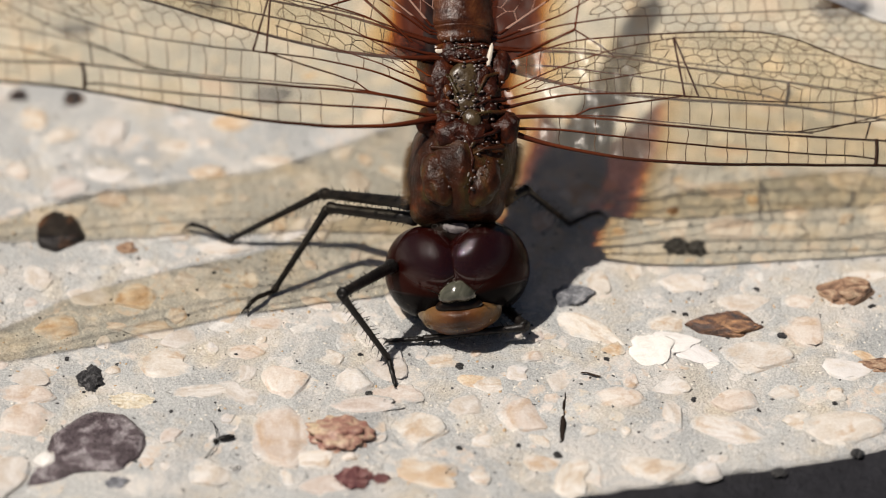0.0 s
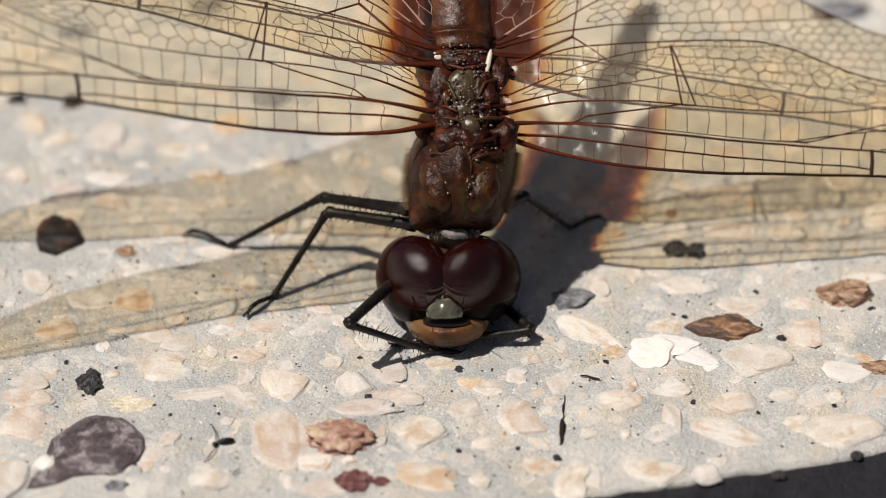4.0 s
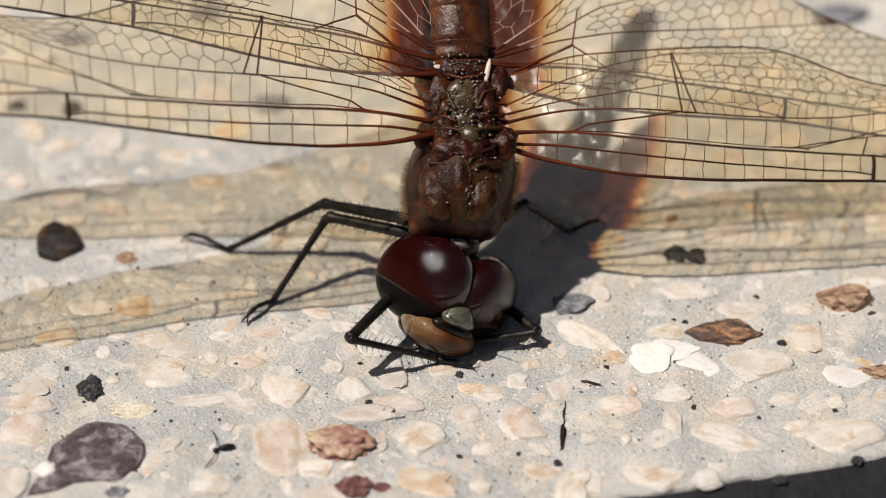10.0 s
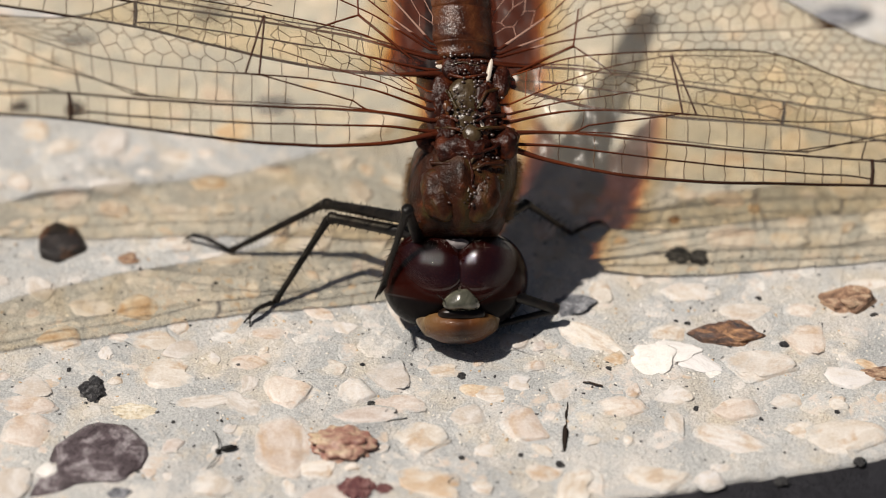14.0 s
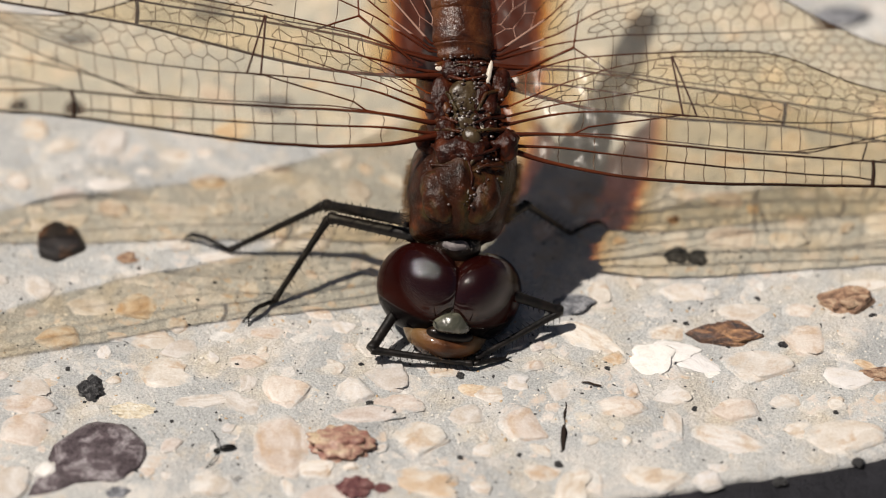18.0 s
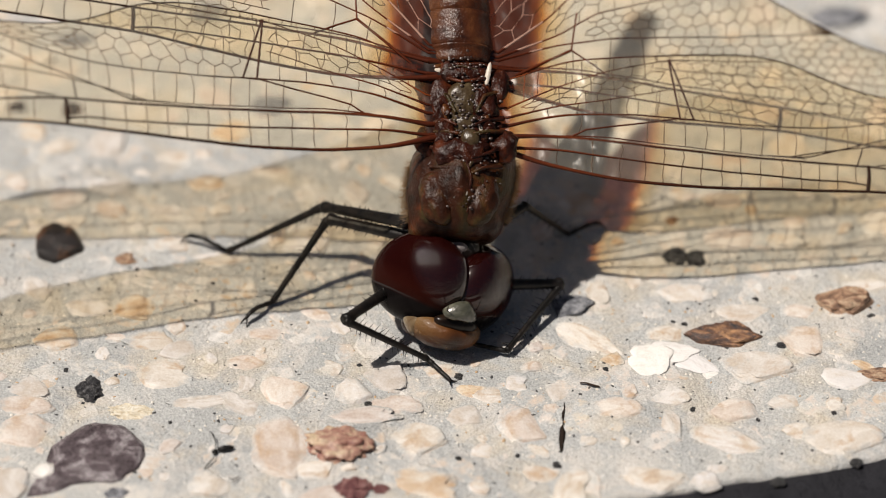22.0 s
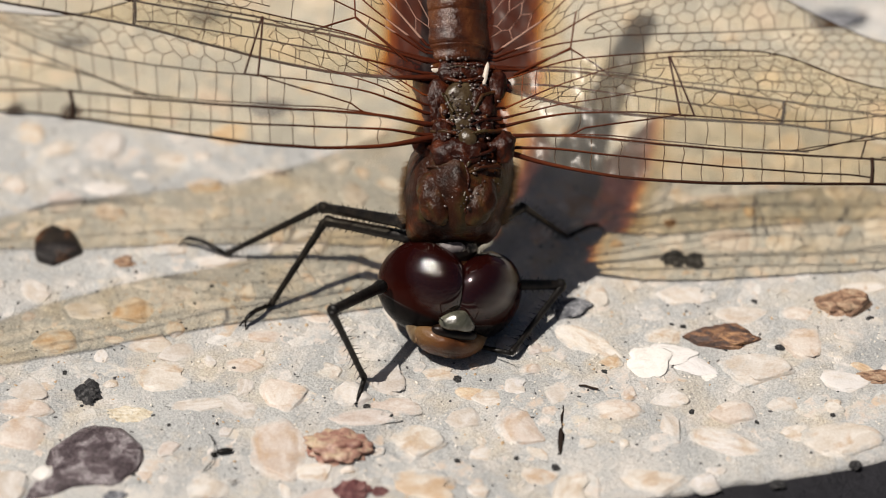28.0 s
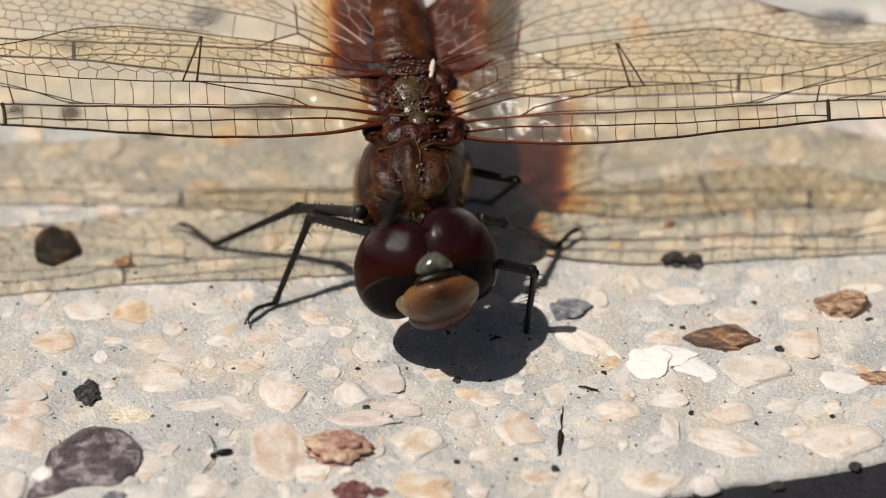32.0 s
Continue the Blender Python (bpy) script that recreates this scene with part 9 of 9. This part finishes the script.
    walk(parts["midleg_r_femur"], [
        (0.0, pose(0.002053, -0.000159, 0.004744, -88.24, 9.70, 47.84)),
        (1.0, pose(0.002053, -0.000159, 0.004744, -87.12, 7.34, 47.76)),
        (2.0, pose(0.002053, -0.000159, 0.004744, -86.58, 6.31, 47.69)),
        (3.0, pose(0.002053, -0.000159, 0.004744, -88.45, 10.06, 47.85)),
        (6.0, pose(0.002053, -0.000159, 0.004744, -87.97, 8.84, 47.82)),
        (7.0, pose(0.002053, -0.000159, 0.004744, -88.18, 9.29, 47.83)),
        (8.0, pose(0.002053, -0.000159, 0.004744, -86.73, 6.52, 47.71)),
        (9.0, pose(0.002053, -0.000159, 0.004744, -86.53, 6.16, 47.68)),
        (10.0, pose(0.002053, -0.000159, 0.004744, -86.40, 5.94, 47.66)),
        (11.0, pose(0.002053, -0.000159, 0.004744, -85.65, 4.67, 47.54)),
        (12.0, pose(0.002053, -0.000159, 0.004744, -87.23, 7.43, 47.76)),
        (13.0, pose(0.002053, -0.000159, 0.004744, -87.48, 7.91, 47.79)),
        (14.0, pose(0.002053, -0.000159, 0.004744, -87.07, 7.14, 47.75)),
        (17.0, pose(0.002053, -0.000159, 0.004744, -84.91, 3.56, 47.40)),
        (18.0, pose(0.002053, -0.000159, 0.004744, -85.99, 5.27, 47.60)),
        (19.0, pose(0.002053, -0.000159, 0.004744, -85.01, 3.70, 47.42)),
        (20.0, pose(0.002053, -0.000159, 0.004744, -85.22, 4.01, 47.46)),
        (21.0, pose(0.002053, -0.000159, 0.004744, -87.18, 7.35, 47.76)),
        (22.0, pose(0.002053, -0.000159, 0.004744, -85.30, 4.15, 47.48)),
        (23.0, pose(0.002053, -0.000159, 0.004744, -85.47, 4.44, 47.51)),
        (24.0, pose(0.002053, -0.000159, 0.004744, -84.97, 3.63, 47.41)),
        (25.0, pose(0.002053, -0.000159, 0.004744, -84.85, 3.45, 47.38)),
        (28.0, pose(0.002053, -0.000159, 0.004744, -86.78, 6.61, 47.71)),
        (29.0, pose(0.002053, -0.000159, 0.004744, -85.85, 5.06, 47.58)),
        (30.0, pose(0.002053, -0.000159, 0.004744, -85.74, 4.88, 47.56)),
        (30.5, pose(0.002258, -0.000060, 0.004811, -90.01, 8.56, 51.72)),
        (31.0, pose(0.002660, -0.000902, 0.004675, -8.32, 41.65, 28.22)),
        (31.12, pose(0.002726, -0.001004, 0.004634, -8.43, 41.10, 28.27)),
        (31.25, pose(0.003110, -0.001341, 0.004512, -0.85, 40.94, 31.91)),
        (31.5, pose(0.003178, -0.001557, 0.004368, -2.31, 39.67, 31.19)),
        (31.62, pose(0.003172, -0.001478, 0.004350, -7.88, 36.47, 32.67)),
        (31.76, pose(0.003058, -0.000800, 0.004818, -17.38, 30.06, 34.02)),
        (32.0, pose(0.003093, -0.000786, 0.004672, -27.81, 24.16, 36.91)),
    ])
    walk(parts["midleg_r_tibia"], [
        (0.0, pose(0.001675, 0.000000, -0.000000, 0.00, 0.00, 42.23)),
        (1.0, pose(0.001675, -0.000000, -0.000000, 0.00, 0.00, 44.10)),
        (2.0, pose(0.001675, 0.000000, -0.000000, 0.00, 0.00, 44.82)),
        (3.0, pose(0.001675, 0.000000, 0.000000, -0.00, -0.00, 41.44)),
        (6.0, pose(0.001675, 0.000000, 0.000000, -0.00, -0.00, 40.84)),
        (7.0, pose(0.001675, 0.000000, -0.000000, 0.00, 0.00, 40.77)),
        (8.0, pose(0.001675, 0.000000, 0.000000, 0.00, -0.00, 43.44)),
        (9.0, pose(0.001675, -0.000000, 0.000000, -0.00, -0.00, 43.92)),
        (10.0, pose(0.001675, 0.000000, 0.000000, -0.00, -0.00, 43.51)),
        (11.0, pose(0.001675, 0.000000, 0.000000, -0.00, -0.00, 45.13)),
        (12.0, pose(0.001675, -0.000000, -0.000000, 0.00, 0.00, 42.01)),
        (13.0, pose(0.001675, -0.000000, 0.000000, -0.00, -0.00, 41.83)),
        (14.0, pose(0.001675, 0.000000, -0.000000, -0.00, 0.00, 42.44)),
        (17.0, pose(0.001675, 0.000000, -0.000000, -0.00, 0.00, 45.58)),
        (18.0, pose(0.001675, 0.000000, -0.000000, 0.00, 0.00, 44.10)),
        (19.0, pose(0.001675, 0.000000, -0.000000, 0.00, 0.00, 45.62)),
        (20.0, pose(0.001675, -0.000000, -0.000000, 0.00, 0.00, 45.47)),
        (21.0, pose(0.001675, -0.000000, -0.000000, -0.00, -0.00, 42.93)),
        (22.0, pose(0.001675, -0.000000, -0.000000, -0.00, 0.00, 45.26)),
        (23.0, pose(0.001675, 0.000000, 0.000000, 0.00, -0.00, 44.61)),
        (24.0, pose(0.001675, -0.000000, 0.000000, -0.00, 0.00, 45.65)),
        (25.0, pose(0.001675, 0.000000, -0.000000, 0.00, -0.00, 45.81)),
        (28.0, pose(0.001675, 0.000000, -0.000000, 0.00, -0.00, 43.04)),
        (29.0, pose(0.001675, 0.000000, -0.000000, 0.00, 0.00, 44.01)),
        (30.0, pose(0.001675, 0.000000, 0.000000, -0.00, -0.00, 44.16)),
        (30.5, pose(0.001675, 0.000000, -0.000000, -0.00, 0.00, 42.72)),
        (31.0, pose(0.001675, 0.000000, 0.000000, -0.00, 0.00, 17.56)),
        (31.5, pose(0.001675, -0.000000, 0.000000, 0.00, -0.00, 22.32)),
        (32.0, pose(0.001675, 0.000000, 0.000000, 0.00, -0.00, 19.96)),
    ])
    walk(parts["midleg_r_tarsus"], [
        (0.0, pose(0.005821, 0.003764, 0.000000, 91.28, 25.78, -3.17)),
        (1.0, pose(0.005696, 0.003897, -0.000000, 90.02, 25.75, -1.36)),
        (2.0, pose(0.005647, 0.003947, -0.000000, 89.42, 25.73, -0.59)),
        (3.0, pose(0.005873, 0.003706, -0.000000, 91.52, 25.79, -3.43)),
        (6.0, pose(0.005911, 0.003662, 0.000000, 90.97, 25.78, -2.46)),
        (7.0, pose(0.005916, 0.003657, -0.000000, 91.21, 25.78, -2.79)),
        (8.0, pose(0.005741, 0.003851, 0.000000, 89.58, 25.74, -0.73)),
        (9.0, pose(0.005708, 0.003885, 0.000000, 89.36, 25.73, -0.47)),
        (10.0, pose(0.005736, 0.003855, 0.000000, 89.20, 25.72, -0.32)),
        (11.0, pose(0.005625, 0.003969, 0.000000, 88.36, 25.69, 0.60)),
        (12.0, pose(0.005835, 0.003748, -0.000000, 90.14, 25.75, -1.40)),
        (13.0, pose(0.005847, 0.003735, 0.000000, 90.43, 25.76, -1.75)),
        (14.0, pose(0.005807, 0.003779, 0.000000, 89.97, 25.75, -1.19)),
        (17.0, pose(0.005594, 0.004000, -0.000000, 87.53, 25.65, 1.35)),
        (18.0, pose(0.005696, 0.003897, -0.000000, 88.75, 25.71, 0.16)),
        (19.0, pose(0.005591, 0.004003, 0.000000, 87.65, 25.66, 1.26)),
        (20.0, pose(0.005602, 0.003992, -0.000000, 87.88, 25.67, 1.06)),
        (21.0, pose(0.005775, 0.003814, 0.000000, 90.09, 25.75, -1.35)),
        (22.0, pose(0.005616, 0.003978, -0.000000, 87.98, 25.67, 0.96)),
        (23.0, pose(0.005661, 0.003933, 0.000000, 88.16, 25.68, 0.74)),
        (24.0, pose(0.005589, 0.004004, 0.000000, 87.59, 25.66, 1.31)),
        (25.0, pose(0.005578, 0.004015, -0.000000, 87.46, 25.65, 1.43)),
        (28.0, pose(0.005768, 0.003822, -0.000000, 89.64, 25.74, -0.80)),
        (29.0, pose(0.005702, 0.003891, -0.000000, 88.59, 25.70, 0.30)),
        (30.0, pose(0.005692, 0.003901, 0.000000, 88.47, 25.70, 0.43)),
        (30.5, pose(0.005789, 0.003799, -0.000000, 92.49, 26.35, -2.99)),
        (31.0, pose(0.007014, 0.001689, 0.000000, 3.17, -42.31, 4.52)),
        (31.5, pose(0.006855, 0.002126, 0.000000, -1.15, -40.72, 4.58)),
        (32.0, pose(0.006938, 0.001911, 0.000000, 30.05, -27.06, -11.54)),
    ])
    walk(parts["hindleg_r_femur"], [
        (0.0, pose(0.000888, 0.000167, 0.005544, -62.43, 12.10, 69.29)),
        (1.0, pose(0.000888, 0.000167, 0.005544, -61.28, 11.60, 69.04)),
        (2.0, pose(0.000888, 0.000167, 0.005544, -60.74, 11.36, 68.92)),
        (3.0, pose(0.000888, 0.000167, 0.005544, -62.61, 11.92, 69.19)),
        (6.0, pose(0.000888, 0.000167, 0.005544, -62.00, 10.93, 68.67)),
        (7.0, pose(0.000888, 0.000167, 0.005544, -62.24, 11.14, 68.78)),
        (8.0, pose(0.000888, 0.000167, 0.005544, -60.79, 10.84, 68.63)),
        (9.0, pose(0.000888, 0.000167, 0.005544, -60.61, 10.87, 68.64)),
        (10.0, pose(0.000888, 0.000167, 0.005544, -60.43, 10.58, 68.48)),
        (11.0, pose(0.000888, 0.000167, 0.005544, -59.73, 10.65, 68.51)),
        (12.0, pose(0.000888, 0.000167, 0.005544, -61.24, 10.69, 68.54)),
        (13.0, pose(0.000888, 0.000167, 0.005544, -61.52, 10.86, 68.64)),
        (14.0, pose(0.000888, 0.000167, 0.005544, -61.10, 10.73, 68.56)),
        (17.0, pose(0.000888, 0.000167, 0.005544, -58.97, 10.32, 68.30)),
        (18.0, pose(0.000888, 0.000167, 0.005544, -60.03, 10.50, 68.42)),
        (19.0, pose(0.000888, 0.000167, 0.005544, -59.09, 10.40, 68.35)),
        (20.0, pose(0.000888, 0.000167, 0.005544, -59.30, 10.48, 68.40)),
        (21.0, pose(0.000888, 0.000167, 0.005544, -61.26, 11.06, 68.74)),
        (22.0, pose(0.000888, 0.000167, 0.005544, -59.37, 10.45, 68.39)),
        (23.0, pose(0.000888, 0.000167, 0.005544, -59.50, 10.33, 68.32)),
        (24.0, pose(0.000888, 0.000167, 0.005544, -59.04, 10.38, 68.34)),
        (25.0, pose(0.000888, 0.000167, 0.005544, -58.92, 10.36, 68.33)),
        (28.0, pose(0.000888, 0.000167, 0.005544, -60.82, 10.72, 68.55)),
        (29.0, pose(0.000888, 0.000167, 0.005544, -59.87, 10.37, 68.34)),
        (30.0, pose(0.000888, 0.000167, 0.005544, -59.76, 10.35, 68.33)),
        (30.5, pose(0.000507, 0.003980, 0.005058, -48.58, 3.74, -13.82)),
        (31.0, pose(0.001749, 0.002531, 0.004778, -38.27, 9.29, -15.01)),
        (31.12, pose(0.001853, 0.002472, 0.004880, -38.43, 10.22, -15.02)),
        (31.25, pose(0.002396, 0.002161, 0.005254, -34.73, 15.67, -15.64)),
        (31.5, pose(0.002530, 0.002056, 0.005359, -35.58, 16.76, -15.92)),
        (31.62, pose(0.002478, 0.002177, 0.005431, -35.61, 16.07, -15.66)),
        (31.76, pose(0.002160, 0.002899, 0.005915, -35.31, 11.60, -14.00)),
        (32.0, pose(0.002142, 0.002999, 0.005980, -35.31, 11.04, -13.79)),
    ])
    walk(parts["hindleg_r_tibia"], [
        (0.0, pose(0.003174, 0.000000, -0.000000, 0.00, 0.00, 47.16)),
        (1.0, pose(0.003174, 0.000000, 0.000000, -0.00, -0.00, 47.09)),
        (2.0, pose(0.003174, 0.000000, -0.000000, 0.00, -0.00, 47.02)),
        (3.0, pose(0.003174, 0.000000, 0.000000, 0.00, -0.00, 47.11)),
        (6.0, pose(0.003174, 0.000000, 0.000000, -0.00, -0.00, 46.83)),
        (7.0, pose(0.003174, -0.000000, 0.000000, -0.00, -0.00, 46.90)),
        (8.0, pose(0.003174, 0.000000, 0.000000, 0.00, -0.00, 46.82)),
        (9.0, pose(0.003174, -0.000000, 0.000000, -0.00, -0.00, 46.83)),
        (10.0, pose(0.003174, 0.000000, -0.000000, 0.00, 0.00, 46.69)),
        (11.0, pose(0.003174, 0.000000, 0.000000, 0.00, 0.00, 46.71)),
        (12.0, pose(0.003174, -0.000000, -0.000000, 0.00, -0.00, 46.74)),
        (13.0, pose(0.003174, 0.000000, -0.000000, 0.00, -0.00, 46.82)),
        (14.0, pose(0.003174, 0.000000, -0.000000, 0.00, -0.00, 46.76)),
        (17.0, pose(0.003174, -0.000000, 0.000000, 0.00, -0.00, 46.48)),
        (18.0, pose(0.003174, 0.000000, 0.000000, -0.00, -0.00, 46.64)),
        (19.0, pose(0.003174, -0.000000, -0.000000, 0.00, -0.00, 46.54)),
        (20.0, pose(0.003174, 0.000000, 0.000000, -0.00, -0.00, 46.59)),
        (21.0, pose(0.003174, -0.000000, -0.000000, -0.00, 0.00, 46.90)),
        (22.0, pose(0.003174, -0.000000, 0.000000, -0.00, -0.00, 46.59)),
        (23.0, pose(0.003174, 0.000000, 0.000000, 0.00, 0.00, 46.52)),
        (24.0, pose(0.003174, 0.000000, 0.000000, 0.00, -0.00, 46.52)),
        (25.0, pose(0.003174, -0.000000, -0.000000, 0.00, -0.00, 46.50)),
        (28.0, pose(0.003174, 0.000000, 0.000000, 0.00, -0.00, 46.76)),
        (29.0, pose(0.003174, -0.000000, 0.000000, 0.00, -0.00, 46.56)),
        (30.0, pose(0.003174, 0.000000, 0.000000, -0.00, -0.00, 46.54)),
        (30.5, pose(0.003174, -0.000000, 0.000000, -0.00, -0.00, 103.71)),
        (31.0, pose(0.003174, 0.000000, -0.000000, 0.00, -0.00, 104.88)),
        (31.5, pose(0.003174, 0.000000, 0.000000, 0.00, -0.00, 108.14)),
        (32.0, pose(0.003174, -0.000000, -0.000000, 0.00, -0.00, 108.92)),
    ])
    walk(parts["hindleg_r_tarsus"], [
        (0.0, pose(0.007389, 0.004546, -0.000000, -44.24, -40.23, 127.19)),
        (1.0, pose(0.007395, 0.004541, 0.000000, -43.27, -39.29, 127.14)),
        (2.0, pose(0.007400, 0.004536, 0.000000, -42.82, -38.84, 127.12)),
        (3.0, pose(0.007393, 0.004542, 0.000000, -44.37, -40.36, 127.48)),
        (6.0, pose(0.007416, 0.004522, 0.000000, -43.78, -39.79, 128.23)),
        (7.0, pose(0.007410, 0.004527, 0.000000, -44.00, -40.00, 128.12)),
        (8.0, pose(0.007416, 0.004521, 0.000000, -42.82, -38.84, 127.71)),
        (9.0, pose(0.007415, 0.004522, 0.000000, -42.68, -38.70, 127.59)),
        (10.0, pose(0.007426, 0.004512, 0.000000, -42.51, -38.53, 127.82)),
        (11.0, pose(0.007425, 0.004513, 0.000000, -41.98, -37.98, 127.41)),
        (12.0, pose(0.007422, 0.004515, 0.000000, -43.16, -39.18, 128.10)),
        (13.0, pose(0.007416, 0.004521, 0.000000, -43.40, -39.41, 128.05)),
        (14.0, pose(0.007421, 0.004517, -0.000000, -43.05, -39.08, 127.99)),
        (17.0, pose(0.007443, 0.004496, 0.000000, -41.38, -37.34, 127.43)),
        (18.0, pose(0.007430, 0.004508, 0.000000, -42.20, -38.21, 127.72)),
        (19.0, pose(0.007438, 0.004500, 0.000000, -41.47, -37.44, 127.39)),
        (20.0, pose(0.007434, 0.004504, 0.000000, -41.63, -37.62, 127.40)),
        (21.0, pose(0.007409, 0.004527, 0.000000, -43.21, -39.23, 127.71)),
        (22.0, pose(0.007435, 0.004504, 0.000000, -41.69, -37.68, 127.46)),
        (23.0, pose(0.007440, 0.004499, 0.000000, -41.78, -37.77, 127.66)),
        (24.0, pose(0.007440, 0.004499, 0.000000, -41.43, -37.40, 127.39)),
        (25.0, pose(0.007441, 0.004498, 0.000000, -41.34, -37.31, 127.36)),
        (28.0, pose(0.007421, 0.004517, 0.000000, -42.83, -38.85, 127.86)),
        (29.0, pose(0.007437, 0.004502, 0.000000, -42.06, -38.07, 127.79)),
        (30.0, pose(0.007438, 0.004500, 0.000000, -41.98, -37.98, 127.76)),
        (30.5, pose(0.001705, 0.006023, 0.000000, -48.16, 25.29, -173.71)),
        (31.0, pose(0.001581, 0.005992, -0.000000, -38.82, 26.27, 179.19)),
        (31.5, pose(0.001243, 0.005892, 0.000000, -36.57, 22.54, 171.86)),
        (32.0, pose(0.001164, 0.005865, -0.000000, -36.84, 22.19, 172.30)),
    ])


motions()
